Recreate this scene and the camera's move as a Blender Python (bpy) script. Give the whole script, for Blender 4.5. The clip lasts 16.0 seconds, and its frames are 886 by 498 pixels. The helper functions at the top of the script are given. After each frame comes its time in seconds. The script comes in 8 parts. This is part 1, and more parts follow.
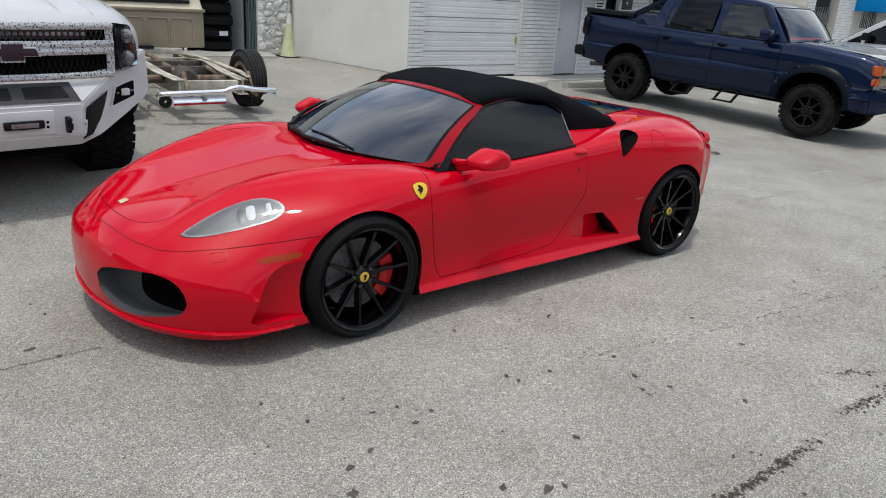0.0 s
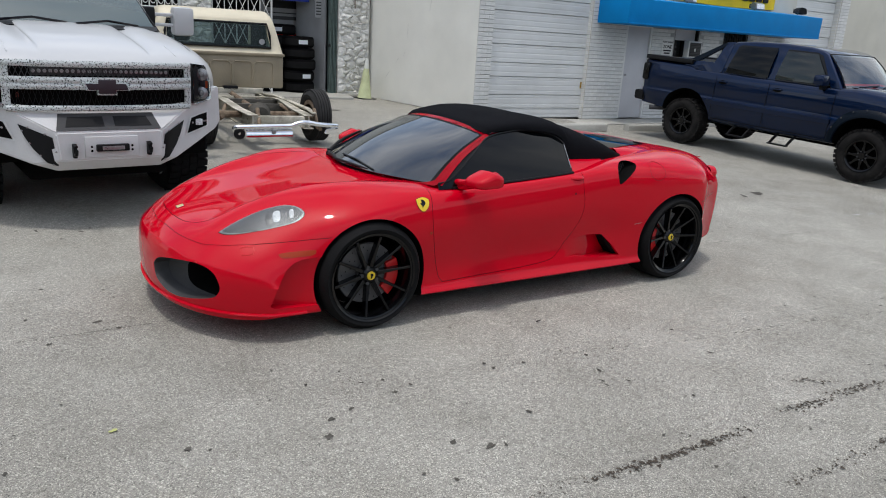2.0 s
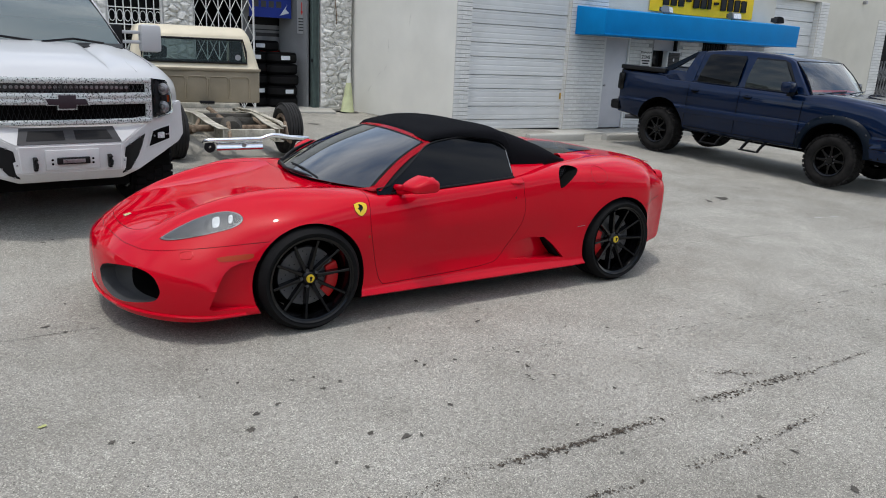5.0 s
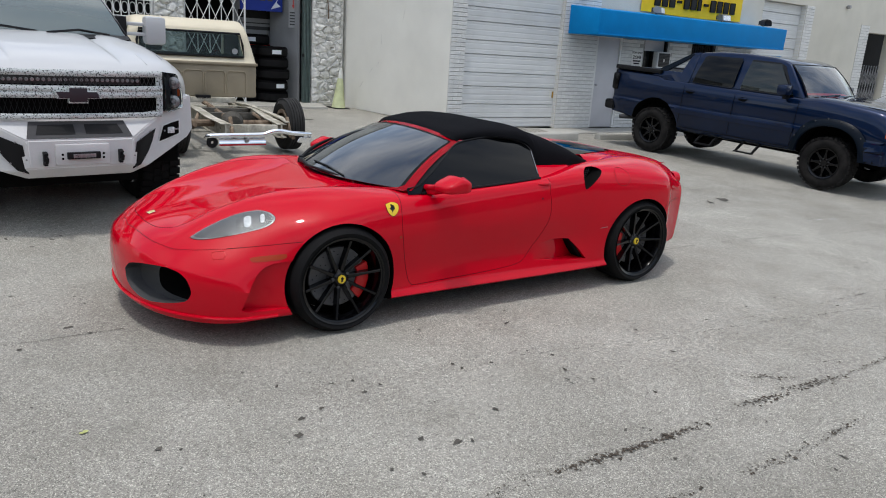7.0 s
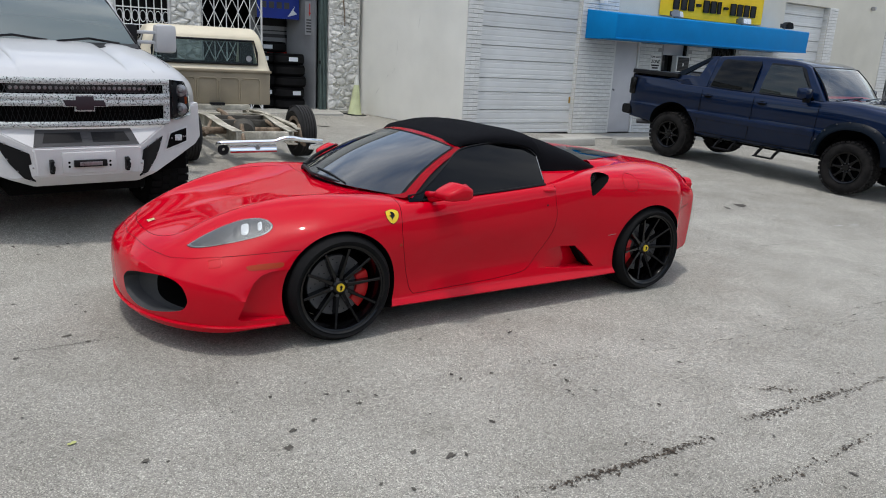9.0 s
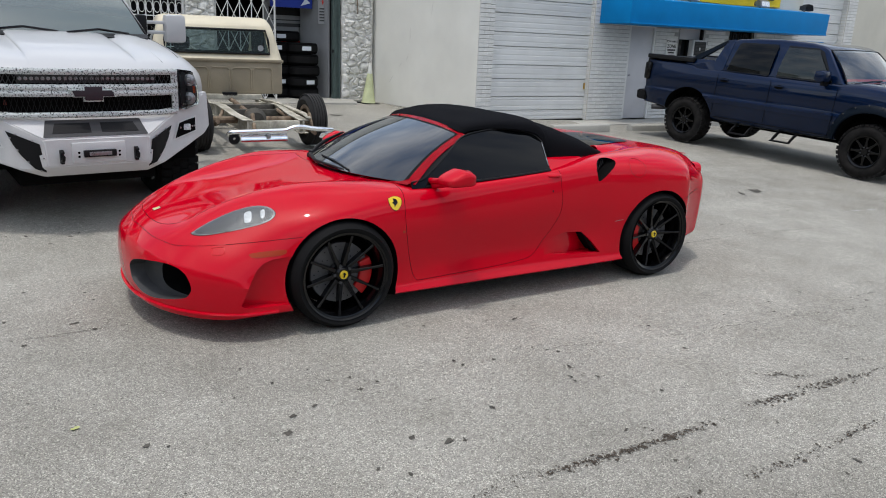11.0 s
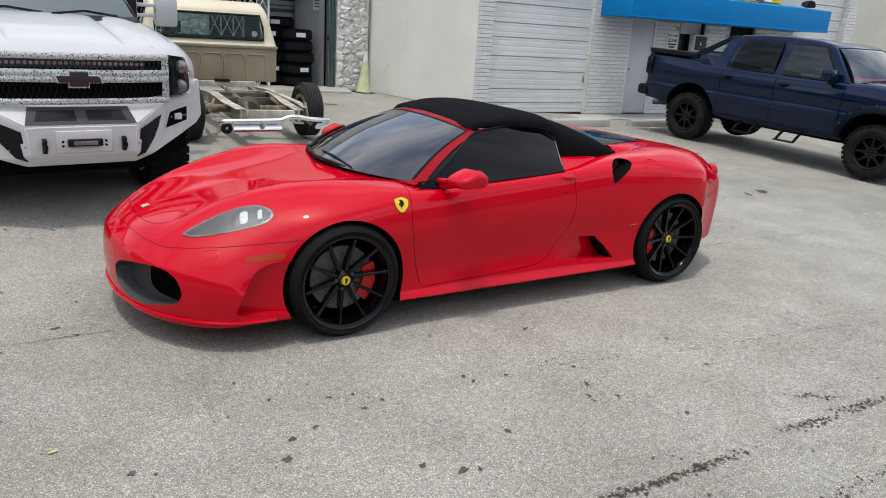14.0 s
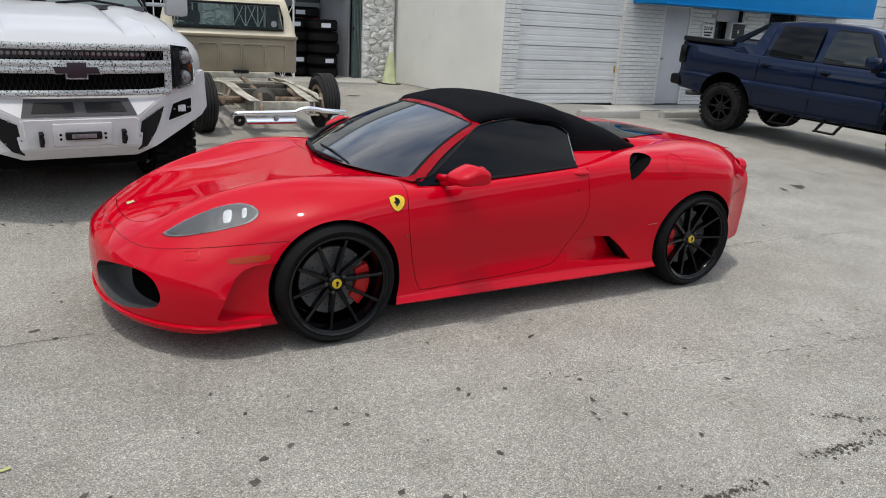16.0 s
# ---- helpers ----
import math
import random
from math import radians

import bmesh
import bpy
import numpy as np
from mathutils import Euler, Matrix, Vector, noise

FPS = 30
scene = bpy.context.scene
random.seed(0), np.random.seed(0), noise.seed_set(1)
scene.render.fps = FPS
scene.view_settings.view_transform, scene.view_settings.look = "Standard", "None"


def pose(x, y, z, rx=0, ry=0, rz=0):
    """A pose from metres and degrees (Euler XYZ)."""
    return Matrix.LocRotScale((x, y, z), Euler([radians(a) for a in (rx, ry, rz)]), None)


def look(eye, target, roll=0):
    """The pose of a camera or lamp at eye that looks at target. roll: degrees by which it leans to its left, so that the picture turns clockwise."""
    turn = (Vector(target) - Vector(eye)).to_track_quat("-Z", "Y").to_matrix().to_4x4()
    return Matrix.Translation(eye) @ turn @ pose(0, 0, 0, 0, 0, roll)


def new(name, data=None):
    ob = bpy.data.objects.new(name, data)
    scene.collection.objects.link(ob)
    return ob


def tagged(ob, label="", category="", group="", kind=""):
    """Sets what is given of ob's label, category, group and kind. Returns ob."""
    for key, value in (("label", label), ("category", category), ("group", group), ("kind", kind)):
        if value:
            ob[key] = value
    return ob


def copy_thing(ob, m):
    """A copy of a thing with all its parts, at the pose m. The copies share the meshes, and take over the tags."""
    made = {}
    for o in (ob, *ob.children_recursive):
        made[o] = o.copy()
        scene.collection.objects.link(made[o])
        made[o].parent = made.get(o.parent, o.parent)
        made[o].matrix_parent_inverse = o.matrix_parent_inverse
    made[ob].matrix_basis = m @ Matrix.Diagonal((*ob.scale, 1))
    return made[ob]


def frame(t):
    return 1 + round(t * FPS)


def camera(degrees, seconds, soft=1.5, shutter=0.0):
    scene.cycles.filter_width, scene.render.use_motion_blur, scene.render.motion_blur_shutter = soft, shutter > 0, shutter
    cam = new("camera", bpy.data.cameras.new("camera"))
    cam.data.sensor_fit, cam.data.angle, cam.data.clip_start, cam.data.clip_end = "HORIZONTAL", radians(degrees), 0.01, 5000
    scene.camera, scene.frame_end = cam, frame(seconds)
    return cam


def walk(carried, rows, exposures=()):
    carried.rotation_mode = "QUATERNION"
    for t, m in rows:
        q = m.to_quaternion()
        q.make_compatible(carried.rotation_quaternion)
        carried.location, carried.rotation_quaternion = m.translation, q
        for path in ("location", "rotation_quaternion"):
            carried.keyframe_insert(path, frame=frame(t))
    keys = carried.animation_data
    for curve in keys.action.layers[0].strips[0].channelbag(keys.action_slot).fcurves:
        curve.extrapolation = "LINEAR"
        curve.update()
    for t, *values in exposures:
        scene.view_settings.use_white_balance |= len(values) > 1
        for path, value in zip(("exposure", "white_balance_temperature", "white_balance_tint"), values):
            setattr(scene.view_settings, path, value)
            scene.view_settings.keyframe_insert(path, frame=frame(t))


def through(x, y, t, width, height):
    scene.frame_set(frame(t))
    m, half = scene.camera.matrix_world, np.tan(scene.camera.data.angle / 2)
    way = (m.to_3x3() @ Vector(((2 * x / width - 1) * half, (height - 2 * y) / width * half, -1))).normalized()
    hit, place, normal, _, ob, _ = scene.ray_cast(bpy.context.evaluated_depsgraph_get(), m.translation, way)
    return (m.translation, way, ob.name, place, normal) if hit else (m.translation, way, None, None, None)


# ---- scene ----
cam = camera(62.0, 16.0, soft=1.0)
PATH = [
    (0, (-3.214, -3.842, 1.714), (-2.01, -2.385, 1.059), 3.5),
    (0.5, (-3.173, -4.043, 1.723), (-1.997, -2.546, 1.111), 3.6),
    (1, (-3.119, -4.285, 1.733), (-2.018, -2.727, 1.133), 3.6),
    (1.5, (-3.133, -4.438, 1.726), (-2.077, -2.842, 1.144), 2.6),
    (2, (-3.188, -4.648, 1.731), (-2.154, -3.029, 1.175), 3.5),
    (2.5, (-3.158, -4.816, 1.737), (-2.153, -3.177, 1.186), 3.5),
    (3, (-3.032, -4.977, 1.732), (-2.054, -3.316, 1.2), 4.1),
    (3.5, (-2.944, -5.076, 1.724), (-1.96, -3.42, 1.189), 3.4),
    (4, (-2.91, -5.105, 1.724), (-1.894, -3.461, 1.208), 2.8),
    (4.2, (-2.885, -5.101, 1.726), (-1.871, -3.456, 1.211), 2.2),
    (6.5, (-3.16, -4.761, 1.72), (-2.075, -3.166, 1.19), 4.0),
    (7, (-3.202, -4.757, 1.721), (-2.112, -3.165, 1.195), 3.6),
    (7.5, (-3.176, -4.76, 1.716), (-2.096, -3.161, 1.19), 3.7),
    (8, (-3.118, -4.751, 1.716), (-2.038, -3.155, 1.18), 3.6),
    (8.5, (-3.07, -4.749, 1.717), (-2.001, -3.142, 1.191), 3.3),
    (9, (-3.051, -4.762, 1.72), (-2.009, -3.134, 1.206), 3.1),
    (11.3, (-2.939, -4.809, 1.704), (-1.947, -3.161, 1.156), 2.5),
    (11.5, (-2.918, -4.784, 1.701), (-1.923, -3.138, 1.154), 2.8),
    (12, (-2.895, -4.703, 1.703), (-1.896, -3.061, 1.148), 2.6),
    (12.5, (-2.886, -4.626, 1.707), (-1.88, -2.99, 1.148), 2.2),
    (13, (-2.903, -4.569, 1.706), (-1.88, -2.946, 1.139), 3.1),
    (13.5, (-2.921, -4.512, 1.706), (-1.88, -2.902, 1.134), 4.2),
    (14, (-2.917, -4.495, 1.713), (-1.898, -2.871, 1.142), 3.6),
    (14.5, (-2.837, -4.441, 1.71), (-1.844, -2.808, 1.122), 2.9),
    (15, (-2.711, -4.386, 1.706), (-1.741, -2.754, 1.079), 2.9),
    (15.5, (-2.626, -4.355, 1.702), (-1.686, -2.699, 1.088), 2.4),
    (16, (-2.602, -4.345, 1.694), (-1.666, -2.682, 1.096), 3.2),
]
walk(cam, [(t, look(e, g, r)) for t, e, g, r in PATH], [(0, 0.40, 6560, 10), (2.5, 0.34, 6490, 10), (4.2, 0.38, 6480, 10), (9.2, 0.38, 6490, 10), (11.5, 0.42, 6550, 10), (13.0, 0.56, 6650, 10), (14.0, 0.57, 6690, 10), (16.0, 0.44, 6700, 10)])

# ---- world and light ----
world = bpy.data.worlds.new("sky")
scene.world = world
world.use_nodes = True
wn, wl = world.node_tree.nodes, world.node_tree.links
sky = wn.new("ShaderNodeTexSky")
sky.sky_type, sky.sun_disc = "NISHITA", False
sky.sun_elevation, sky.sun_rotation = radians(77), radians(246)
sky.air_density, sky.dust_density = 1.2, 2.0
wco = wn.new("ShaderNodeTexCoord")
wmap = wn.new("ShaderNodeMapping")
wmap.inputs["Scale"].default_value = (0.9, 1.9, 2.2)
wmap.inputs["Rotation"].default_value = (0, 0, radians(35))
cloud = wn.new("ShaderNodeTexNoise")
cloud.inputs["Scale"].default_value, cloud.inputs["Detail"].default_value = 1.7, 7.0
cloud.inputs["Roughness"].default_value, cloud.inputs["Distortion"].default_value = 0.58, 0.4
cramp = wn.new("ShaderNodeValToRGB")
cramp.color_ramp.elements[0].position, cramp.color_ramp.elements[1].position = 0.40, 0.74
cmix = wn.new("ShaderNodeMix")
cmix.data_type = "RGBA"
cmix.inputs[7].default_value = (9.4, 9.6, 9.8, 1)
wl.new(wco.outputs["Generated"], wmap.inputs["Vector"])
wl.new(wmap.outputs["Vector"], cloud.inputs["Vector"])
wl.new(cloud.outputs["Fac"], cramp.inputs["Fac"])
wl.new(cramp.outputs["Color"], cmix.inputs[0])
wl.new(sky.outputs["Color"], cmix.inputs[6])
# the sun's glow through thin cloud, round the sun's own direction
SUN_AT = Vector((-3.6, -1.6, 18.0)).normalized()
toward = wn.new("ShaderNodeVectorMath")
toward.operation, toward.inputs[1].default_value = "DOT_PRODUCT", SUN_AT
clip = wn.new("ShaderNodeMath")
clip.operation, clip.inputs[1].default_value = "MAXIMUM", 0.0
lobe = wn.new("ShaderNodeMath")
lobe.operation, lobe.inputs[1].default_value = "POWER", 34.0
glow = wn.new("ShaderNodeVectorMath")
glow.operation, glow.inputs[0].default_value = "SCALE", (13.0, 12.7, 12.2)
total = wn.new("ShaderNodeVectorMath")
total.operation = "ADD"
wl.new(wco.outputs["Generated"], toward.inputs[0])
wl.new(toward.outputs["Value"], clip.inputs[0])
wl.new(clip.outputs[0], lobe.inputs[0])
wl.new(lobe.outputs[0], glow.inputs["Scale"])
wl.new(cmix.outputs[2], total.inputs[0])
wl.new(glow.outputs[0], total.inputs[1])
wl.new(total.outputs[0], wn["Background"].inputs["Color"])
wn["Background"].inputs["Strength"].default_value = 0.130

sun_data = bpy.data.lights.new("sun", "SUN")
sun_data.energy, sun_data.angle, sun_data.color = 1.15, radians(2.5), (1.0, 0.975, 0.94)
sun_lamp = new("sun", sun_data)
sun_lamp.matrix_world = look(SUN_AT * 18, (0, 0, 0))


# ---- materials ----
def mat(name, base, rough=0.5, metal=0.0, coat=0.0, vary=0.12, scale=3.0, fine=60.0, bump=0.0, second=None, speck=0.0, rand=0.0, spec=0.3, dirt=0.0, ior=1.5):
    """A principled material with variation at two scales, fine relief and optional speckles."""
    m = bpy.data.materials.new(name)
    m.use_nodes = True
    n, l = m.node_tree.nodes, m.node_tree.links
    b = n["Principled BSDF"]
    b.inputs["Roughness"].default_value, b.inputs["Metallic"].default_value = rough, metal
    b.inputs["Coat Weight"].default_value, b.inputs["Coat Roughness"].default_value = coat, 0.03
    b.inputs["Specular IOR Level"].default_value = spec
    b.inputs["Coat IOR"].default_value = ior
    co = n.new("ShaderNodeTexCoord")

    def tex(s, detail=4.0):
        t = n.new("ShaderNodeTexNoise")
        t.inputs["Scale"].default_value, t.inputs["Detail"].default_value = s, detail
        l.new(co.outputs["Object"], t.inputs["Vector"])
        return t

    def ramp(src, a, z, ca, cz):
        r = n.new("ShaderNodeValToRGB")
        r.color_ramp.elements[0].position, r.color_ramp.elements[1].position = a, z
        r.color_ramp.elements[0].color, r.color_ramp.elements[1].color = (*ca, 1), (*cz, 1)
        l.new(src, r.inputs["Fac"])
        return r.outputs["Color"]

    def mult(c1, c2, fac=1.0, mode="MULTIPLY"):
        x = n.new("ShaderNodeMix")
        x.data_type, x.blend_type = "RGBA", mode
        x.inputs[0].default_value = fac
        l.new(c1, x.inputs[6])
        l.new(c2, x.inputs[7])
        return x.outputs[2]

    big = tex(scale)
    lo = tuple(max(0.0, c * (1 - vary)) for c in base)
    hi = tuple(min(1.0, c * (1 + vary)) for c in (second or base))
    col = ramp(big.outputs["Fac"], 0.3, 0.7, lo, hi)
    grain = tex(fine, 3.0)
    g = vary * 0.7
    col = mult(col, ramp(grain.outputs["Fac"], 0.3, 0.7, (1 - g,) * 3, (1 + 0 * g,) * 3))
    if speck:
        v = n.new("ShaderNodeTexVoronoi")
        v.inputs["Scale"].default_value = fine * 1.6
        l.new(co.outputs["Object"], v.inputs["Vector"])
        col = mult(col, ramp(v.outputs["Color"], 0.1, 0.9, (1 - speck,) * 3, (1.0,) * 3))
    if dirt:
        d = tex(scale * 0.35, 8.0)
        col = mult(col, ramp(d.outputs["Fac"], 0.38, 0.56, (1 - dirt, 1 - dirt, 1 - dirt * 1.1), (1, 1, 1)))
    if rand:
        oi = n.new("ShaderNodeObjectInfo")
        col = mult(col, ramp(oi.outputs["Random"], 0.0, 1.0, (1 - rand,) * 3, (1,) * 3))
    l.new(col, b.inputs["Base Color"])
    if bump:
        bp = n.new("ShaderNodeBump")
        bp.inputs["Strength"].default_value, bp.inputs["Distance"].default_value = bump, 0.01
        l.new(grain.outputs["Fac"], bp.inputs["Height"])
        l.new(bp.outputs["Normal"], b.inputs["Normal"])
    if rough > 0.08 and coat == 0:
        rr = n.new("ShaderNodeMapRange")
        rr.inputs["To Min"].default_value, rr.inputs["To Max"].default_value = max(0.02, rough - 0.1), min(1, rough + 0.1)
        l.new(big.outputs["Fac"], rr.inputs["Value"])
        l.new(rr.outputs["Result"], b.inputs["Roughness"])
    return m


def glassy(name, tint, rough=0.02, through=0.35, coat=0.0, ior=1.5):
    """Tinted vehicle glass: a glossy face over a partly clear, tinted body."""
    m = bpy.data.materials.new(name)
    m.use_nodes = True
    n, l = m.node_tree.nodes, m.node_tree.links
    b = n["Principled BSDF"]
    b.inputs["Base Color"].default_value = (*tint, 1)
    b.inputs["Roughness"].default_value = rough
    b.inputs["IOR"].default_value = ior
    b.inputs["Coat Weight"].default_value, b.inputs["Coat Roughness"].default_value = coat, 0.01
    tr = n.new("ShaderNodeBsdfTransparent")
    tr.inputs["Color"].default_value = (*(min(1, c * 6 + 0.25) for c in tint), 1)
    mx = n.new("ShaderNodeMixShader")
    mx.inputs[0].default_value = through
    l.new(b.outputs["BSDF"], mx.inputs[1])
    l.new(tr.outputs["BSDF"], mx.inputs[2])
    l.new(mx.outputs["Shader"], n["Material Output"].inputs["Surface"])
    return m


RED = mat("red_paint", (0.51, 0.0006, 0.0120), 0.4, coat=0.82, vary=0.03, scale=1.0, fine=400, spec=0.0, ior=1.38)
BLUE = mat("navy_paint", (0.0016, 0.0105, 0.040), 0.40, metal=0.6, coat=1.0, vary=0.12, scale=1.5, fine=300, spec=0.0, ior=1.38)
WHITE = mat("white_paint", (0.47, 0.475, 0.48), 0.35, coat=0.6, vary=0.03, scale=1.5, fine=200)
BUMPERWHITE = mat("bumper_white", (0.60, 0.60, 0.595), 0.5, vary=0.08, scale=3, fine=90)
BLACKGLOSS = mat("gloss_black", (0.002, 0.002, 0.0025), 0.14, vary=0.05, spec=0.3)
BLACKPLASTIC = mat("black_plastic", (0.007, 0.007, 0.008), 0.5, spec=0.2, vary=0.2, fine=200, bump=0.1)
DARKGREY = mat("dark_grey_plastic", (0.05, 0.05, 0.052), 0.45, vary=0.15, fine=150)
# near-black: puts the shade of openings into the colour; also black underside parts
VOID = mat("cavity_shade_black", (0.005, 0.005, 0.005), 0.9, vary=0.2, spec=0.04)
RUBBER = mat("tyre_rubber", (0.0065, 0.0065, 0.007), 0.75, spec=0.14, vary=0.25, scale=6, fine=80, bump=0.15)
RUBBERGREY = mat("worn_tyre_rubber", (0.022, 0.0215, 0.021), 0.85, vary=0.3, scale=6, fine=80, bump=0.2)
FABRIC = mat("black_canvas", (0.0075, 0.0078, 0.0095), 0.95, vary=0.15, scale=5, fine=500, bump=0.25, spec=0.04)
GLASS = glassy("windscreen_glass", (0.009, 0.015, 0.023), through=0.10, coat=0.8)
TINT = glassy("tinted_glass", (0.002, 0.0025, 0.003), through=0.06, ior=1.31)
# raised diffuse tint stands in for the sky mirrored in the pane
CABGLASS = glassy("clear_cab_glass", (0.055, 0.07, 0.07), through=0.80)
def clear_glass(name, tint, ior=1.7):
    """Clear tinted glass: see-through, with a mirror gloss that grows towards grazing."""
    m = bpy.data.materials.new(name)
    m.use_nodes = True
    n, l = m.node_tree.nodes, m.node_tree.links
    tr, gl, fr, mx = (n.new("ShaderNode" + k) for k in ("BsdfTransparent", "BsdfGlossy", "Fresnel", "MixShader"))
    tr.inputs["Color"].default_value = (*tint, 1)
    gl.inputs["Roughness"].default_value = 0.02
    fr.inputs["IOR"].default_value = ior
    l.new(fr.outputs[0], mx.inputs[0])
    l.new(tr.outputs[0], mx.inputs[1])
    l.new(gl.outputs[0], mx.inputs[2])
    l.new(mx.outputs[0], n["Material Output"].inputs["Surface"])
    return m


TRUCKGLASS = clear_glass("green_windscreen_glass", (0.66, 0.78, 0.74), 2.7)
CLEARISH = glassy("truck_glass", (0.060, 0.092, 0.095), through=0.10, coat=1.0, ior=1.62)
DOORGLASS = glassy("green_door_glass", (0.012, 0.018, 0.018), through=0.25, coat=0.4)
LENS = clear_glass("clear_lens", (0.90, 0.92, 0.93), 1.38)
YELLOW = mat("yellow_enamel", (0.75, 0.52, 0.02), 0.35, coat=0.4, vary=0.05)
YELLOWED = mat("yellowed_lens", (0.30, 0.27, 0.20), 0.22, coat=0.6, vary=0.25, scale=12)
ORANGE = mat("amber_lens", (0.50, 0.085, 0.015), 0.25, coat=0.5, vary=0.08)
CHROME = mat("chrome", (0.86, 0.87, 0.88), 0.14, metal=1.0, vary=0.06, scale=4)
STEEL = mat("brushed_steel", (0.35, 0.35, 0.36), 0.4, metal=0.9, vary=0.15, fine=120)
DISC = mat("brake_disc", (0.15, 0.15, 0.155), 0.45, metal=0.5, vary=0.2, fine=160)
PANELGAP = mat("deep_red_panel_gap", (0.07, 0.002, 0.003), 0.6, vary=0.1)
MARKER = mat("red_amber_lens", (0.32, 0.030, 0.003), 0.3, coat=0.0, vary=0.08)
SEAM = mat("shadowed_red_gap", (0.27, 0.004, 0.007), 0.6, vary=0.1)
CALIPER = mat("red_caliper", (0.6, 0.01, 0.012), 0.4, coat=0.3, vary=0.06)
CREAM = mat("cream_paint", (0.60, 0.54, 0.40), 0.4, coat=0.2, vary=0.06, scale=4)
TAN = mat("tan_primer", (0.32, 0.27, 0.19), 0.6, vary=0.12, scale=3, fine=60, dirt=0.2)
RUST = mat("rusty_steel", (0.16, 0.10, 0.06), 0.85, vary=0.45, scale=9, fine=60, bump=0.5, second=(0.22, 0.17, 0.12))
FRAMEPAINT = mat("faded_frame_paint", (0.52, 0.49, 0.41), 0.75, vary=0.3, scale=8, fine=50, bump=0.3, dirt=0.35)
GREASE = mat("greasy_frame_steel", (0.10, 0.092, 0.078), 0.7, vary=0.4, scale=7, fine=40, bump=0.4, dirt=0.4)
LITTER = mat("brown_leaf_litter", (0.13, 0.085, 0.05), 0.95, vary=0.5, scale=60)
STUCCOWARM = mat("stucco_beige", (0.60, 0.575, 0.50), 0.9, vary=0.06, scale=1.3, fine=70, bump=0.35, dirt=0.08)
STUCCO = mat("stucco_grey_white", (0.76, 0.75, 0.69), 0.9, vary=0.045, scale=1.3, fine=70, bump=0.35, dirt=0.05)
TRIMWHITE = mat("chalky_white_paint", (0.72, 0.72, 0.70), 0.7, vary=0.08, scale=2.5, fine=50, bump=0.15, dirt=0.08)
BRICKM = mat("painted_brick", (0.74, 0.74, 0.72), 0.8, vary=0.09, scale=5, fine=40, bump=0.5, rand=0.10, dirt=0.1)
MORTAR = mat("painted_mortar", (0.40, 0.40, 0.385), 0.9, vary=0.15, scale=4, fine=60, bump=0.4)
DOORGREY = mat("rolling_door_paint", (0.66, 0.67, 0.66), 0.55, vary=0.06, scale=2, fine=40, dirt=0.06)
ROCK = mat("painted_rough_stone", (0.76, 0.75, 0.71), 0.95, vary=0.18, scale=9, fine=32, bump=0.7, dirt=0.15, spec=0.03)
AWNING = mat("blue_awning_vinyl", (0.001, 0.205, 0.52), 0.55, spec=0.1, vary=0.08, scale=2.0, fine=60)
BANNER = mat("yellow_vinyl", (0.80, 0.53, 0.01), 0.5, vary=0.07, scale=3)
INK = mat("black_print", (0.01, 0.01, 0.01), 0.6, vary=0.1)
STEELDOOR = mat("grey_steel_door_paint", (0.54, 0.54, 0.56), 0.6, vary=0.06, scale=2, fine=40, dirt=0.06)
CONCRETE = mat("pale_concrete", (0.46, 0.45, 0.41), 0.9, vary=0.12, scale=2, fine=80, bump=0.4, speck=0.2, dirt=0.15)
CONELIME = mat("faded_lime_plastic", (0.54, 0.58, 0.34), 0.6, vary=0.12, scale=6)
CONEWHITE = mat("faded_white_sleeve", (0.66, 0.67, 0.62), 0.5, vary=0.12, scale=6)
SHOPWALL = mat("shop_wall_paint", (0.29, 0.295, 0.30), 0.8, vary=0.08)
GREENGATE = mat("green_grey_metal", (0.10, 0.14, 0.13), 0.6, vary=0.2, scale=8)
BLUEPRINT = mat("blue_print", (0.01, 0.03, 0.24), 0.6, vary=0.1)
PAPER = mat("paper_label", (0.62, 0.66, 0.7), 0.6, vary=0.05)
REDPRINT = mat("red_print", (0.55, 0.03, 0.02), 0.6, vary=0.05)
# dark cab trim; on the shop walls it puts room shade into the colour
INTERIOR = mat("dark_trim_and_room_shade", (0.03, 0.03, 0.032), 0.8, vary=0.2)
MUDRUBBER = mat("dusty_rubber", (0.009, 0.009, 0.009), 0.85, vary=0.3, scale=9, fine=120, second=(0.020, 0.0185, 0.0175), spec=0.12)
FLARE = mat("flare_plastic", (0.0012, 0.0045, 0.010), 0.32, vary=0.2, fine=300, spec=0.12)
REDINT = mat("red_dash", (0.6, 0.03, 0.02), 0.7, vary=0.1)
TAR = mat("dark_stain", (0.085, 0.078, 0.066), 0.85, vary=0.35, scale=12, fine=120, bump=0.3)
WORNPAINT = mat("worn_line_paint", (0.40, 0.40, 0.38), 0.9, vary=0.3, scale=14, fine=90)
CRUMB = mat("crumbled_dark_binder", (0.072, 0.058, 0.044), 0.9, vary=0.4, scale=40, fine=200, bump=0.3)
NEWRUBBER = mat("new_black_rubber", (0.0032, 0.0032, 0.0036), 0.85, vary=0.2, fine=90, spec=0.05)
JOINT = mat("joint_dirt", (0.07, 0.067, 0.058), 0.95, vary=0.35, scale=10, fine=120)
LAMPFACE = mat("frosted_lamp_face", (0.75, 0.77, 0.78), 0.35, vary=0.25, scale=30)
LAMPDARK = mat("smoked_lamp_housing", (0.030, 0.031, 0.033), 0.3, vary=0.3, scale=12)
SMOKE = mat("smoked_reflector", (0.14, 0.145, 0.15), 0.3, vary=0.3, scale=25)
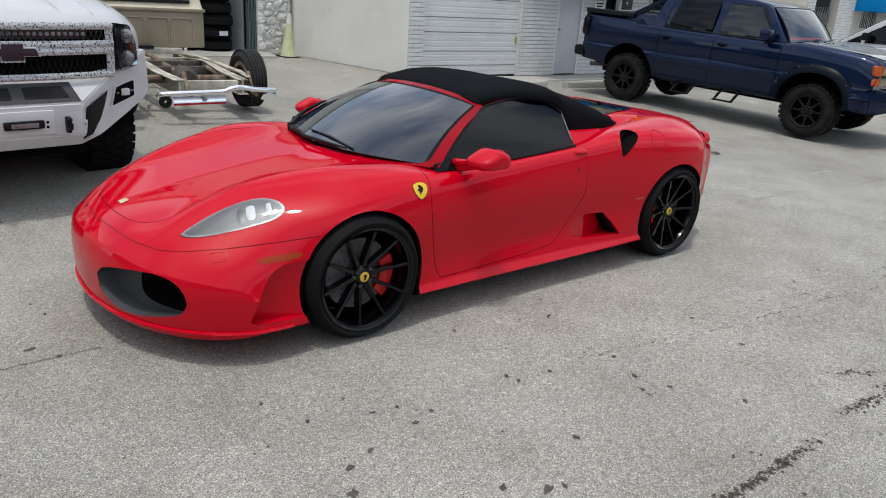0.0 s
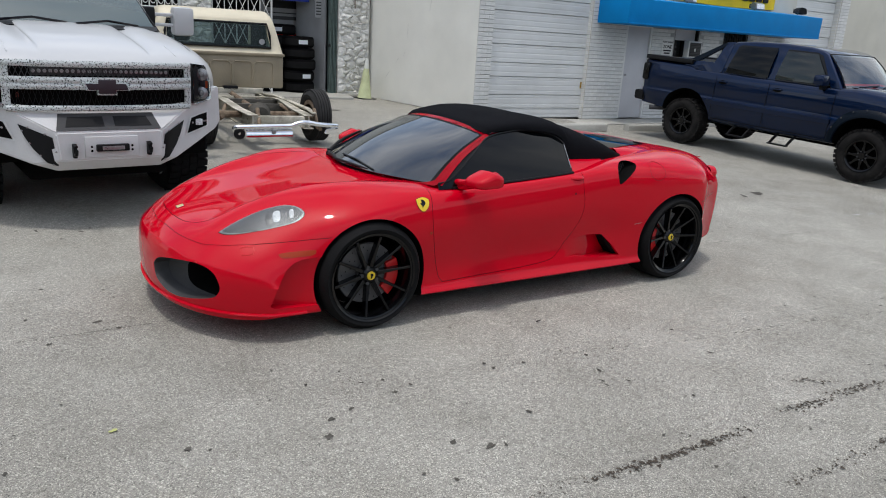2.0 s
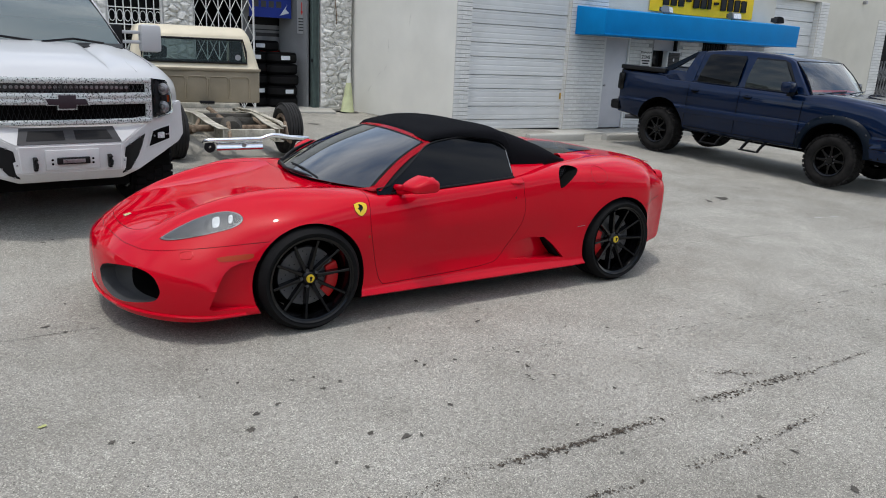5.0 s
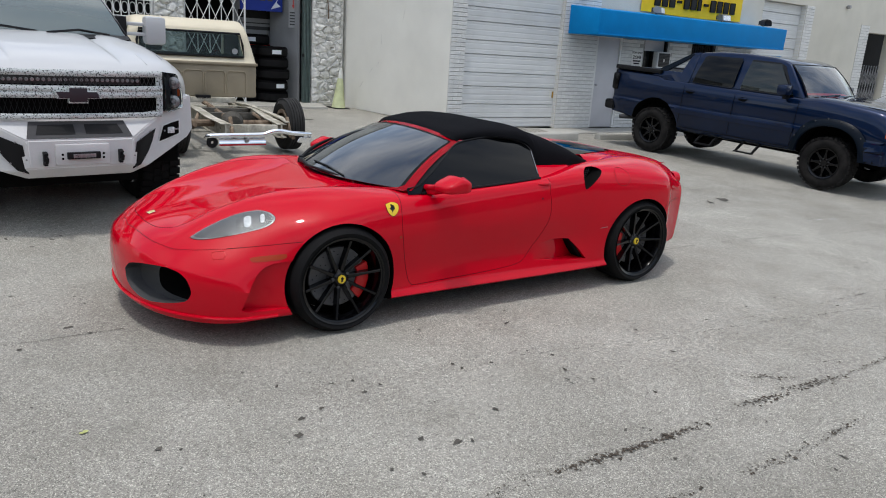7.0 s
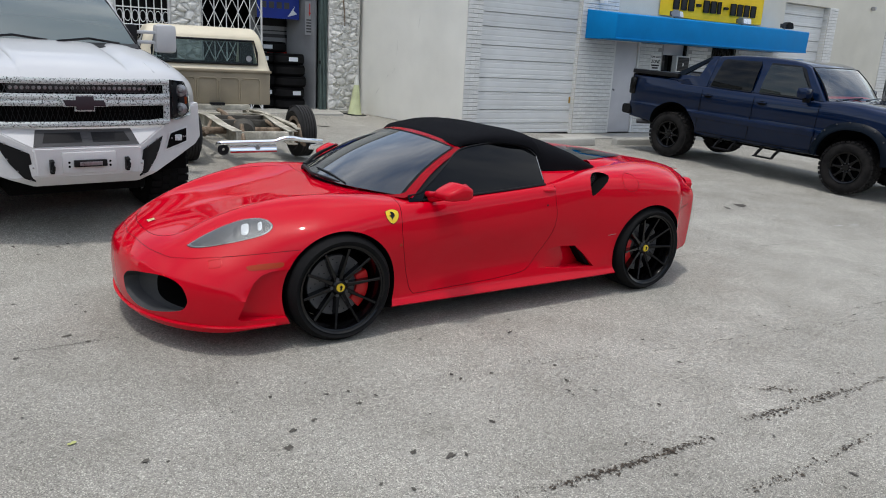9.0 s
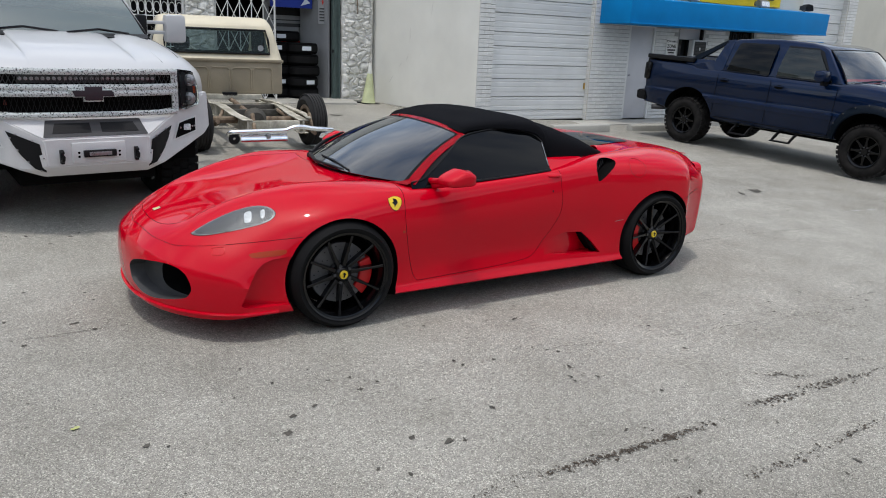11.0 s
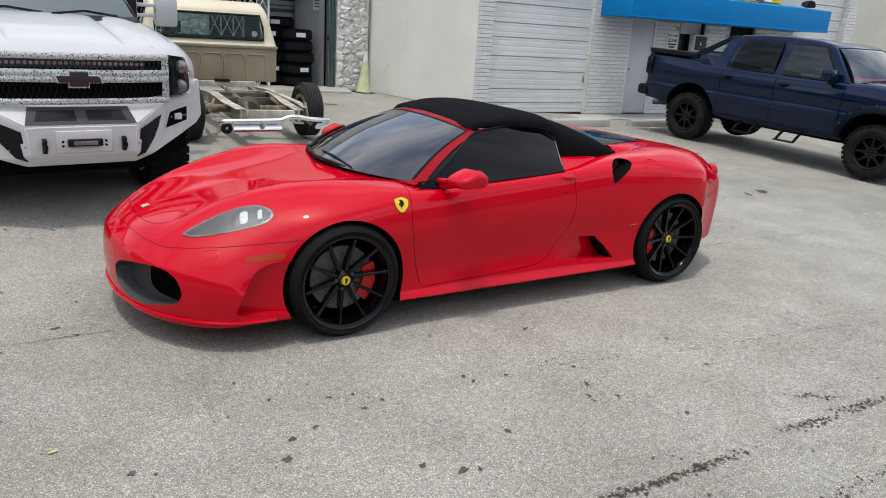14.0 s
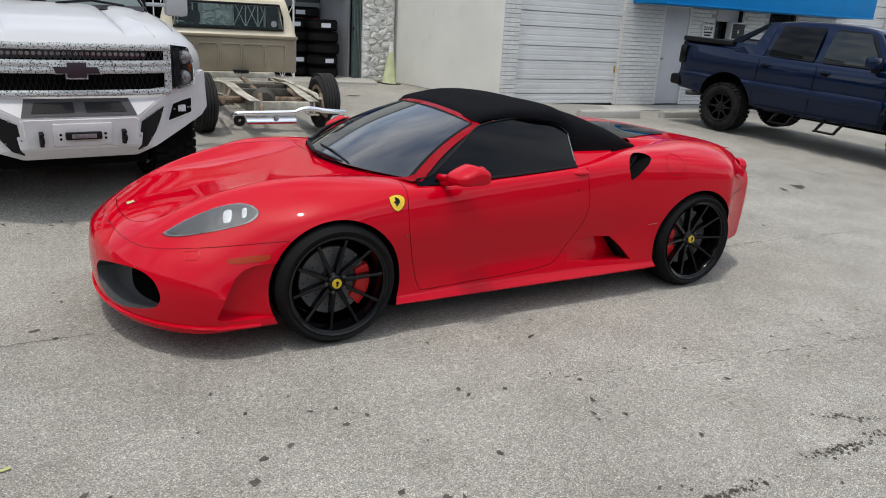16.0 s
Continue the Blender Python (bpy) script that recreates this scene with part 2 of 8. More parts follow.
SILVERIN = mat("silver_lamp_bowl", (0.27, 0.28, 0.29), 0.3, metal=0.5, vary=0.3, scale=14)
HEADIN = mat("dark_silver_lamp_bowl", (0.12, 0.125, 0.132), 0.35, metal=0.3, vary=0.35, scale=5)
PALEBADGE = mat("pale_enamel_badge", (0.66, 0.56, 0.22), 0.35, coat=0.4, vary=0.2, scale=60)
INTAKE = mat("grey_intake_duct", (0.060, 0.061, 0.064), 0.6, vary=0.2, scale=6, fine=120)
# grey of the added unseen walls, set by what the paint should mirror
UNSEENWALL = mat("unseen_wall_grey", (0.42, 0.41, 0.38), 0.9, vary=0.25, scale=0.8, fine=20, dirt=0.4)
SCUFF = mat("grey_scuff", (0.695, 0.685, 0.63), 0.9, vary=0.2, scale=20)
LEAF = mat("dry_leaf", (0.44, 0.46, 0.17), 0.6, vary=0.2, scale=20)


def ground_material():
    """Paving with pale and dark stones in a grey binder, stained at large scale."""
    m = bpy.data.materials.new("exposed_aggregate_paving")
    m.use_nodes = True
    n, l = m.node_tree.nodes, m.node_tree.links
    b = n["Principled BSDF"]
    b.inputs["Roughness"].default_value, b.inputs["Specular IOR Level"].default_value = 0.9, 0.3
    co = n.new("ShaderNodeTexCoord")

    def ramp(src, stops):
        r = n.new("ShaderNodeValToRGB")
        while len(r.color_ramp.elements) < len(stops):
            r.color_ramp.elements.new(0.5)
        for e, (at, c) in zip(r.color_ramp.elements, stops):
            e.position, e.color = at, (*c, 1)
        l.new(src, r.inputs["Fac"])
        return r.outputs["Color"]

    def noise_tex(scale, detail):
        t = n.new("ShaderNodeTexNoise")
        t.inputs["Scale"].default_value, t.inputs["Detail"].default_value = scale, detail
        l.new(co.outputs["Object"], t.inputs["Vector"])
        return t.outputs["Fac"]

    def mult(a, c):
        x = n.new("ShaderNodeMix")
        x.data_type, x.blend_type = "RGBA", "MULTIPLY"
        x.inputs[0].default_value = 1.0
        l.new(a, x.inputs[6])
        l.new(c, x.inputs[7])
        return x.outputs[2]
    v = n.new("ShaderNodeTexVoronoi")
    v.inputs["Scale"].default_value = 230.0
    l.new(co.outputs["Object"], v.inputs["Vector"])
    sep = n.new("ShaderNodeSeparateColor")
    l.new(v.outputs["Color"], sep.inputs["Color"])
    col = ramp(sep.outputs["Red"], [(0.0, (0.115, 0.11, 0.098)), (0.2, (0.235, 0.227, 0.203)), (0.78, (0.322, 0.312, 0.277)), (1.0, (0.60, 0.58, 0.515))])
    col = mult(col, ramp(noise_tex(28.0, 4.0), [(0.3, (0.88, 0.88, 0.88)), (0.7, (1.08, 1.08, 1.08))]))
    col = mult(col, ramp(noise_tex(2.2, 6.0), [(0.3, (0.86, 0.855, 0.84)), (0.7, (1.07, 1.07, 1.07))]))
    col = mult(col, ramp(noise_tex(0.35, 5.0), [(0.36, (0.84, 0.835, 0.82)), (0.6, (1.06, 1.06, 1.05))]))
    l.new(col, b.inputs["Base Color"])
    bp = n.new("ShaderNodeBump")
    bp.inputs["Strength"].default_value, bp.inputs["Distance"].default_value = 0.5, 0.004
    l.new(v.outputs["Distance"], bp.inputs["Height"])
    l.new(bp.outputs["Normal"], b.inputs["Normal"])
    return m


GROUND = ground_material()


def camo_material():
    """White paint with small dark blotches."""
    m = mat("speckled_camo", (0.66, 0.66, 0.66), 0.45, vary=0.05)
    n, l = m.node_tree.nodes, m.node_tree.links
    b = n["Principled BSDF"]
    co = n.new("ShaderNodeTexCoord")
    t = n.new("ShaderNodeTexNoise")
    t.inputs["Scale"].default_value, t.inputs["Detail"].default_value, t.inputs["Roughness"].default_value = 80, 5, 0.66
    r = n.new("ShaderNodeValToRGB")
    r.color_ramp.elements[0].position, r.color_ramp.elements[1].position = 0.42, 0.465
    r.color_ramp.elements[0].color, r.color_ramp.elements[1].color = (0.03, 0.035, 0.035, 1), (0.54, 0.58, 0.57, 1)
    l.new(co.outputs["Object"], t.inputs["Vector"])
    l.new(t.outputs["Fac"], r.inputs["Fac"])
    l.new(r.outputs["Color"], b.inputs["Base Color"])
    return m


CAMO = camo_material()


# ---- building helpers ----
def thing(name, label, category, m=None, group="", kind=""):
    ob = new(name)
    ob.empty_display_size = 0.2
    if m is not None:
        ob.matrix_world = m
    return tagged(ob, label, category, group, kind)


def link(name, bm, material, parent=None, label="", smooth=None):
    """One mesh object out of a bmesh; smooth: the crease angle in degrees, or None for flat faces."""
    me = bpy.data.meshes.new(name)
    bmesh.ops.recalc_face_normals(bm, faces=bm.faces[:])
    bm.to_mesh(me)
    bm.free()
    for one in material if isinstance(material, (list, tuple)) else [material]:
        me.materials.append(one)
    if smooth is not None:
        for p in me.polygons:
            p.use_smooth = True
        me.set_sharp_from_angle(angle=radians(smooth))
    ob = new(name, me)
    if parent is not None:
        ob.parent = parent
    return tagged(ob, label) if label else ob


def part(name, bm, material, parent, label="", smooth=35):
    return link(name, bm, material, parent, label, smooth)


def box(x0, x1, y0, y1, z0, z1, bevel=0.0, seg=2):
    bm = bmesh.new()
    bmesh.ops.create_cube(bm, size=1)
    for v in bm.verts:
        v.co = Vector(((x0 + x1) / 2 + v.co.x * (x1 - x0), (y0 + y1) / 2 + v.co.y * (y1 - y0), (z0 + z1) / 2 + v.co.z * (z1 - z0)))
    if bevel:
        bmesh.ops.bevel(bm, geom=bm.edges[:], offset=bevel, segments=seg, affect="EDGES", profile=0.6)
    return bm


def moved(bm, m):
    bmesh.ops.transform(bm, matrix=m, verts=bm.verts[:])
    return bm


def join(*bms):
    out = bmesh.new()
    for b in bms:
        me = bpy.data.meshes.new("tmp")
        b.to_mesh(me)
        b.free()
        out.from_mesh(me)
        bpy.data.meshes.remove(me)
    return out


def prism(outline, lo, hi, axis="y", bevel=0.0):
    """An outline of pairs pushed out along an axis: y (pairs are x, z), x (y, z) or z (x, y)."""
    bm = bmesh.new()

    def at(p, d):
        return {"y": (p[0], d, p[1]), "x": (d, p[0], p[1]), "z": (p[0], p[1], d)}[axis]
    a = [bm.verts.new(at(p, lo)) for p in outline]
    b = [bm.verts.new(at(p, hi)) for p in outline]
    n = len(outline)
    bm.faces.new(a)
    bm.faces.new(b[::-1])
    for i in range(n):
        bm.faces.new((a[i], b[i], b[(i + 1) % n], a[(i + 1) % n]))
    bmesh.ops.recalc_face_normals(bm, faces=bm.faces[:])
    if bevel:
        bmesh.ops.bevel(bm, geom=bm.edges[:], offset=bevel, segments=2, affect="EDGES", profile=0.6)
    return bm


def lathe(profile, n=48, axis="y"):
    """Turns pairs (radius, place along the axis) round an axis."""
    bm = bmesh.new()
    rings = []
    for r, d in profile:
        ring = []
        for i in range(n):
            a = 2 * math.pi * i / n
            c, s = r * math.cos(a), r * math.sin(a)
            ring.append(bm.verts.new({"y": (c, d, s), "z": (c, s, d), "x": (d, c, s)}[axis]))
        rings.append(ring)
    for p, q in zip(rings, rings[1:]):
        for i in range(n):
            bm.faces.new((p[i], p[(i + 1) % n], q[(i + 1) % n], q[i]))
    bmesh.ops.remove_doubles(bm, verts=bm.verts[:], dist=1e-5)
    return bm


def tube(points, r, n=8, closed=False):
    """A round bar along points; r may be a list."""
    bm = bmesh.new()
    pts = [Vector(p) for p in points]
    rings = []
    for i, p in enumerate(pts):
        a, b = pts[max(0, i - 1)], pts[min(len(pts) - 1, i + 1)]
        if closed:
            a, b = pts[i - 1], pts[(i + 1) % len(pts)]
        d = (b - a).normalized()
        up = Vector((0, 0, 1)) if abs(d.z) < 0.9 else Vector((1, 0, 0))
        s = d.cross(up).normalized()
        u = s.cross(d)
        rad = r[i] if isinstance(r, (list, tuple)) else r
        rings.append([bm.verts.new(p + rad * (math.cos(2 * math.pi * k / n) * s + math.sin(2 * math.pi * k / n) * u)) for k in range(n)])
    pairs = list(zip(rings, rings[1:]))
    if closed:
        pairs.append((rings[-1], rings[0]))
    for p, q in pairs:
        for k in range(n):
            bm.faces.new((p[k], p[(k + 1) % n], q[(k + 1) % n], q[k]))
    if not closed:
        bm.faces.new(rings[0][::-1])
        bm.faces.new(rings[-1])
    return bm


def grid(fn, nu, nv, thick=0.0):
    """A sheet fn(u, v) with u, v from 0 to 1, made solid where thick is given."""
    bm = bmesh.new()
    vs = [[bm.verts.new(fn(i / nu, j / nv)) for j in range(nv + 1)] for i in range(nu + 1)]
    for i in range(nu):
        for j in range(nv):
            bm.faces.new((vs[i][j], vs[i + 1][j], vs[i + 1][j + 1], vs[i][j + 1]))
    bmesh.ops.remove_doubles(bm, verts=bm.verts[:], dist=1e-6)
    if thick:
        bm.normal_update()
        bmesh.ops.solidify(bm, geom=bm.faces[:], thickness=thick)
    return bm


def spline(keys, x):
    """A smooth curve through (x, value) pairs that does not overshoot."""
    ks = sorted(keys)
    xs = [k[0] for k in ks]
    vs = [k[1] for k in ks]
    n = len(xs)
    if x <= xs[0]:
        return vs[0]
    if x >= xs[-1]:
        return vs[-1]
    d = [(vs[i + 1] - vs[i]) / (xs[i + 1] - xs[i]) for i in range(n - 1)]

    def slope(i):
        if i == 0:
            return d[0]
        if i == n - 1:
            return d[-1]
        if d[i - 1] * d[i] <= 0:
            return 0.0
        h0, h1 = xs[i] - xs[i - 1], xs[i + 1] - xs[i]
        w1, w2 = 2 * h1 + h0, h1 + 2 * h0
        return (w1 + w2) / (w1 / d[i - 1] + w2 / d[i])
    i = max(k for k in range(n - 1) if xs[k] <= x)
    h = xs[i + 1] - xs[i]
    t = (x - xs[i]) / h
    return ((2 * t ** 3 - 3 * t * t + 1) * vs[i] + (t ** 3 - 2 * t * t + t) * h * slope(i)
            + (-2 * t ** 3 + 3 * t * t) * vs[i + 1] + (t ** 3 - t * t) * h * slope(i + 1))


def catmull(pts, per):
    """Points of a smooth curve through pts, per steps a span."""
    out = []
    n = len(pts)
    for i in range(n - 1):
        p0, p1, p2, p3 = pts[max(i - 1, 0)], pts[i], pts[i + 1], pts[min(i + 2, n - 1)]
        for k in range(per):
            t = k / per
            out.append(0.5 * ((2 * p1) + (p2 - p0) * t + (2 * p0 - 5 * p1 + 4 * p2 - p3) * t * t + (3 * p1 - p0 - 3 * p2 + p3) * t ** 3))
    out.append(pts[-1])
    return out


def carve(ob, cutters, keep=False):
    """Takes cutters (bmesh, material) out of a mesh object, for good, one after the other; keep: leaves only what lies inside."""
    for bm, material in cutters:
        me = bpy.data.meshes.new("cutter")
        bmesh.ops.recalc_face_normals(bm, faces=bm.faces[:])
        bm.to_mesh(me)
        bm.free()
        me.materials.append(material)
        c = new("cutter", me)
        mod = ob.modifiers.new("cut", "BOOLEAN")
        mod.operation, mod.object, mod.solver = "INTERSECT" if keep else "DIFFERENCE", c, "EXACT"
        mod.use_hole_tolerant = True
        mod.material_mode = "TRANSFER"
        up, ob.parent = ob.parent, None
        ob.matrix_basis = Matrix.Identity(4)
        bpy.context.view_layer.update()
        dg = bpy.context.evaluated_depsgraph_get()
        got = bpy.data.meshes.new_from_object(ob.evaluated_get(dg))
        ob.modifiers.clear()
        ob.parent = up
        ob.matrix_basis = Matrix.Identity(4)
        if keep or len(got.polygons) > 0.5 * len(ob.data.polygons):
            ob.data = got
        bpy.data.objects.remove(c)
        bpy.data.meshes.remove(me)
    for p in ob.data.polygons:
        p.use_smooth = True
    ob.data.set_sharp_from_angle(angle=radians(38))
    return ob


def letters(words, parent, x, y, z, size, material):
    """Printed words on an upright sheet that faces -y, centred on x, as one flat mesh."""
    cu = bpy.data.curves.new("words", "FONT")
    cu.body, cu.size, cu.extrude, cu.align_x, cu.resolution_u = words, size, .001, "CENTER", 3
    cu.offset = size * .03
    tmp = new("words", cu)
    bpy.context.view_layer.update()
    me = bpy.data.meshes.new_from_object(tmp.evaluated_get(bpy.context.evaluated_depsgraph_get()))
    bpy.data.objects.remove(tmp)
    me.materials.clear()
    me.materials.append(material)
    ob = new("lettering", me)
    ob.parent = parent
    ob.matrix_local = pose(x, y, z, 90)
    return ob


def grown(outline, d):
    """A closed outline of pairs, moved outwards by d along its normals."""
    n = len(outline)
    area = sum(outline[i - 1][0] * outline[i][1] - outline[i][0] * outline[i - 1][1] for i in range(n))
    out = []
    for i in range(n):
        a, b = Vector(outline[i - 1]), Vector(outline[(i + 1) % n])
        e = (b - a).normalized() * d * math.copysign(1, area)
        out.append((outline[i][0] + e.y, outline[i][1] - e.x))
    return out


def split_panel(name, body, outline, lo, hi, axis, gap, lining, parent, label=""):
    """Frees a panel from a body along an outline: the panel becomes a part of its own, with a true gap round it."""
    loop = [(p.x, p.y) for p in catmull([Vector((*q, 0)) for q in outline], 4)]
    panel = new(name, body.data.copy())
    panel.parent = parent
    if label:
        tagged(panel, label)
    carve(panel, [(prism(grown(loop, -gap / 2), lo + .0013, hi, axis), lining)], keep=True)
    if len(panel.data.polygons) < 50:
        bpy.data.objects.remove(panel)
        return body
    carve(body, [(prism(grown(loop, gap / 2), lo, hi, axis), lining)])
    return panel


def tree_of(ob):
    from mathutils.bvhtree import BVHTree
    bm = bmesh.new()
    bm.from_mesh(ob.data)
    t = BVHTree.FromBMesh(bm)
    bm.free()
    return t


def drop(tree, p, way, lift):
    """Where the ray from p along way meets the tree, lifted off along the ray."""
    way = Vector(way).normalized()
    hit, nrm, _, _ = tree.ray_cast(Vector(p), way)
    if hit is None:
        hit, nrm, _, _ = tree.find_nearest(Vector(p))
    if nrm.dot(way) > 0:
        nrm = -nrm
    return hit + nrm * lift


def strip_on(tree, pts, way, width, lift=0.0015, per=6):
    """A narrow band laid on a surface along points, seen against way."""
    cur = catmull([Vector(p) for p in pts], per)
    on = [drop(tree, p, way, lift) for p in cur]
    bm = bmesh.new()
    rows = []
    w = Vector(way).normalized()
    for i, p in enumerate(on):
        d = (on[min(i + 1, len(on) - 1)] - on[max(0, i - 1)]).normalized()
        s = d.cross(w).normalized() * width / 2
        rows.append((bm.verts.new(p - s), bm.verts.new(p + s)))
    for a, b in zip(rows, rows[1:]):
        bm.faces.new((a[0], a[1], b[1], b[0]))
    return bm


def patch_on(tree, outline, way, lift=0.003, rings=5, per=5, dome=0.0, thick=0.0):
    """A closed outline of 3D points filled by rings and laid on a surface, with an optional dome."""
    pts = [Vector(p) for p in outline]
    loop = catmull(pts + pts[:1], per)[:-1] if per > 1 else pts
    mid = sum(loop, Vector()) / len(loop)
    bm = bmesh.new()
    prev = None
    back = -Vector(way).normalized()
    for k in range(rings, 0, -1):
        f = k / rings
        ring = [bm.verts.new(drop(tree, mid + (p - mid) * f, way, lift) + back * dome * (1 - f * f)) for p in loop]
        if prev:
            n = len(ring)
            for i in range(n):
                bm.faces.new((prev[i], prev[(i + 1) % n], ring[(i + 1) % n], ring[i]))
        prev = ring
    c = bm.verts.new(drop(tree, mid, way, lift) + back * dome)
    for i in range(len(prev)):
        bm.faces.new((prev[i], prev[(i + 1) % len(prev)], c))
    if thick:
        bmesh.ops.solidify(bm, geom=bm.faces[:], thickness=thick)
    return bm


def oval(cx, cz, a, b, n=16, power=2.0, turn=0.0):
    out = []
    for i in range(n):
        t = 2 * math.pi * i / n
        c, s = math.cos(t), math.sin(t)
        x, z = a * math.copysign(abs(c) ** (2 / power), c), b * math.copysign(abs(s) ** (2 / power), s)
        k, q = math.cos(turn), math.sin(turn)
        out.append((cx + x * k - z * q, cz + x * q + z * k))
    return out


def rise(x, y):
    """Height of the yard: flat round the sports car, rising to the buildings, falling to the east."""
    ye = y if y < 5 else 5 + 0.25 * (y - 5)
    full = max(-0.13, 0.05 - 0.027 * max(-6, min(x, 14)) + 0.042 * max(ye, -2.0))
    dx = max(0.0, -4.5 - x, x - 2.6)
    dy = max(0.0, y - 1.1)
    d = min(1.0, math.hypot(dx, dy) / 3.2)
    return full * d * d * (3 - 2 * d)


# ---- ground ----
def build_ground():
    bm = bmesh.new()
    xs = [-400, -120, -40, -16] + [i * 0.5 for i in range(-20, 62)] + [36, 60, 140, 400]
    ys = [-400, -120, -40, -16] + [i * 0.5 for i in range(-18, 34)] + [22, 40, 140, 400]
    vs = [[bm.verts.new((x, y, rise(x, y))) for y in ys] for x in xs]
    for i in range(len(xs) - 1):
        for j in range(len(ys) - 1):
            bm.faces.new((vs[i][j], vs[i + 1][j], vs[i + 1][j + 1], vs[i][j + 1]))
    g = link("ground", bm, GROUND, None, smooth=30)
    return tagged(g, "worn grey exposed-aggregate paving with stains and saw-cut joints", "ground", kind="structure")


ground = build_ground()


def on_ground(pts, width, jitter=0.0, seed=1, step=0.05, lift=0.004, gaps=0.0):
    """A narrow uneven band on the ground along a line of places."""
    rng = random.Random(seed)
    bm = bmesh.new()
    prev = None
    for (x0, y0), (x1, y1) in zip(pts, pts[1:]):
        n = max(1, int(math.hypot(x1 - x0, y1 - y0) / step))
        d = Vector((x1 - x0, y1 - y0)).normalized()
        for i in range(n + 1):
            t = i / n
            x, y = x0 + (x1 - x0) * t, y0 + (y1 - y0) * t
            w = width * (0.35 + rng.random()) / 2
            o = (rng.random() - 0.5) * jitter
            a = (x - d.y * (o + w), y + d.x * (o + w))
            b = (x - d.y * (o - w), y + d.x * (o - w))
            row = [bm.verts.new((*q, rise(*q) + lift)) for q in (a, b)]
            if prev and rng.random() > gaps:
                bm.faces.new((prev[0], prev[1], row[1], row[0]))
            prev = row
        prev = None
    return bm


def blotches(places, seed=3):
    """Small flat uneven spots: (x, y, radius)."""
    rng = random.Random(seed)
    bm = bmesh.new()
    for x, y, r in places:
        n = 11
        ring = []
        sx = 0.7 + rng.random() * 0.9
        turn = rng.random() * 3
        lift = 0.003 + 0.004 * rng.random()
        for i in range(n):
            a = 2 * math.pi * i / n
            k = r * (0.55 + 0.8 * rng.random())
            dx, dy = k * sx * math.cos(a), k * math.sin(a) / sx
            q = (x + dx * math.cos(turn) - dy * math.sin(turn), y + dx * math.sin(turn) + dy * math.cos(turn))
            ring.append(bm.verts.new((*q, rise(*q) + lift)))
        bm.faces.new(ring)
    return bm


def ground_marks():
    part("joint", on_ground([(-9, -0.36), (9, -0.34)], 0.006, 0.010, 5, 0.04, gaps=0.16), JOINT, ground, "dirt-filled straight paving joint", None)
    part("joint", on_ground([(2.2, -1.95), (9, -2.0)], 0.006, 0.014, 6, gaps=0.3), JOINT, ground, "", None)
    part("crack", on_ground([(-0.6, -1.68), (0.5, -1.9), (1.4, -2.0), (2.65, -2.2), (5, -2.5)], 0.005, 0.03, 8, 0.03, gaps=0.5), JOINT, ground, "thin broken crack in the paving", None)
    rng = random.Random(21)
    chips = []

    def seam(a, b, count, spread, big):
        """Chips broken out along a stretch, denser towards its middle."""
        for _ in range(int(count * 2.0)):
            t = min(1.0, max(0.0, rng.gauss(0.5, 0.27)))
            wob = 0.012 * noise.noise(Vector((t * 5 + a[0], count, 9)))
            chips.append((a[0] + (b[0] - a[0]) * t, a[1] + (b[1] - a[1]) * t + wob + rng.gauss(0, spread), 0.0016 + 0.56 * big * rng.random() ** 2.8))
    for a, b, count, spread, big in (((-1.25, -2.74), (-0.75, -2.78), 100, 0.017, 0.012), ((-0.95, -2.77), (-0.20, -2.78), 170, 0.014, 0.013), ((0.12, -2.72), (0.52, -2.78), 90, 0.016, 0.013),
                                     ((0.55, -2.74), (1.05, -2.79), 90, 0.018, 0.013), ((1.0, -2.79), (1.9, -2.75), 80, 0.010, 0.010), ((0.48, -2.53), (0.75, -2.66), 40, 0.016, 0.013),
                                     ((-1.2, -3.1), (-0.70, -3.15), 60, 0.010, 0.011), ((-0.45, -3.16), (0.05, -3.18), 55, 0.014, 0.012), ((0.0, -3.17), (0.7, -3.13), 60, 0.016, 0.011),
                                     ((-2.3, -2.58), (-1.62, -2.79), 110, 0.018, 0.015), ((-1.7, -2.79), (-1.2, -2.72), 60, 0.03, 0.006), ((1.9, -2.75), (3.4, -2.80), 90, 0.014, 0.009)):
        seam(a, b, count, spread, big)
    part("spalled_seam", blotches(chips, 4), CRUMB, ground, "dark crumbling seam in the paving", None)
    spots = [(-2.015, -1.972, 0.022), (-1.945, -1.837, 0.017), (-1.55, -1.724, 0.016), (-1.415, -2.354, 0.024), (-2.58, -1.809, 0.016),
             (-0.262, -1.253, 0.016), (-0.41, -1.98, 0.016), (-1.54, -2.25, 0.016), (-1.34, -2.37, 0.012), (-1.55, -1.58, 0.012),
             (-0.95, -1.64, 0.014), (-0.93, -1.70, 0.013), (0.12, -3.3, 0.014), (-0.35, -3.46, 0.018), (-0.02, -3.34, 0.010), (0.07, -3.61, 0.022), (-1.66, -1.56, 0.010)]
    for i in range(260):
        spots.append((rng.uniform(-5.5, 6), rng.uniform(-4, -1.0), 0.004 + 0.010 * rng.random() ** 2))
    for i in range(70):
        spots.append((rng.uniform(2.5, 9), rng.uniform(-1, 6), 0.006 + 0.015 * rng.random() ** 2))
    for i in range(60):
        spots.append((rng.uniform(-6, -2.5), rng.uniform(-1, 2), 0.005 + 0.016 * rng.random() ** 2))
    part("oil_spot", blotches(spots, 9), TAR, ground, "small dark oil drips", None)
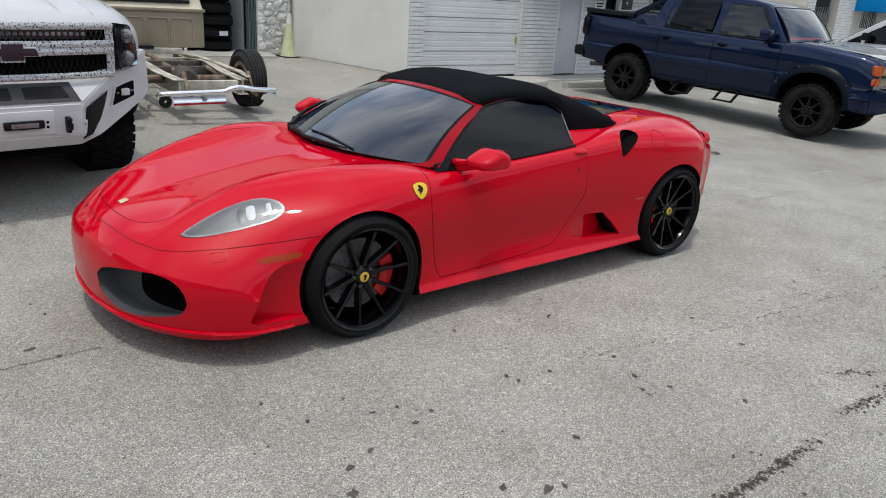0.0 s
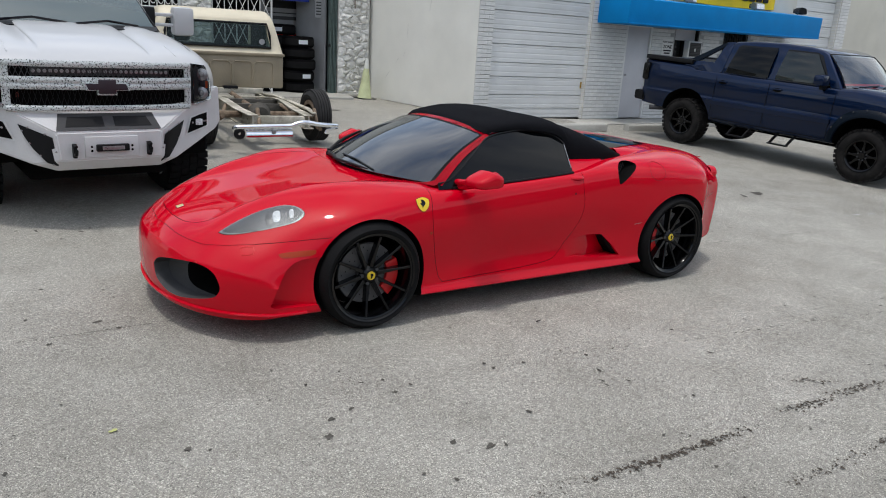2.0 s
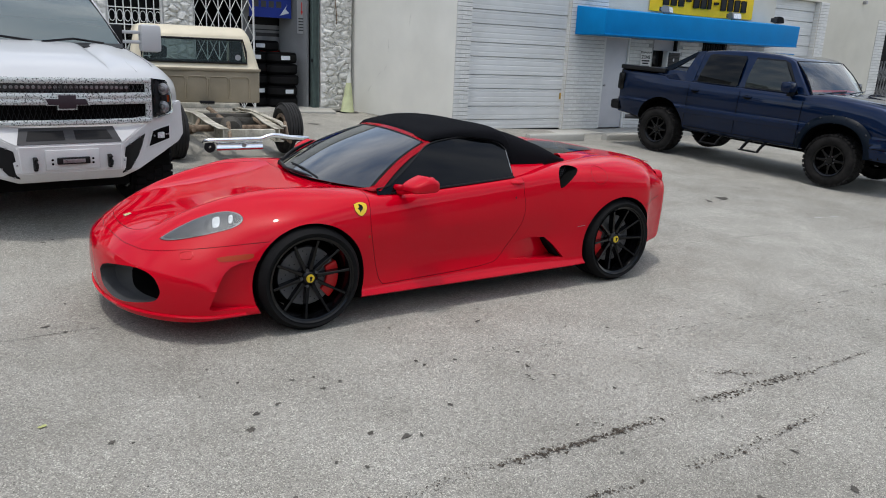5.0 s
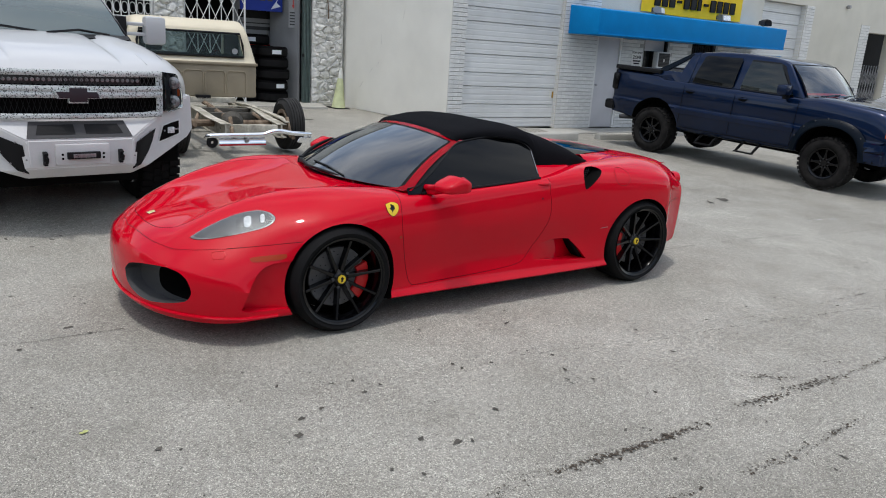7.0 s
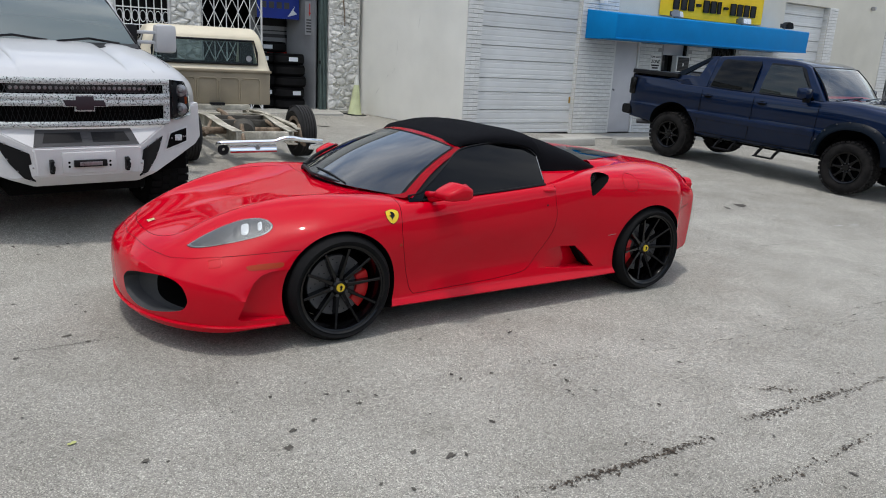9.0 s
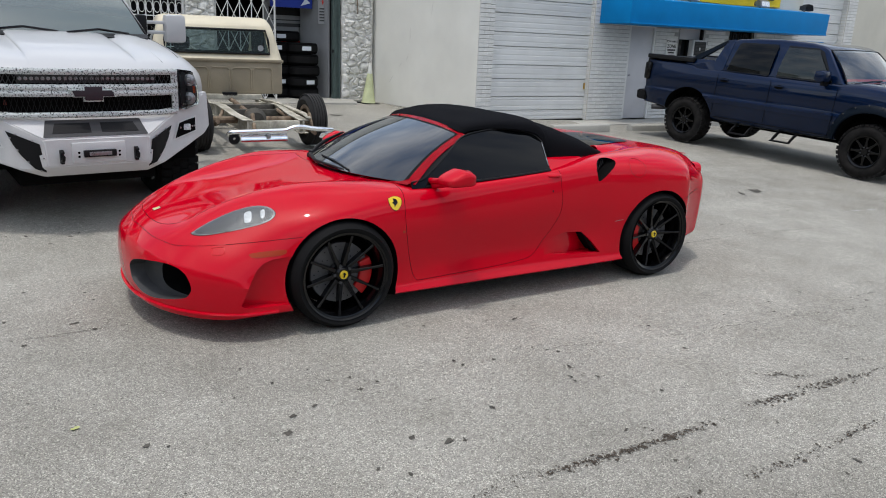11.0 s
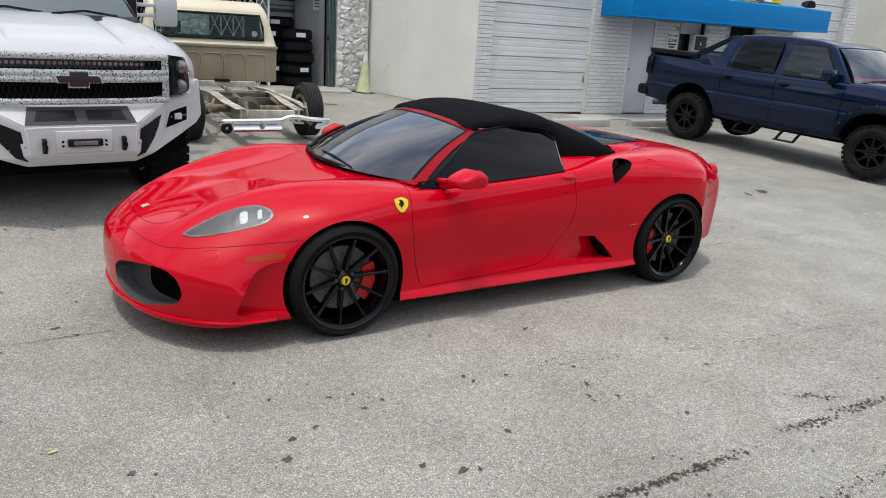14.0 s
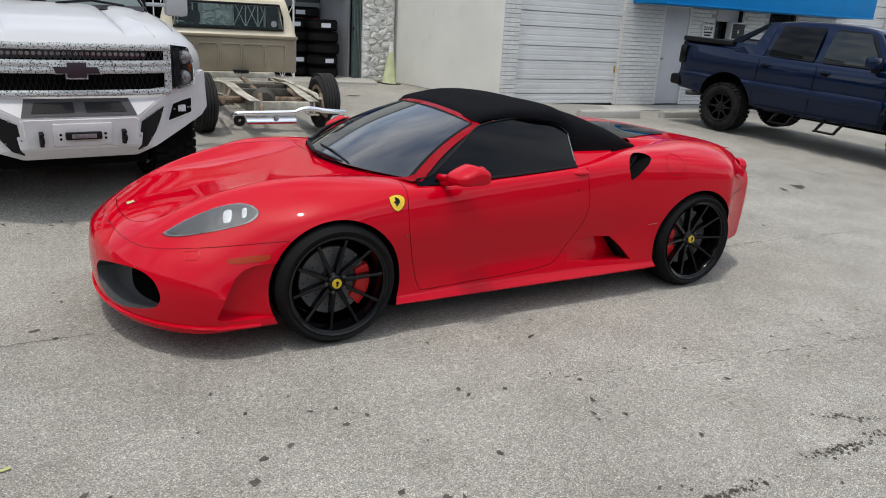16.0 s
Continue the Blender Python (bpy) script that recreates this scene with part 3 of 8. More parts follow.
    part("oil_patch", blotches([(5.5, 1.3, 0.10), (5.1, 1.2, 0.06), (4.6, 2.6, 0.05), (1.4, 7.2, 0.18), (2.6, 8.6, 0.12)], 14), TAR, ground, "dark oil patch", None)
    part("parking_line", on_ground([(7.9, 6.2), (8.1, 3.0)], 0.05, 0.02, 12, 0.08, gaps=0.55), WORNPAINT, ground, "worn white parking line", None)
    part("parking_line", on_ground([(5.6, 0.2), (6.3, 0.15)], 0.04, 0.02, 13, 0.05, gaps=0.5), WORNPAINT, ground, "", None)
    lf = prism([(-0.034, 0.004), (-0.02, 0.018), (-0.004, 0.012), (0.01, 0.022), (0.03, 0.012), (0.036, 0), (0.016, -0.014), (0.0, -0.006), (-0.018, -0.014)], 0, 0.002, "z")
    for v in lf.verts:
        v.co.z += 0.25 * abs(v.co.y) + 0.1 * abs(v.co.x)
    ob = link("fallen_leaf", lf, LEAF, None)
    ob.matrix_world = pose(-2.83, -1.53, 0.004, 0, 0, 20) @ Matrix.Scale(.6, 4)
    tagged(ob, "small yellow-green fallen leaf on the paving", "leaf")


ground_marks()


def hull(pts, bevel=0.0):
    bm = bmesh.new()
    for p in pts:
        bm.verts.new(p)
    r = bmesh.ops.convex_hull(bm, input=bm.verts[:])
    junk = [g for g in r["geom_interior"] if isinstance(g, bmesh.types.BMVert)]
    bmesh.ops.delete(bm, geom=junk, context="VERTS")
    bmesh.ops.dissolve_limit(bm, angle_limit=0.02, verts=bm.verts[:], edges=bm.edges[:])
    if bevel:
        bmesh.ops.bevel(bm, geom=bm.edges[:], offset=bevel, segments=2, affect="EDGES")
    return bm


# ---- buildings ----
FY = 8.15      # street face of the main building
TOP = 5.2


def wall_piece(name, bm, material, label, category="wall"):
    return tagged(link(name, bm, material), label, category, kind="structure")


def main_building():
    d = 0.28
    # piers and panels between the openings, butted end to end
    def solid(x0, x1, z0, z1):
        return box(x0, x1, FY, FY + d, z0, z1)
    bms = [solid(5.5, 5.86, -0.3, TOP), solid(5.86, 8.52, 3.35, TOP), solid(8.52, 9.60, -0.3, TOP), solid(9.60, 10.44, 2.24, TOP),
           solid(10.44, 11.22, -0.3, TOP), solid(11.22, 12.04, -0.3, 1.50), solid(11.22, 12.04, 2.35, TOP), solid(12.04, 13.0, -0.3, TOP),
           solid(13.0, 13.95, -0.3, 1.60), solid(13.0, 13.95, 2.30, TOP), solid(13.95, 15.75, -0.3, TOP),
           solid(15.75, 17.8, 3.52, TOP)]
    wall_piece("wall_front", join(*bms), STUCCOWARM, "pale stucco street wall of the workshop building")
    wall_piece("wall_front_east", join(solid(17.8, 21.4, -0.3, TOP), solid(21.4, 23.0, 3.0, TOP), solid(23.0, 24.9, -0.3, TOP), solid(24.9, 26.1, -0.3, 1.4), solid(24.9, 26.1, 2.05, TOP), solid(26.1, 40, -0.3, TOP)), STUCCOWARM, "beige stucco wall beyond the second garage door")
    # side wall runs back to the recessed shop
    a, b = Vector((5.5, FY)), Vector((4.86, 11.95))
    t = 0.25
    wall_piece("wall_side", prism([(a.x, a.y), (a.x + t, a.y + d), (b.x + t, b.y), (b.x, b.y)], -0.3, TOP, "z"), STUCCO, "blank pale grey-white stucco side wall")
    side = bpy.data.objects["wall_side"]
    rng = random.Random(15)
    out = Vector((-(b.y - a.y), b.x - a.x)).normalized() * 0.003
    for z0, z1, y0, y1, w in ((1.95, 1.62, 10.36, 10.38, .016), (1.36, 1.22, 10.41, 10.50, .022), (1.17, 1.06, 10.66, 10.76, .018), (.86, .70, 10.98, 11.12, .022), (2.5, 2.2, 9.6, 9.66, .014)):
        bm = bmesh.new()
        rows = []
        for i in range(9):
            t_ = i / 8
            y = y0 + (y1 - y0) * t_ + .012 * (rng.random() - .5)
            x = a.x + (b.x - a.x) * (y - a.y) / (b.y - a.y)
            z, q = z0 + (z1 - z0) * t_, w * math.sin(math.pi * (.08 + .84 * t_)) * (.5 + rng.random())
            rows.append([bm.verts.new((x + out.x, y + e + out.y, z)) for e in (-q, q)])
        for p, q in zip(rows, rows[1:]):
            bm.faces.new((p[0], p[1], q[1], q[0]))
        part("scuff", bm, SCUFF, side, "faint grey scuff on the stucco", None)
    part("dirt_line", on_ground([(4.93, 11.3), (5.13, 10.2), (5.40, 8.5)], 0.05, 0.05, 31, 0.03, gaps=0.25), JOINT, ground, "dark dirt along the foot of the wall", None)
    bits = []
    for i in range(260):
        k = rng.random()
        bits.append((4.90 + (5.46 - 4.90) * k - .22 * rng.random() ** 2.2, 11.35 + (8.3 - 11.35) * k, .004 + .012 * rng.random() ** 2))
    part("leaf_litter", blotches(bits, 21), LITTER, ground, "brown leaf litter along the foot of the wall", None)
    wall_piece("roof", box(4.9, 40, FY + d, 16, TOP - 0.1, TOP + 0.05), CONCRETE, "flat roof slab of the workshop building", "roof")
    # near-black: the unlit depth of the bays is put into this wall's colour
    wall_piece("wall_rear", box(-12, 40, 16, 16.2, -0.3, TOP), INTERIOR, "near-black rear wall closing the workshop, its shade painted in")
    wall_piece("floor_inside", box(5.6, 40, FY + d, 16, -0.2, 0.05), CONCRETE, "workshop floor slab", "floor")
    # sidewalk
    wall_piece("pavement", box(5.45, 30, 7.35, FY, -0.25, 0.075, 0.012), CONCRETE, "narrow raised concrete walk along the wall", "pavement")
    # near-black sheet stands in for the unlit inside of the third bay
    wall_piece("wall_inner", box(21.2, 23.2, 11, 11.2, 0, 4), INTERIOR, "near-black back of the open workshop bay, its shade painted in")


def roller_door(name, x0, x1, z0, z1, y, label):
    """A sectional door whose wide and narrow panels take turns."""
    ob = thing(name, label, "garage door", pose(x0, y, z0), kind="structure")
    w = x1 - x0
    foot, step, wide = 0.0, 0.311 - z0, False
    while foot < z1 - z0 - 0.02:
        h = min(step, z1 - z0 - foot)
        ribs = max(1, round(h / 0.125))
        prof = [(0.0, 0.034), (0.012, 0.0)]
        for q in range(ribs):
            at = h * (q + 0.65) / (ribs + 0.4)
            prof += [(at, 0.0), (at + 0.012, 0.004), (at + 0.026, 0.004), (at + 0.038, 0.0)]
        prof += [(h - 0.012, 0.0), (h - 0.003, 0.034)] if h > 0.1 else []
        prof = [(p[1], foot + p[0]) for p in prof if p[0] < h] + [(0.07, foot + h - 0.003), (0.07, foot)]
        part("panel", prism(prof, 0, w, "x"), DOORGREY, ob, smooth=None)
        foot += h
        step, wide = (0.375 if wide else 0.287), not wide
    part("bottom_seal", box(0, w, -0.005, 0.035, -0.03, 0.0), BLACKPLASTIC, ob)
    part("handle", box(w - 0.07, w - 0.035, -0.02, 0.0, 0.66, 0.80, 0.004), mat_rust_yellow, ob, "rusty yellow side latch")
    return ob


mat_rust_yellow = mat("yellow_rust", (0.45, 0.28, 0.04), 0.7, vary=0.4, scale=20)


def openings():
    roller_door("door_1", 5.86, 8.52, 0.10, 3.35, FY + 0.10, "closed pale grey sectional rolling garage door with horizontal ribs")
    roller_door("door_2", 15.75, 17.8, 0.10, 3.52, FY + 0.16, "closed pale grey sectional garage door beside the blue awning")
    # plain steel door under the awning
    door = thing("door_3", "closed plain white-grey steel service door", "door", pose(9.60, FY, 0.09), kind="structure")
    w, h = 0.84, 2.14
    part("door_frame", join(box(0, 0.05, -0.012, 0.14, 0, h), box(w - 0.05, w, -0.012, 0.14, 0, h), box(0.05, w - 0.05, -0.012, 0.14, h - 0.05, h)), TRIMWHITE, door)
    part("leaf", box(0.053, w - 0.053, 0.03, 0.08, 0.01, h - 0.053, 0.003), STEELDOOR, door)
    part("handle", lathe([(0, -0.035), (0.022, -0.03), (0.026, -0.01), (0.012, 0), (0.012, 0.031)], 16), STEEL, door).location = (0.12, 0.0, 1.0)
    # office window with the air conditioner
    win = thing("window_1", "boarded office window with one dark pane below the awning", "window", pose(11.22, FY, 1.50), kind="structure")
    part("window_frame", join(box(0, 0.05, 0.03, 0.12, 0, 0.85), box(0.77, 0.82, -0.03, 0.12, 0.45, 0.85), box(0.05, 0.82, 0.03, 0.12, 0, 0.05), box(0.36, 0.40, 0.03, 0.12, 0.05, 0.45)), BLACKPLASTIC, win)
    part("board", box(0.05, 0.77, 0.05, 0.09, 0.45, 0.85), STEELDOOR, win, "grey filler board")
    part("pane", box(0.05, 0.36, 0.075, 0.085, 0.05, 0.45), TINT, win)
    ac = thing("air_conditioner", "white window air conditioner with a dark grille", "air conditioner", pose(11.62, FY - 0.02, 1.555))
    part("case", box(0, 0.46, -0.10, 0.14, 0, 0.39, 0.012), TRIMWHITE, ac)
    part("grille", box(0.035, 0.43, -0.112, -0.101, 0.03, 0.36, 0.004), DARKGREY, ac)
    for i in range(9):
        part("louvre", box(0.05, 0.415, -0.118, -0.1125, 0.05 + i * 0.034, 0.062 + i * 0.034), BLACKPLASTIC, ac)
    part("badge", box(0.20, 0.235, -0.122, -0.1125, 0.15, 0.22), TRIMWHITE, ac)
    bw = thing("window_2", "small barred window tucked under the blue awning", "window", pose(13.0, FY, 1.60), kind="structure")
    part("window_frame", join(box(0, 0.95, 0.04, 0.12, 0, 0.05), box(0, 0.95, 0.04, 0.12, 0.65, 0.7), box(0, 0.05, 0.04, 0.12, 0.05, 0.65), box(0.90, 0.95, 0.04, 0.12, 0.05, 0.65)), DARKGREY, bw)
    part("pane", box(0.05, 0.90, 0.075, 0.085, 0.05, 0.65), TINT, bw)
    for i in range(10):
        part("bar", tube([(0.04 + i * 0.096, -0.02, 0.0), (0.04 + i * 0.096, -0.02, 0.70)], 0.010, 6), BLACKPLASTIC, bw)
    for z in (0.10, 0.60):
        part("rail", box(0.0, 0.95, -0.026, -0.014, z, z + 0.03), BLACKPLASTIC, bw)
    sg = thing("notice_sign", "small white notice with dense dark lines on the brick", "sign", pose(10.78, FY - 0.04, 1.50))
    part("sheet", box(0, 0.36, -0.006, 0.0, 0, 0.46), TRIMWHITE, sg)
    for words, z, size in (("TOW AWAY", .365, .064), ("ZONE", .245, .105)):
        letters(words, sg, .18, -.0065, z, size, INK)
    for a0, b0, z in ((.05, .31, .175), (.08, .28, .115), (.04, .32, .045)):
        part("text_bar", box(a0, b0, -0.010, -0.0065, z, z + .035), INK, sg)
    # third bay: open, with a folding gate
    gate = thing("folding_gate", "half-open steel folding gate in the dark third bay", "gate", pose(21.45, FY + 0.2, 0.1))
    for i in range(10):
        part("bar", tube([(0.16 * i, 0, 0), (0.16 * i, 0, 1.9)], 0.012, 6), STEEL, gate)
    for i in range(9):
        for z in (0.1, 0.7, 1.3):
            part("lattice", tube([(0.16 * i, -0.015, z), (0.16 * i + 0.16, -0.015, z + 0.6)], 0.009, 5), STEEL, gate)
            part("lattice", tube([(0.16 * i, 0.015, z + 0.6), (0.16 * i + 0.16, 0.015, z)], 0.009, 5), STEEL, gate)
    fw = thing("window_3", "dark barred window under the farther blue awning", "window", pose(24.9, FY, 1.4), kind="structure")
    part("pane", box(0, 1.2, 0.08, 0.09, 0, 0.65), TINT, fw)
    for i in range(9):
        part("bar", tube([(0.04 + i * 0.14, -0.02, 0.0), (0.04 + i * 0.14, -0.02, 0.65)], 0.010, 6), TRIMWHITE, fw)
    crates = thing("plywood_stack", "worn plywood sheets leaning in the dark bay", "plywood", pose(21.55, FY + 0.9, 0.1, -8))
    part("sheet", box(0, 1.2, 0, 0.03, 0, 1.5), TAN, crates)
    part("sheet", box(0.3, 1.5, -0.05, -0.02, 0, 1.3), TAN, crates)


def awning():
    aw = thing("awning", "long bright blue vinyl box awning over the office door", "awning", pose(8.66, FY, 2.2))
    L = 6.86
    prof = [(-0.012, 0.0), (-0.95, 0.0), (-0.97, 0.512), (-0.955, 0.522), (-0.012, 0.62)]
    part("cover", prism(prof, 0, L, "x", 0.012), AWNING, aw)
    part("hem", box(0.02, L - 0.02, -0.975, -0.955, 0.0, 0.03, 0.004), AWNING, aw)
    bn = thing("banner", "yellow vinyl banner with black lettering bars hung above the awning", "banner", pose(10.9, FY - 0.02, 2.86))

    def sag(u, v):
        x = u * 3.85
        return (x, -0.012 - 0.02 * math.sin(u * 9) * (1 - v), v * 0.95 + 0.05 * math.sin(u * math.pi) * (v - 1) * 0.6)
    part("sheet", grid(sag, 30, 8, 0.004), BANNER, bn)
    x = 0.42
    for w, gap, hh in ((0.24, .08, .36), (0.24, .08, .36), (0.24, 0.1, .36), (0.2, .12, .08), (0.24, .08, .36), (0.24, .08, .36), (0.14, .14, .36), (0.2, .12, .08), (0.24, .08, .36), (0.24, .08, .36), (0.24, .08, .36), (0.24, .08, .36)):
        hh = hh * .8
        z = 0.15 if hh > 0.1 else 0.27
        part("text_bar", box(x, x + w * 0.82, -0.046, -0.040, z, z + hh, 0.02), INK, bn)
        x += (w + gap) * 0.83
    for i in range(9):
        part("text_bar", box(0.5 + i * 0.33, 0.5 + i * 0.33 + 0.22, -0.046, -0.040, 0.66, 0.90), INK, bn)
    for lx, turn, dark in ((10.85, 25, STEEL), (13.30, -5, STEEL), (15.05, 60, BLACKPLASTIC)):
        fl = thing("floodlight", "small tilted floodlight standing on top of the awning", "floodlight", pose(lx, FY - 0.55, 2.755, 0, 0, turn), group="floodlights on the awning")
        part("stem", tube([(0, 0, 0.0), (0, 0, 0.07)], 0.02, 8), STEEL, fl)
        hs = part("housing", hull([(x, y, z) for x in (-.15, .15) for y, z in ((-.17, .03), (-.14, .17), (-.02, .20), (.05, .12), (.0, .04))], .012), dark, fl)
        for q in range(5):
            part("cooling_fin", box(-.13 + q * .06, -.12 + q * .06, .0, .075, .06, .16), DARKGREY, hs)
        part("lamp_glass", hull([(x, y, z) for x in (-.125, .125) for y, z in ((-.178, .045), (-.170, .042), (-.152, .158), (-.144, .155))]), LAMPFACE if dark is STEEL else SMOKE, fl)
    for lx in (9.0,):
        cm = thing("wall_camera", "small white camera box on the wall over the awning", "camera", pose(lx, FY - 0.1, 2.95))
        part("case", box(-0.06, 0.06, -0.12, 0.02, 0, 0.10, 0.012), TRIMWHITE, cm)
        part("bracket", box(-0.02, 0.02, 0.0, 0.1, 0.03, 0.06), STEEL, cm)
    wl_ = thing("wall_lamp", "small round lamp on the far stucco wall", "wall lamp", pose(19.9, FY - 0.01, 3.65))
    part("base", lathe([(0, -0.12), (0.05, -0.11), (0.06, -0.03), (0.04, 0.01)], 16), STEEL, wl_)
    aw2 = thing("awning", "bright blue vinyl awning over a farther shop door", "awning", pose(24.2, FY, 1.95))
    part("cover", prism(prof, 0, 5.0, "x", 0.012), AWNING, aw2)


def bricks():
    """Painted slim bricks in running bond on the piers."""
    pitch, ln, h = 0.084, 0.24, 0.073
    shapes = {}

    def shape(w):
        w = round(w, 2)
        if w not in shapes:
            bm = box(0, w - 0.0025, -0.014, 0.010, 0, h)
            bmesh.ops.bevel(bm, geom=[e for e in bm.edges if all(v.co.y < 0 for v in e.verts) and abs(e.verts[0].co.z - e.verts[1].co.z) < 1e-5], offset=0.007, segments=1, affect="EDGES")
            shapes[w] = bpy.data.meshes.new("brick")
            bm.to_mesh(shapes[w])
            bm.free()
            shapes[w].materials.append(BRICKM)
        return shapes[w]
    rng = random.Random(7)

    def run(label, x0, x1, z0, z1, hole=None, single_to=99.0, jamb=0.0):
        bed = thing("brick_facing", label, "brick wall", pose(0, FY - 0.004, 0), kind="structure")
        if hole:
            slabs, x = [], x0
            for a, b, c in hole:
                slabs += [box(x, a, -0.003, 0.002, z0, z1), box(a, b, -0.003, 0.002, z0, c)]
                x = b
            part("mortar_bed", join(*slabs, box(x, x1, -0.003, 0.002, z0, z1)), MORTAR, bed)
        else:
            part("mortar_bed", box(x0, x1, -0.003, 0.002, z0, z1), MORTAR, bed)
        verts, faces = [], []
        k, z = 0, z0
        while z + h < z1:
            x, w = x0, ln / 2 if k % 2 else ln
            if jamb:
                o = new("brick", shape(jamb))
                o.parent = bed
                o.matrix_local = pose(x0 + 0.002, 0.012 + jamb, z + 0.005, 0, 0, -90)
            while x < x1 - 0.03:
                w = min(w, x1 - x)
                if x1 - x - w < 0.04:
                    w = x1 - x
                if not any(a - w < x < b and z + h > c for a, b, c in hole or ()):
                    dy = -0.004 - 0.003 * rng.random()
                    if x < single_to:
                        o = new("brick", shape(w))
                        o.parent = bed
                        o.location = (x + 0.002, dy, z + 0.005 + 0.002 * rng.random())
                    else:
                        n = len(verts)
                        verts += [(x + a * (w - 0.01), dy + b, z + 0.005 + c * h) for a in (0, 1) for b in (0.01, -0.009) for c in (0, 1)]
                        faces += [(n + 2, n + 6, n + 7, n + 3), (n + 3, n + 7, n + 5, n + 1), (n, n + 4, n + 6, n + 2), (n, n + 2, n + 3, n + 1), (n + 6, n + 4, n + 5, n + 7)]
                x += w
                w = ln
            z += pitch
            k += 1
        if verts:
            me = bpy.data.meshes.new("far_bricks")
            me.from_pydata(verts, [], faces)
            me.materials.append(BRICKM)
            far = tagged(new("far_bricks", me), kind="stuff")
            far.parent = bed
    run("white-painted slim brick pier beside the garage door", 5.5, 5.86, 0.08, 3.6)
    run("white-painted slim brick pier between garage door and service door", 8.52, 9.60, 0.08, 3.4, jamb=0.12)
    run("white-painted brick wall under the blue awning", 10.44, 15.75, 0.08, 2.2, hole=((11.22, 12.04, 1.50), (13.0, 13.95, 1.60)), single_to=12.6)
    run("white-painted slim brick pier beyond the second garage door", 17.8, 18.2, 0.08, 3.52, jamb=0.16)
    run("white-painted slim brick pier past the open bay", 23.0, 24.2, 0.08, 3.0, single_to=0)
    run("white-painted slim brick pier beside the open bay", 20.9, 21.4, 0.08, 3.2)


def wheel_stops():
    for x0, x1, y in ((6.05, 7.45, 6.28), (8.2, 10.0, 6.42)):
        ws = thing("wheel_stop", "chipped pale concrete parking wheel stop", "wheel stop", pose(x0, y, rise(x0, y)), group="wheel stops along the wall")
        prof = [(-0.09, -0.03), (0.09, -0.03), (0.075, 0.10), (0.05, 0.125), (-0.05, 0.125), (-0.075, 0.10)]
        bm = prism(prof, 0, x1 - x0, "x", 0.01)
        bmesh.ops.subdivide_edges(bm, edges=[e for e in bm.edges if e.calc_length() > 1], cuts=24)
        for v in bm.verts:
            v.co += Vector(noise.noise_vector(v.co * 9)) * 0.006
        part("body", bm, CONCRETE, ws, smooth=30)
        for bx in (0.3, x1 - x0 - 0.3):
            part("pin", lathe([(0, 0.127), (0.012, 0.127), (0.012, 0.10)], 10, "z"), RUST, ws).location = (bx, 0, 0)


SY = 11.75     # face of the recessed shop


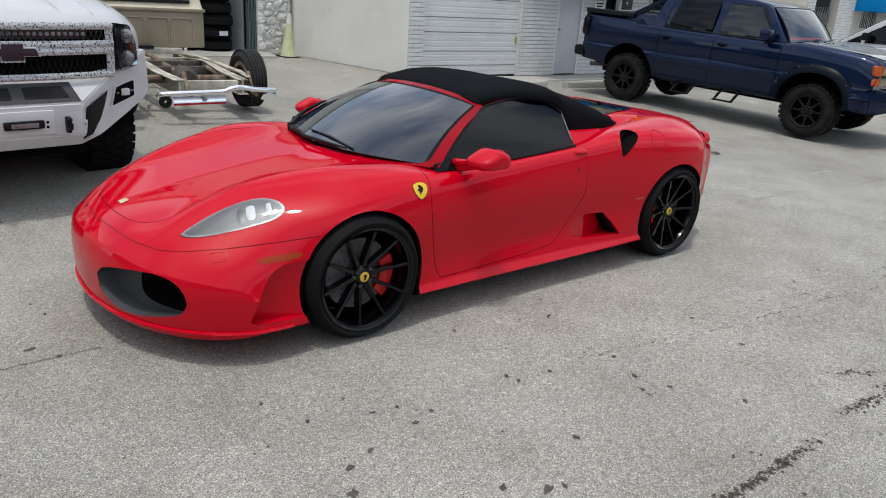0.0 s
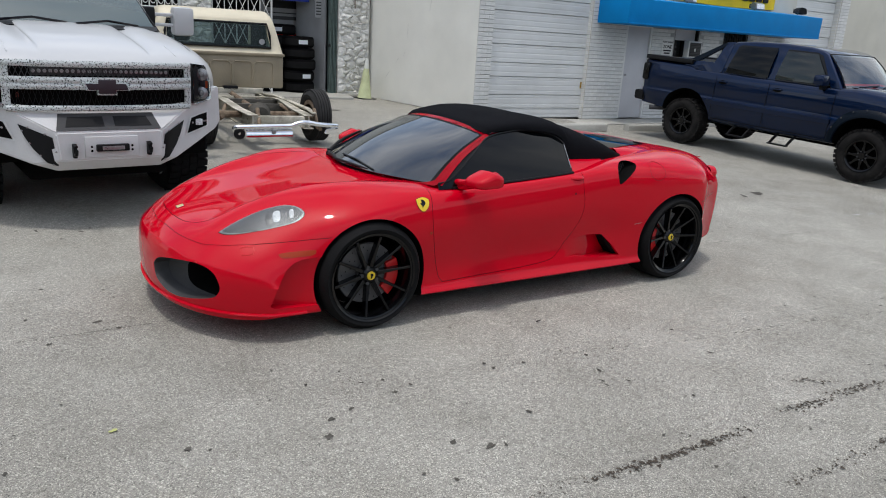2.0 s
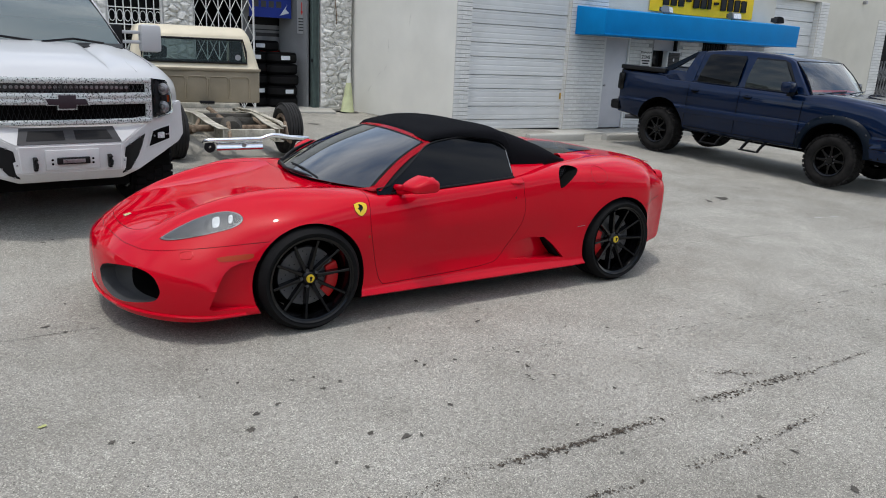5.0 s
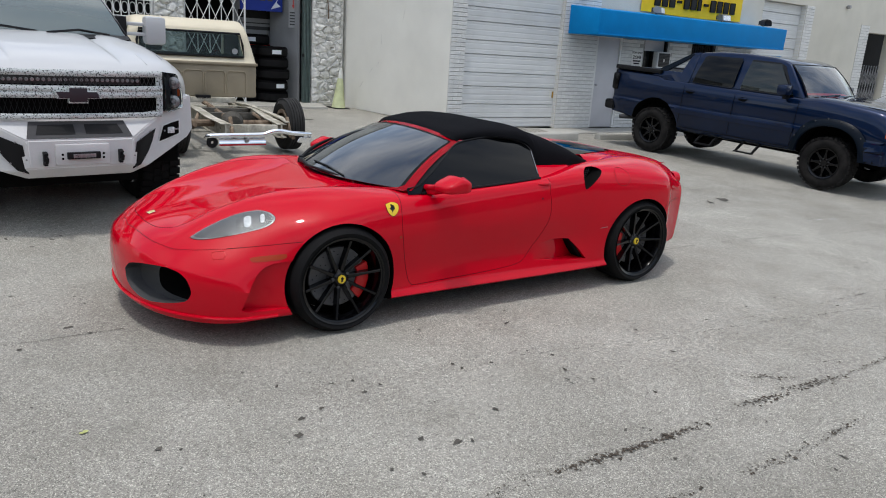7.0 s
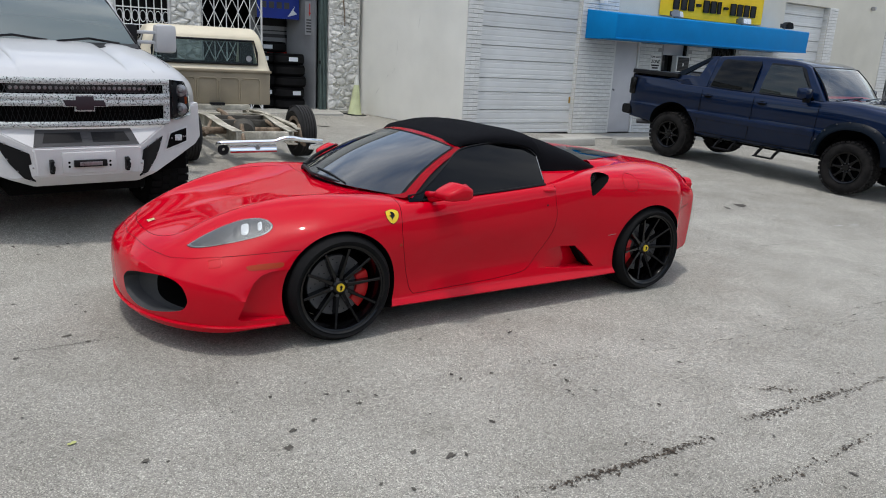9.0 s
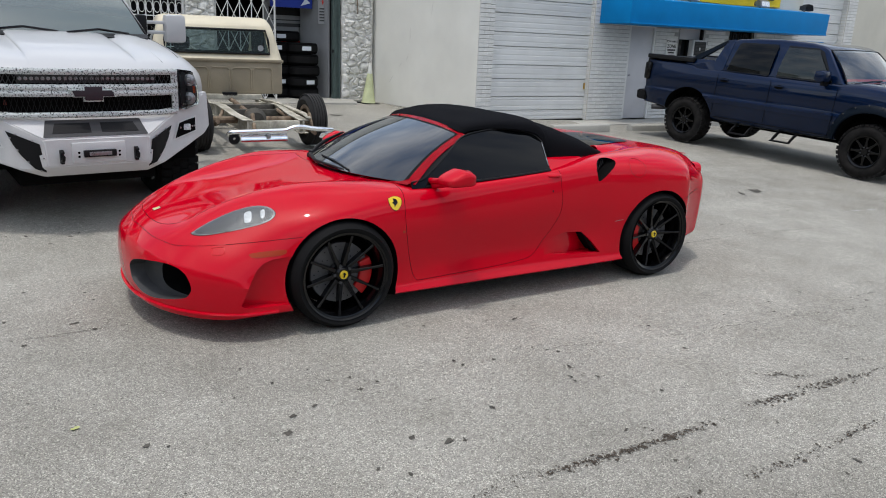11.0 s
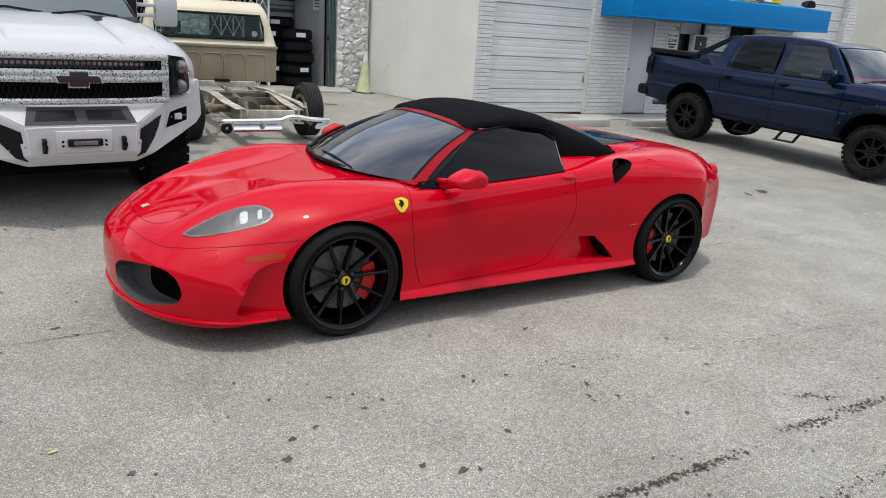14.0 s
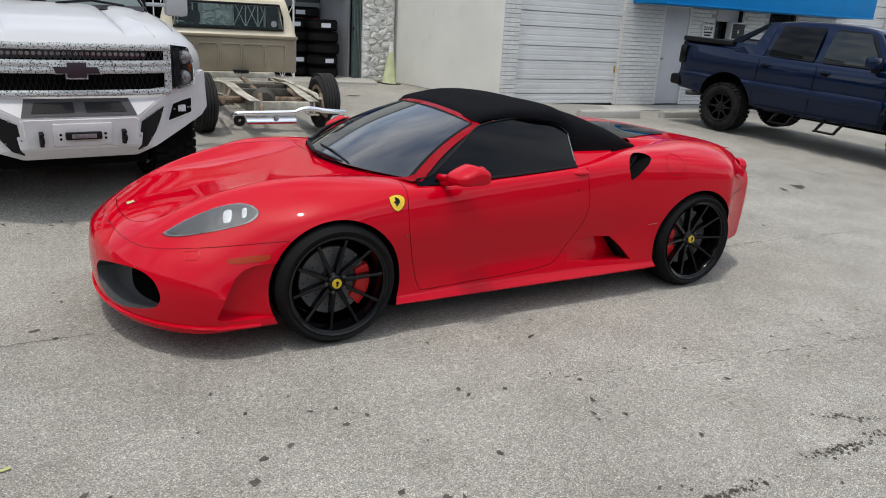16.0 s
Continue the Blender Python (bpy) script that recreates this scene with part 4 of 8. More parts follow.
def shop():
    d = 0.25
    rz = 0.16

    def facet(p):
        """Depth of split stones: each cell is a tilted flat face with a sunken joint round it."""
        d_, at = noise.voronoi(p)
        turn = noise.noise_vector(at[0] * 7.3) * 0.075
        edge = min(1.0, (d_[1] - d_[0]) * 5.0)
        return edge ** 0.6 * (0.075 + turn.y * 0.35 + turn.x * (p.x - at[0].x) + turn.z * (p.z - at[0].z))

    def rock_face(name, x0, x1, z0, z1, seed, label):
        n = int((x1 - x0) / 0.02)
        k = int((z1 - z0) / 0.02)

        def f(u, v):
            x, z = x0 + u * (x1 - x0), z0 + v * (z1 - z0)
            p = Vector((x * 4.4 + seed, 0, z * 6.2))
            p += 0.22 * Vector((noise.noise(p * 2.3), 0, noise.noise(p * 2.3 + Vector((9, 0, 4)))))
            deep = facet(p) + 0.20 * facet(p * 2.3 + Vector((5, 0, 3)))
            e2 = min(1.0, 8 * min(u, 1 - u) + 0.25)
            return (x, SY - 0.03 - deep * e2 - 0.010 * noise.noise(p * 8.0), z)
        bm = grid(f, n, k, 0.0)
        ob = tagged(link(name, bm, ROCK, None, smooth=36), label, "stone wall", kind="structure")
        wall_piece(name + "_core", box(x0, x1, SY - 0.02, SY + d, -0.3, TOP), ROCK, "core of the rough stone pier")
        return ob
    rock_face("stone_pier", 4.05, 4.82, 0.05, 4.0, 3, "rough white-painted stone pier beside the shop opening")
    rock_face("stone_wall", 0.56, 1.16, 0.0, 4.0, 11, "rough white-painted stone pier beside the barred window")
    rock_face("stone_wall_far", -6.0, -0.55, 0.0, 4.0, 17, "rough white-painted stone front")
    wall_piece("wall_shop", join(box(-0.55, 0.56, SY, SY + d, -0.3, 1.0), box(-0.55, 0.56, SY, SY + d, 2.6, TOP), box(1.16, 4.05, SY, SY + d, 3.4, TOP), box(-12, -6, SY, SY + d, -0.3, TOP)), STUCCO, "shop front wall")
    # ceiling and west wall are near-black, the room's shade painted into them
    wall_piece("ceiling_shop", box(-12, 4.9, SY + d, 16, 3.5, 3.6), INTERIOR, "plain shop ceiling with room shade painted in", "ceiling")
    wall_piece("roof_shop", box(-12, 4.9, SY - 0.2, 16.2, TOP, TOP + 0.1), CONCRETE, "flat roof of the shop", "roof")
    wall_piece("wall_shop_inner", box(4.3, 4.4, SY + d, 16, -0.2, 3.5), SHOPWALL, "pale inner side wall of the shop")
    wall_piece("wall_shop_west", box(-12.2, -12, SY, 16, -0.2, 3.5), INTERIOR, "plain west wall of the shop with room shade painted in")
    # slab at the threshold
    wall_piece("threshold", prism([(0.2, 10.9), (4.02, 10.75), (4.22, 11.5), (4.75, 11.62), (4.75, 16), (-12, 16), (-12, 11.3)], -0.2, 0.27, "z", 0.012), CONCRETE, "raised concrete shop floor slab", "floor")
    # barred window
    win = thing("window_2", "dark shop window behind a white scrolled iron grille", "window", pose(-0.55, SY, 1.0), kind="structure")
    part("window_frame", join(box(0, 1.11, 0.02, 0.1, 0, 0.06), box(0, 1.11, 0.02, 0.1, 1.54, 1.6), box(0, 0.06, 0.02, 0.1, 0.06, 1.54), box(1.05, 1.11, 0.02, 0.1, 0.06, 1.54)), TRIMWHITE, win)
    part("pane", box(0.06, 1.05, 0.06, 0.07, 0.06, 1.54), TINT, win)
    for i in range(8):
        part("grille_bar", tube([(0.04 + i * 0.147, -0.03, 0.0), (0.04 + i * 0.147, -0.03, 1.6)], 0.012, 6), TRIMWHITE, win)
    for z in (0.02, 0.35, 0.95, 1.28, 1.58):
        part("grille_rail", tube([(0.02, -0.03, z), (1.09, -0.03, z)], 0.012, 6), TRIMWHITE, win)
    for i in range(7):
        c = (0.04 + (i + 0.5) * 0.147, -0.03, 1.12)
        ring = [(c[0] + 0.06 * math.cos(a * 0.5236), -0.03, c[2] + 0.11 * math.sin(a * 0.5236)) for a in range(12)]
        part("scroll", tube(ring, 0.008, 5, True), TRIMWHITE, win)
    # folding lattice gate
    fg = thing("lattice_gate", "white diamond-lattice folding gate across the shop front", "gate", pose(1.18, SY - 0.02, rz))
    n = 5
    w = 1.28 / n
    for i in range(n + 1):
        part("upright", tube([(i * w, 0, 0), (i * w, 0, 3.2)], 0.011 if i < n else 0.022, 6), TRIMWHITE, fg)
    for i in range(n):
        for k in range(6):
            z = 0.1 + k * 0.52
            part("lattice", tube([(i * w, -0.012, z), (i * w + w, -0.012, z + 0.52)], 0.009, 5), TRIMWHITE, fg)
            part("lattice", tube([(i * w, 0.012, z + 0.52), (i * w + w, 0.012, z)], 0.009, 5), TRIMWHITE, fg)
    # folded green gate leaf and open door leaf
    gg = thing("metal_gate", "folded green-grey steel gate leaf beside the stone pier", "gate", pose(3.86, SY + 0.02, 0.27))
    for i in range(5):
        part("bar", box(0.035 * i, 0.035 * i + 0.02, -0.02 + 0.012 * (i % 2), 0.12, 0, 3.1), GREENGATE, gg)
    part("latch", box(-0.03, 0.0, -0.05, 0.02, 1.05, 1.12, 0.005), BLACKPLASTIC, gg)
    lf = thing("door_4", "pale open shop door leaf with taped notices", "door", pose(3.84, SY + 0.2, 0.27, 0, 0, 112), kind="structure")
    part("leaf", box(0.0, 0.95, 0, 0.05, 0, 2.9), SHOPWALL, lf)
    bn = thing("shop_banner", "blue hanging banner with pale lettering shapes in the shop", "banner", pose(2.55, SY + 0.55, 2.28))
    part("sheet", box(0, 1.0, 0, 0.01, 0, 0.8), BLUEPRINT, bn)
    for i in range(4):
        part("text_bar", box(0.1 + 0.18 * i, 0.22 + 0.18 * i, -0.006, -0.001, 0.22, 0.36), DARKGREY, bn)
    part("arrow_shape", prism([(0.72, 0.05), (0.95, 0.12), (0.86, 0.2), (0.9, 0.3)], -0.006, -0.001, "y"), PAPER, bn)
    pn = thing("shop_sign", "pale sign panel with dark lettering bars on the shop wall", "sign", pose(2.6, SY + 1.2, 0.4))
    part("board", box(0, 1.4, 0, 0.02, 0.9, 2.3), SHOPWALL, pn)
    for x0, x1, z0, z1, mm in ((0.12, 0.98, 1.72, 1.90, INK), (0.2, 0.95, 1.60, 1.625, DARKGREY), (0.3, 0.95, 1.46, 1.54, DARKGREY), (0.4, 1.05, 1.1, 1.14, REDPRINT)):
        part("text_bar", box(x0, x1, -0.006, -0.001, z0, z1), mm, pn)
    nt = thing("notice_sheet", "small notice with a red arrow and grey text bars", "sign", pose(3.60, SY + 0.30, 1.95))
    part("sheet", box(0, 0.22, 0, 0.006, 0, 0.75), SHOPWALL, nt)
    part("arrow", prism([(0.08, 0.5), (0.11, 0.42), (0.14, 0.5), (0.12, 0.5), (0.12, 0.7), (0.10, 0.7), (0.10, 0.5)], -0.006, -0.001, "y"), REDPRINT, nt)
    for i in range(5):
        part("text_bar", box(0.03, 0.19, -0.006, -0.001, 0.06 + i * 0.065, 0.09 + i * 0.065), DARKGREY, nt)
    # tyre stacks
    proto = None
    for sx, sy, count in ((2.62, SY + 0.55, 5), (3.2, SY + 0.25, 5), (3.0, SY + 1.0, 6), (2.1, SY + 1.0, 5)):
        for k in range(count):
            m = pose(sx + 0.02 * math.sin(k * 2.1 + sx), sy + 0.015 * math.cos(k * 1.7), 0.27 + 0.125 + 0.25 * k, 0, 0, (k * 13 % 5 - 2) * 14)
            if proto is None:
                proto = thing("stacked_tyre", "new black tyre in a stack on the shop floor", "tyre", m, group="tyre stacks in the shop")
                prof = [(0.22, -0.10), (0.25, -0.12), (0.32, -0.118), (0.345, -0.09), (0.35, -0.04), (0.335, 0.0), (0.35, 0.04), (0.345, 0.09), (0.32, 0.118), (0.25, 0.12), (0.22, 0.10)]
                part("carcass", lathe(prof, 36, "z"), NEWRUBBER, proto)
                part("tread_band", lathe([(0.352, -0.07), (0.356, -0.065), (0.356, 0.065), (0.352, 0.07)], 36, "z"), RUBBER, proto)
            else:
                tyre = copy_thing(proto, m)
                if (k * 5 + int(sx * 10)) % 3 == 1:
                    tyre = tagged(tyre, "new black tyre with a white paper label in a stack", "tyre", "tyre stacks in the shop")
                    part("label_sticker", grid(lambda u, v: (0.3585 * math.cos(-1.9 + u * 0.6), 0.3585 * math.sin(-1.9 + u * 0.6), -0.045 + 0.09 * v), 6, 1), PAPER, tyre)
    # traffic cone
    cn = thing("traffic_cone", "faded lime and white traffic cone against the stucco wall", "traffic cone", pose(4.50, 11.2, 0.19, 1.5, 2, 10))
    part("base", box(-0.2, 0.2, -0.2, 0.2, 0, 0.035, 0.01), BLACKPLASTIC, cn)
    part("body", lathe([(0.17, 0.035), (0.155, 0.06), (0.098, 0.44)], 28, "z"), CONELIME, cn)
    part("sleeve", lathe([(0.099, 0.44), (0.062, 0.70)], 28, "z"), CONELIME, cn)
    part("tip", lathe([(0.062, 0.70), (0.035, 0.92), (0.025, 0.925), (0.022, 0.90)], 28, "z"), CONEWHITE, cn)
    pp = thing("conduit", "thin dark pipe running down the stone pier", "pipe", pose(4.34, SY - 0.14, 2.2))
    part("pipe", tube([(0, 0, 1.8), (0.01, 0, 0.6), (0.05, -0.01, 0.2), (0.06, 0, 0)], 0.012, 6), RUST, pp)


def unseen_walls():
    """Unseen plain walls behind the walker, added to close the place and darken reflections."""
    wall_piece("wall_opposite", box(-16.3, 55, -21, -20.6, -.5, 6.0), UNSEENWALL, "plain unseen wall added across the yard to tone reflections")
    for i in range(6):
        x = -12 + i * 10
        wall_piece("door_opposite", box(x, x + 4, -20.6, -20.5, -.2, 3.6), STEELDOOR, "grey rolling door on the unseen added wall across the yard", "garage door")
    # added out of view so the car's nose mirrors less sky
    wall_piece("wall_far_west", box(-16.3, -16, -20.6, 11, -.5, 6.0), UNSEENWALL, "plain unseen wall added to the west to tone reflections")


unseen_walls()
main_building()
openings()
awning()
wheel_stops()
shop()


# ---- wheels ----
def road_wheel(parent, place, R, rim, width, side, style, rubber=None, name="wheel", phase=0.0, grip=8):
    """A wheel under a vehicle: tyre, rim, spokes, disc. side -1: its outer face looks to -y."""
    w = new(name)
    w.parent = parent
    w.matrix_local = Matrix.Translation(place) @ (Matrix.Identity(4) if side < 0 else pose(0, 0, 0, 0, 0, 180))
    h = width / 2
    rubber = rubber or RUBBER
    if style == "sport":
        prof = [(rim - 0.012, h - 0.02), (rim, h), (rim + 0.03, h + 0.012), (R - 0.02, h - 0.004), (R - 0.004, h - 0.03), (R, h * 0.5), (R, -h * 0.5), (R - 0.004, -h + 0.03),
                (R - 0.02, -h + 0.004), (rim + 0.03, -h - 0.012), (rim, -h), (rim - 0.012, -h + 0.02)]
    else:
        prof = [(rim - 0.012, h - 0.03), (rim, h - 0.01), (rim + 0.06, h + 0.02), (R - 0.06, h + 0.012), (R - 0.02, h - 0.02), (R - 0.012, h * 0.5), (R - 0.012, -h * 0.5), (R - 0.02, -h + 0.02),
                (R - 0.06, -h - 0.012), (rim + 0.06, -h - 0.02), (rim, -h + 0.01), (rim - 0.012, -h + 0.03)]
    tyre = part("tyre", lathe(prof, 72), rubber, w)
    if style == "sport":
        for y in (-h * 0.55, -h * 0.2, h * 0.2, h * 0.55):
            part("tread_groove", lathe([(R + 0.0008, y - 0.004), (R + 0.0008, y + 0.004)], 72), VOID, tyre)
    elif style == "rusty":
        for y in (-h * 0.72, -h * 0.36, 0.0, h * 0.36, h * 0.72):
            part("tread_rib", lathe([(R - 0.014, y - h * 0.15), (R - 0.001, y - h * 0.13), (R, y), (R - 0.001, y + h * 0.13), (R - 0.014, y + h * 0.15)], 72), rubber, tyre)
    else:
        knobs = []
        n = 34 if style == "mud" else 48
        for i in range(n):
            a = 2 * math.pi * i / n
            for row, (y0, y1, dr) in enumerate(((-h - 0.008, -h * 0.45, 0.0), (-h * 0.4, h * 0.02, 0.5), (h * 0.05, h * 0.45, 0.0), (h * 0.5, h + 0.008, 0.5))):
                dep = {"mud": 0.009, "truck": 0.008}[style]
                k = box(R - 0.03, R - 0.012 + dep, y0, y1, -R * math.pi / n * 0.72, R * math.pi / n * 0.72)
                knobs.append(moved(k, Matrix.Rotation(a + dr * 2 * math.pi / n, 4, "Y")))
        part("tread", join(*knobs), rubber, tyre, smooth=None)
    metal = {"sport": BLACKGLOSS, "mud": BLACKGLOSS, "truck": BLACKPLASTIC, "rusty": RUST}[style]
    f = -h
    rp = [(rim - 0.004, f - 0.002), (rim + 0.006, f - 0.008), (rim + 0.004, f + 0.004), (rim - 0.014, f + 0.012), (rim - 0.03, f + 0.05), (rim - 0.035, h - 0.02), (rim - 0.004, h - 0.005)]
    part("rim", lathe(rp, 64), metal, w)
    if style == "sport":
        hub_y = f + 0.055
        part("hub", lathe([(0, hub_y - 0.012), (0.036, hub_y - 0.012), (0.054, hub_y + .004), (0.062, hub_y + 0.03), (0.06, hub_y + 0.06)], 40), metal, w)
        for i in range(10):
            a = 2 * math.pi * (i + phase) / 10
            r1 = rim - 0.018
            pts = [(0.05, f + 0.058), (0.12, f + 0.042), (0.19, f + 0.024), (r1, f + 0.008), (r1, f + 0.055), (0.19, f + 0.076), (0.12, f + 0.092), (0.05, f + 0.098)]
            bm = bmesh.new()
            half = [0.013, 0.0095, 0.0075, 0.009]
            hs = half + half[::-1]
            lo = [bm.verts.new((p[0], p[1], -q)) for p, q in zip(pts, hs)]
            hi = [bm.verts.new((p[0], p[1], q)) for p, q in zip(pts, hs)]
            for k in range(3):
                bm.faces.new((lo[k], lo[k + 1], hi[k + 1], hi[k]))
                bm.faces.new((lo[7 - k], hi[7 - k], hi[6 - k], lo[6 - k]))
                bm.faces.new((lo[k], lo[7 - k], lo[6 - k], lo[k + 1]))
                bm.faces.new((hi[k], hi[k + 1], hi[6 - k], hi[7 - k]))
            bm.faces.new((lo[3], lo[4], hi[4], hi[3]))
            bm.faces.new((lo[0], hi[0], hi[7], lo[7]))
            bmesh.ops.recalc_face_normals(bm, faces=bm.faces[:])
            bmesh.ops.bevel(bm, geom=bm.edges[:], offset=0.002, segments=1, affect="EDGES")
            part("spoke", moved(bm, Matrix.Rotation(a, 4, "Y")), metal, w, smooth=None)
        for i in range(5):
            a = 2 * math.pi * (i + 0.5) / 5
            part("lug_bolt", moved(lathe([(0, hub_y - 0.006), (0.011, hub_y - 0.004), (0.011, hub_y + 0.02)], 8), Matrix.Translation((0.052 * math.cos(a), 0.0, 0.052 * math.sin(a)))), DARKGREY, w)
        cap = part("centre_cap", lathe([(0, hub_y - 0.020), (0.023, hub_y - 0.020), (0.027, hub_y - 0.015), (0.027, hub_y - 0.005)], 28), YELLOW, w, "yellow enamel centre cap")
        part("cap_mark", prism([(-0.006, -0.016), (0.004, -0.013), (0.006, 0.0), (0.012, 0.006), (0.002, 0.016), (-0.009, 0.010), (-0.004, 0.0)], hub_y - 0.0225, hub_y - 0.0195), BLACKGLOSS, cap)
        part("brake_disc", lathe([(0.06, f + 0.105), (0.185, f + 0.105), (0.188, f + 0.108), (0.188, f + 0.13), (0.06, f + 0.13)], 48), DISC, w)
        holes = []
        for i in range(40):
            a = 2 * math.pi * i / 40
            rr = 0.115 + 0.025 * (i % 3)
            holes.append(moved(lathe([(0, 0), (0.0042, 0)], 6), Matrix.Translation((rr * math.cos(a), f + 0.1035, rr * math.sin(a)))))
        tagged(part("disc_hole", join(*holes), VOID, w, smooth=None), kind="stuff")
        part("brake_disc_hat", lathe([(0.0, f + 0.085), (0.07, f + 0.085), (0.075, f + 0.106)], 32), DARKGREY, w)
        # black disc behind the spokes stands in for the shade of the wheel well
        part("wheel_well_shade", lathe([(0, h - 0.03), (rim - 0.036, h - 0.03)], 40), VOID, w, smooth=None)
        cal = bmesh.new()
        arc = [(-0.62 + 1.25 * k / 8) for k in range(9)]
        o = [(0.205 * math.cos(a), 0.205 * math.sin(a)) for a in arc]
        inn = [(0.125 * math.cos(a), 0.125 * math.sin(a)) for a in arc[::-1]]
        cal.free()
        c = part("caliper", prism(o + inn, f + 0.082, f + 0.15, "y", 0.008), CALIPER, w, "red painted brake caliper")
        c.matrix_local = pose(0, 0, 0, 0, grip if side < 0 else 180 - grip, 0)
    elif style in ("mud", "truck"):
        part("hub", lathe([(0, f + 0.02), (0.05, f + 0.02), (0.06, f + 0.04), (0.08, f + 0.055), (0.09, f + 0.10)], 32), metal, w)
        # near-black disc gives the gaps between the spokes their shade
        part("face_disc", lathe([(0.05, f + 0.115), (rim - 0.035, f + 0.13), (rim - 0.033, f + 0.15), (0.05, f + 0.14)], 48), VOID, w)
        for i in range(8):
            a = 2 * math.pi * i / 8
            bm = prism([(0.07, -0.028), (rim - 0.06, -0.013), (rim - 0.02, -0.026), (rim - 0.02, 0.026), (rim - 0.06, 0.013), (0.07, 0.028)], f + 0.035, f + 0.09, "y", 0.004)
            part("spoke", moved(bm, Matrix.Rotation(a, 4, "Y")), metal, w, smooth=None)
            part("lug_nut", moved(lathe([(0, f + 0.03), (0.012, f + 0.032), (0.012, f + 0.06)], 6), Matrix.Translation((0.066 * math.cos(a + 0.39), 0, 0.066 * math.sin(a + 0.39)))), DARKGREY, w)
    else:
        part("wheel_face", lathe([(0.0, f + 0.05), (0.06, f + 0.05), (0.075, f + 0.075), (0.12, f + 0.085), (0.15, f + 0.06), (rim - 0.03, f + 0.055), (rim - 0.03, f + 0.075), (0.0, f + 0.11)], 48), metal, w)
        for i in range(6):
            a = 2 * math.pi * i / 6
            part("lug_nut", moved(lathe([(0, f + 0.03), (0.012, f + 0.032), (0.012, f + 0.08)], 6), Matrix.Translation((0.085 * math.cos(a), 0, 0.085 * math.sin(a)))), RUST, w)
    return w


# ---- the red sports car: nose to -x, its driver's side to -y ----
def loft(lines, xs, nose, tail, squash_z, ends, per=5):
    """A closed body out of lines (y keys, z keys) at stations xs, mirrored in y. nose and tail: how far the ends bow back
    with y. ends: (front squeeze steps, rear squeeze steps) as (factor, push)."""
    def section(x):
        return [(spline(ly, x), spline(lz, x)) for ly, lz in lines]
    x0, x1 = xs[0], xs[-1]
    stations = [(x0 - push, section(x0), f) for f, push in ends[0]]
    stations += [(x, section(x), 1.0) for x in xs]
    stations += [(x1 + push, section(x1), f) for f, push in ends[1]]
    bm = bmesh.new()
    rows = []
    for x, sec, f in stations:
        mid = squash_z[0] if x < 0 else squash_z[1]
        pts = [Vector((0.0, y * (1.0 if x < 0 else .76 + .24 * f), mid + (z - mid) * f)) for y, z in sec]
        half = catmull(pts, per)
        half[0].y = half[-1].y = 0.0
        row = []
        for p in half:
            y = max(0.0, p.y)
            fr = max(0.0, min(1.0, (-1.35 - x) / 0.95))
            rr = max(0.0, min(1.0, (x - 1.45) / 0.65))
            px = x + nose(y) * fr * fr * (3 - 2 * fr) - tail(y) * rr * rr * (3 - 2 * rr)
            row.append((px, y, p.z))
        rows.append(row)
    grid_r = [[bm.verts.new((x, -y, z)) for x, y, z in row] for row in rows]
    grid_l = [[bm.verts.new((x, y, z)) for x, y, z in row] for row in rows]
    for g, flip in ((grid_r, False), (grid_l, True)):
        for i in range(len(g) - 1):
            for j in range(len(g[0]) - 1):
                q = (g[i][j], g[i + 1][j], g[i + 1][j + 1], g[i][j + 1])
                bm.faces.new(q[::-1] if flip else q)
    for g in (grid_r, grid_l):
        zip_end(bm, g[0], rows[0])
        zip_end(bm, g[-1], rows[-1])
    bmesh.ops.remove_doubles(bm, verts=bm.verts[:], dist=1e-4)
    bmesh.ops.dissolve_degenerate(bm, dist=1e-5, edges=bm.edges[:])
    holes = [e for e in bm.edges if e.is_boundary]
    if holes:
        bmesh.ops.holes_fill(bm, edges=holes, sides=0)
    bmesh.ops.recalc_face_normals(bm, faces=bm.faces[:])
    return bm


def zip_end(bm, g, row):
    """Closes the slit at an end of the body between its upper and lower chain, from the widest point to the middle."""
    far = max(range(len(row)), key=lambda j: row[j][1])
    up, lo = far, far
    while up > 0 or lo < len(row) - 1:
        if lo == len(row) - 1 or (up > 0 and row[up - 1][1] >= row[lo + 1][1]):
            tri = (g[up], g[up - 1], g[lo])
            up -= 1
        else:
            tri = (g[up], g[lo + 1], g[lo])
            lo += 1
        if len(set(tri)) == 3:
            bm.faces.new(tri)


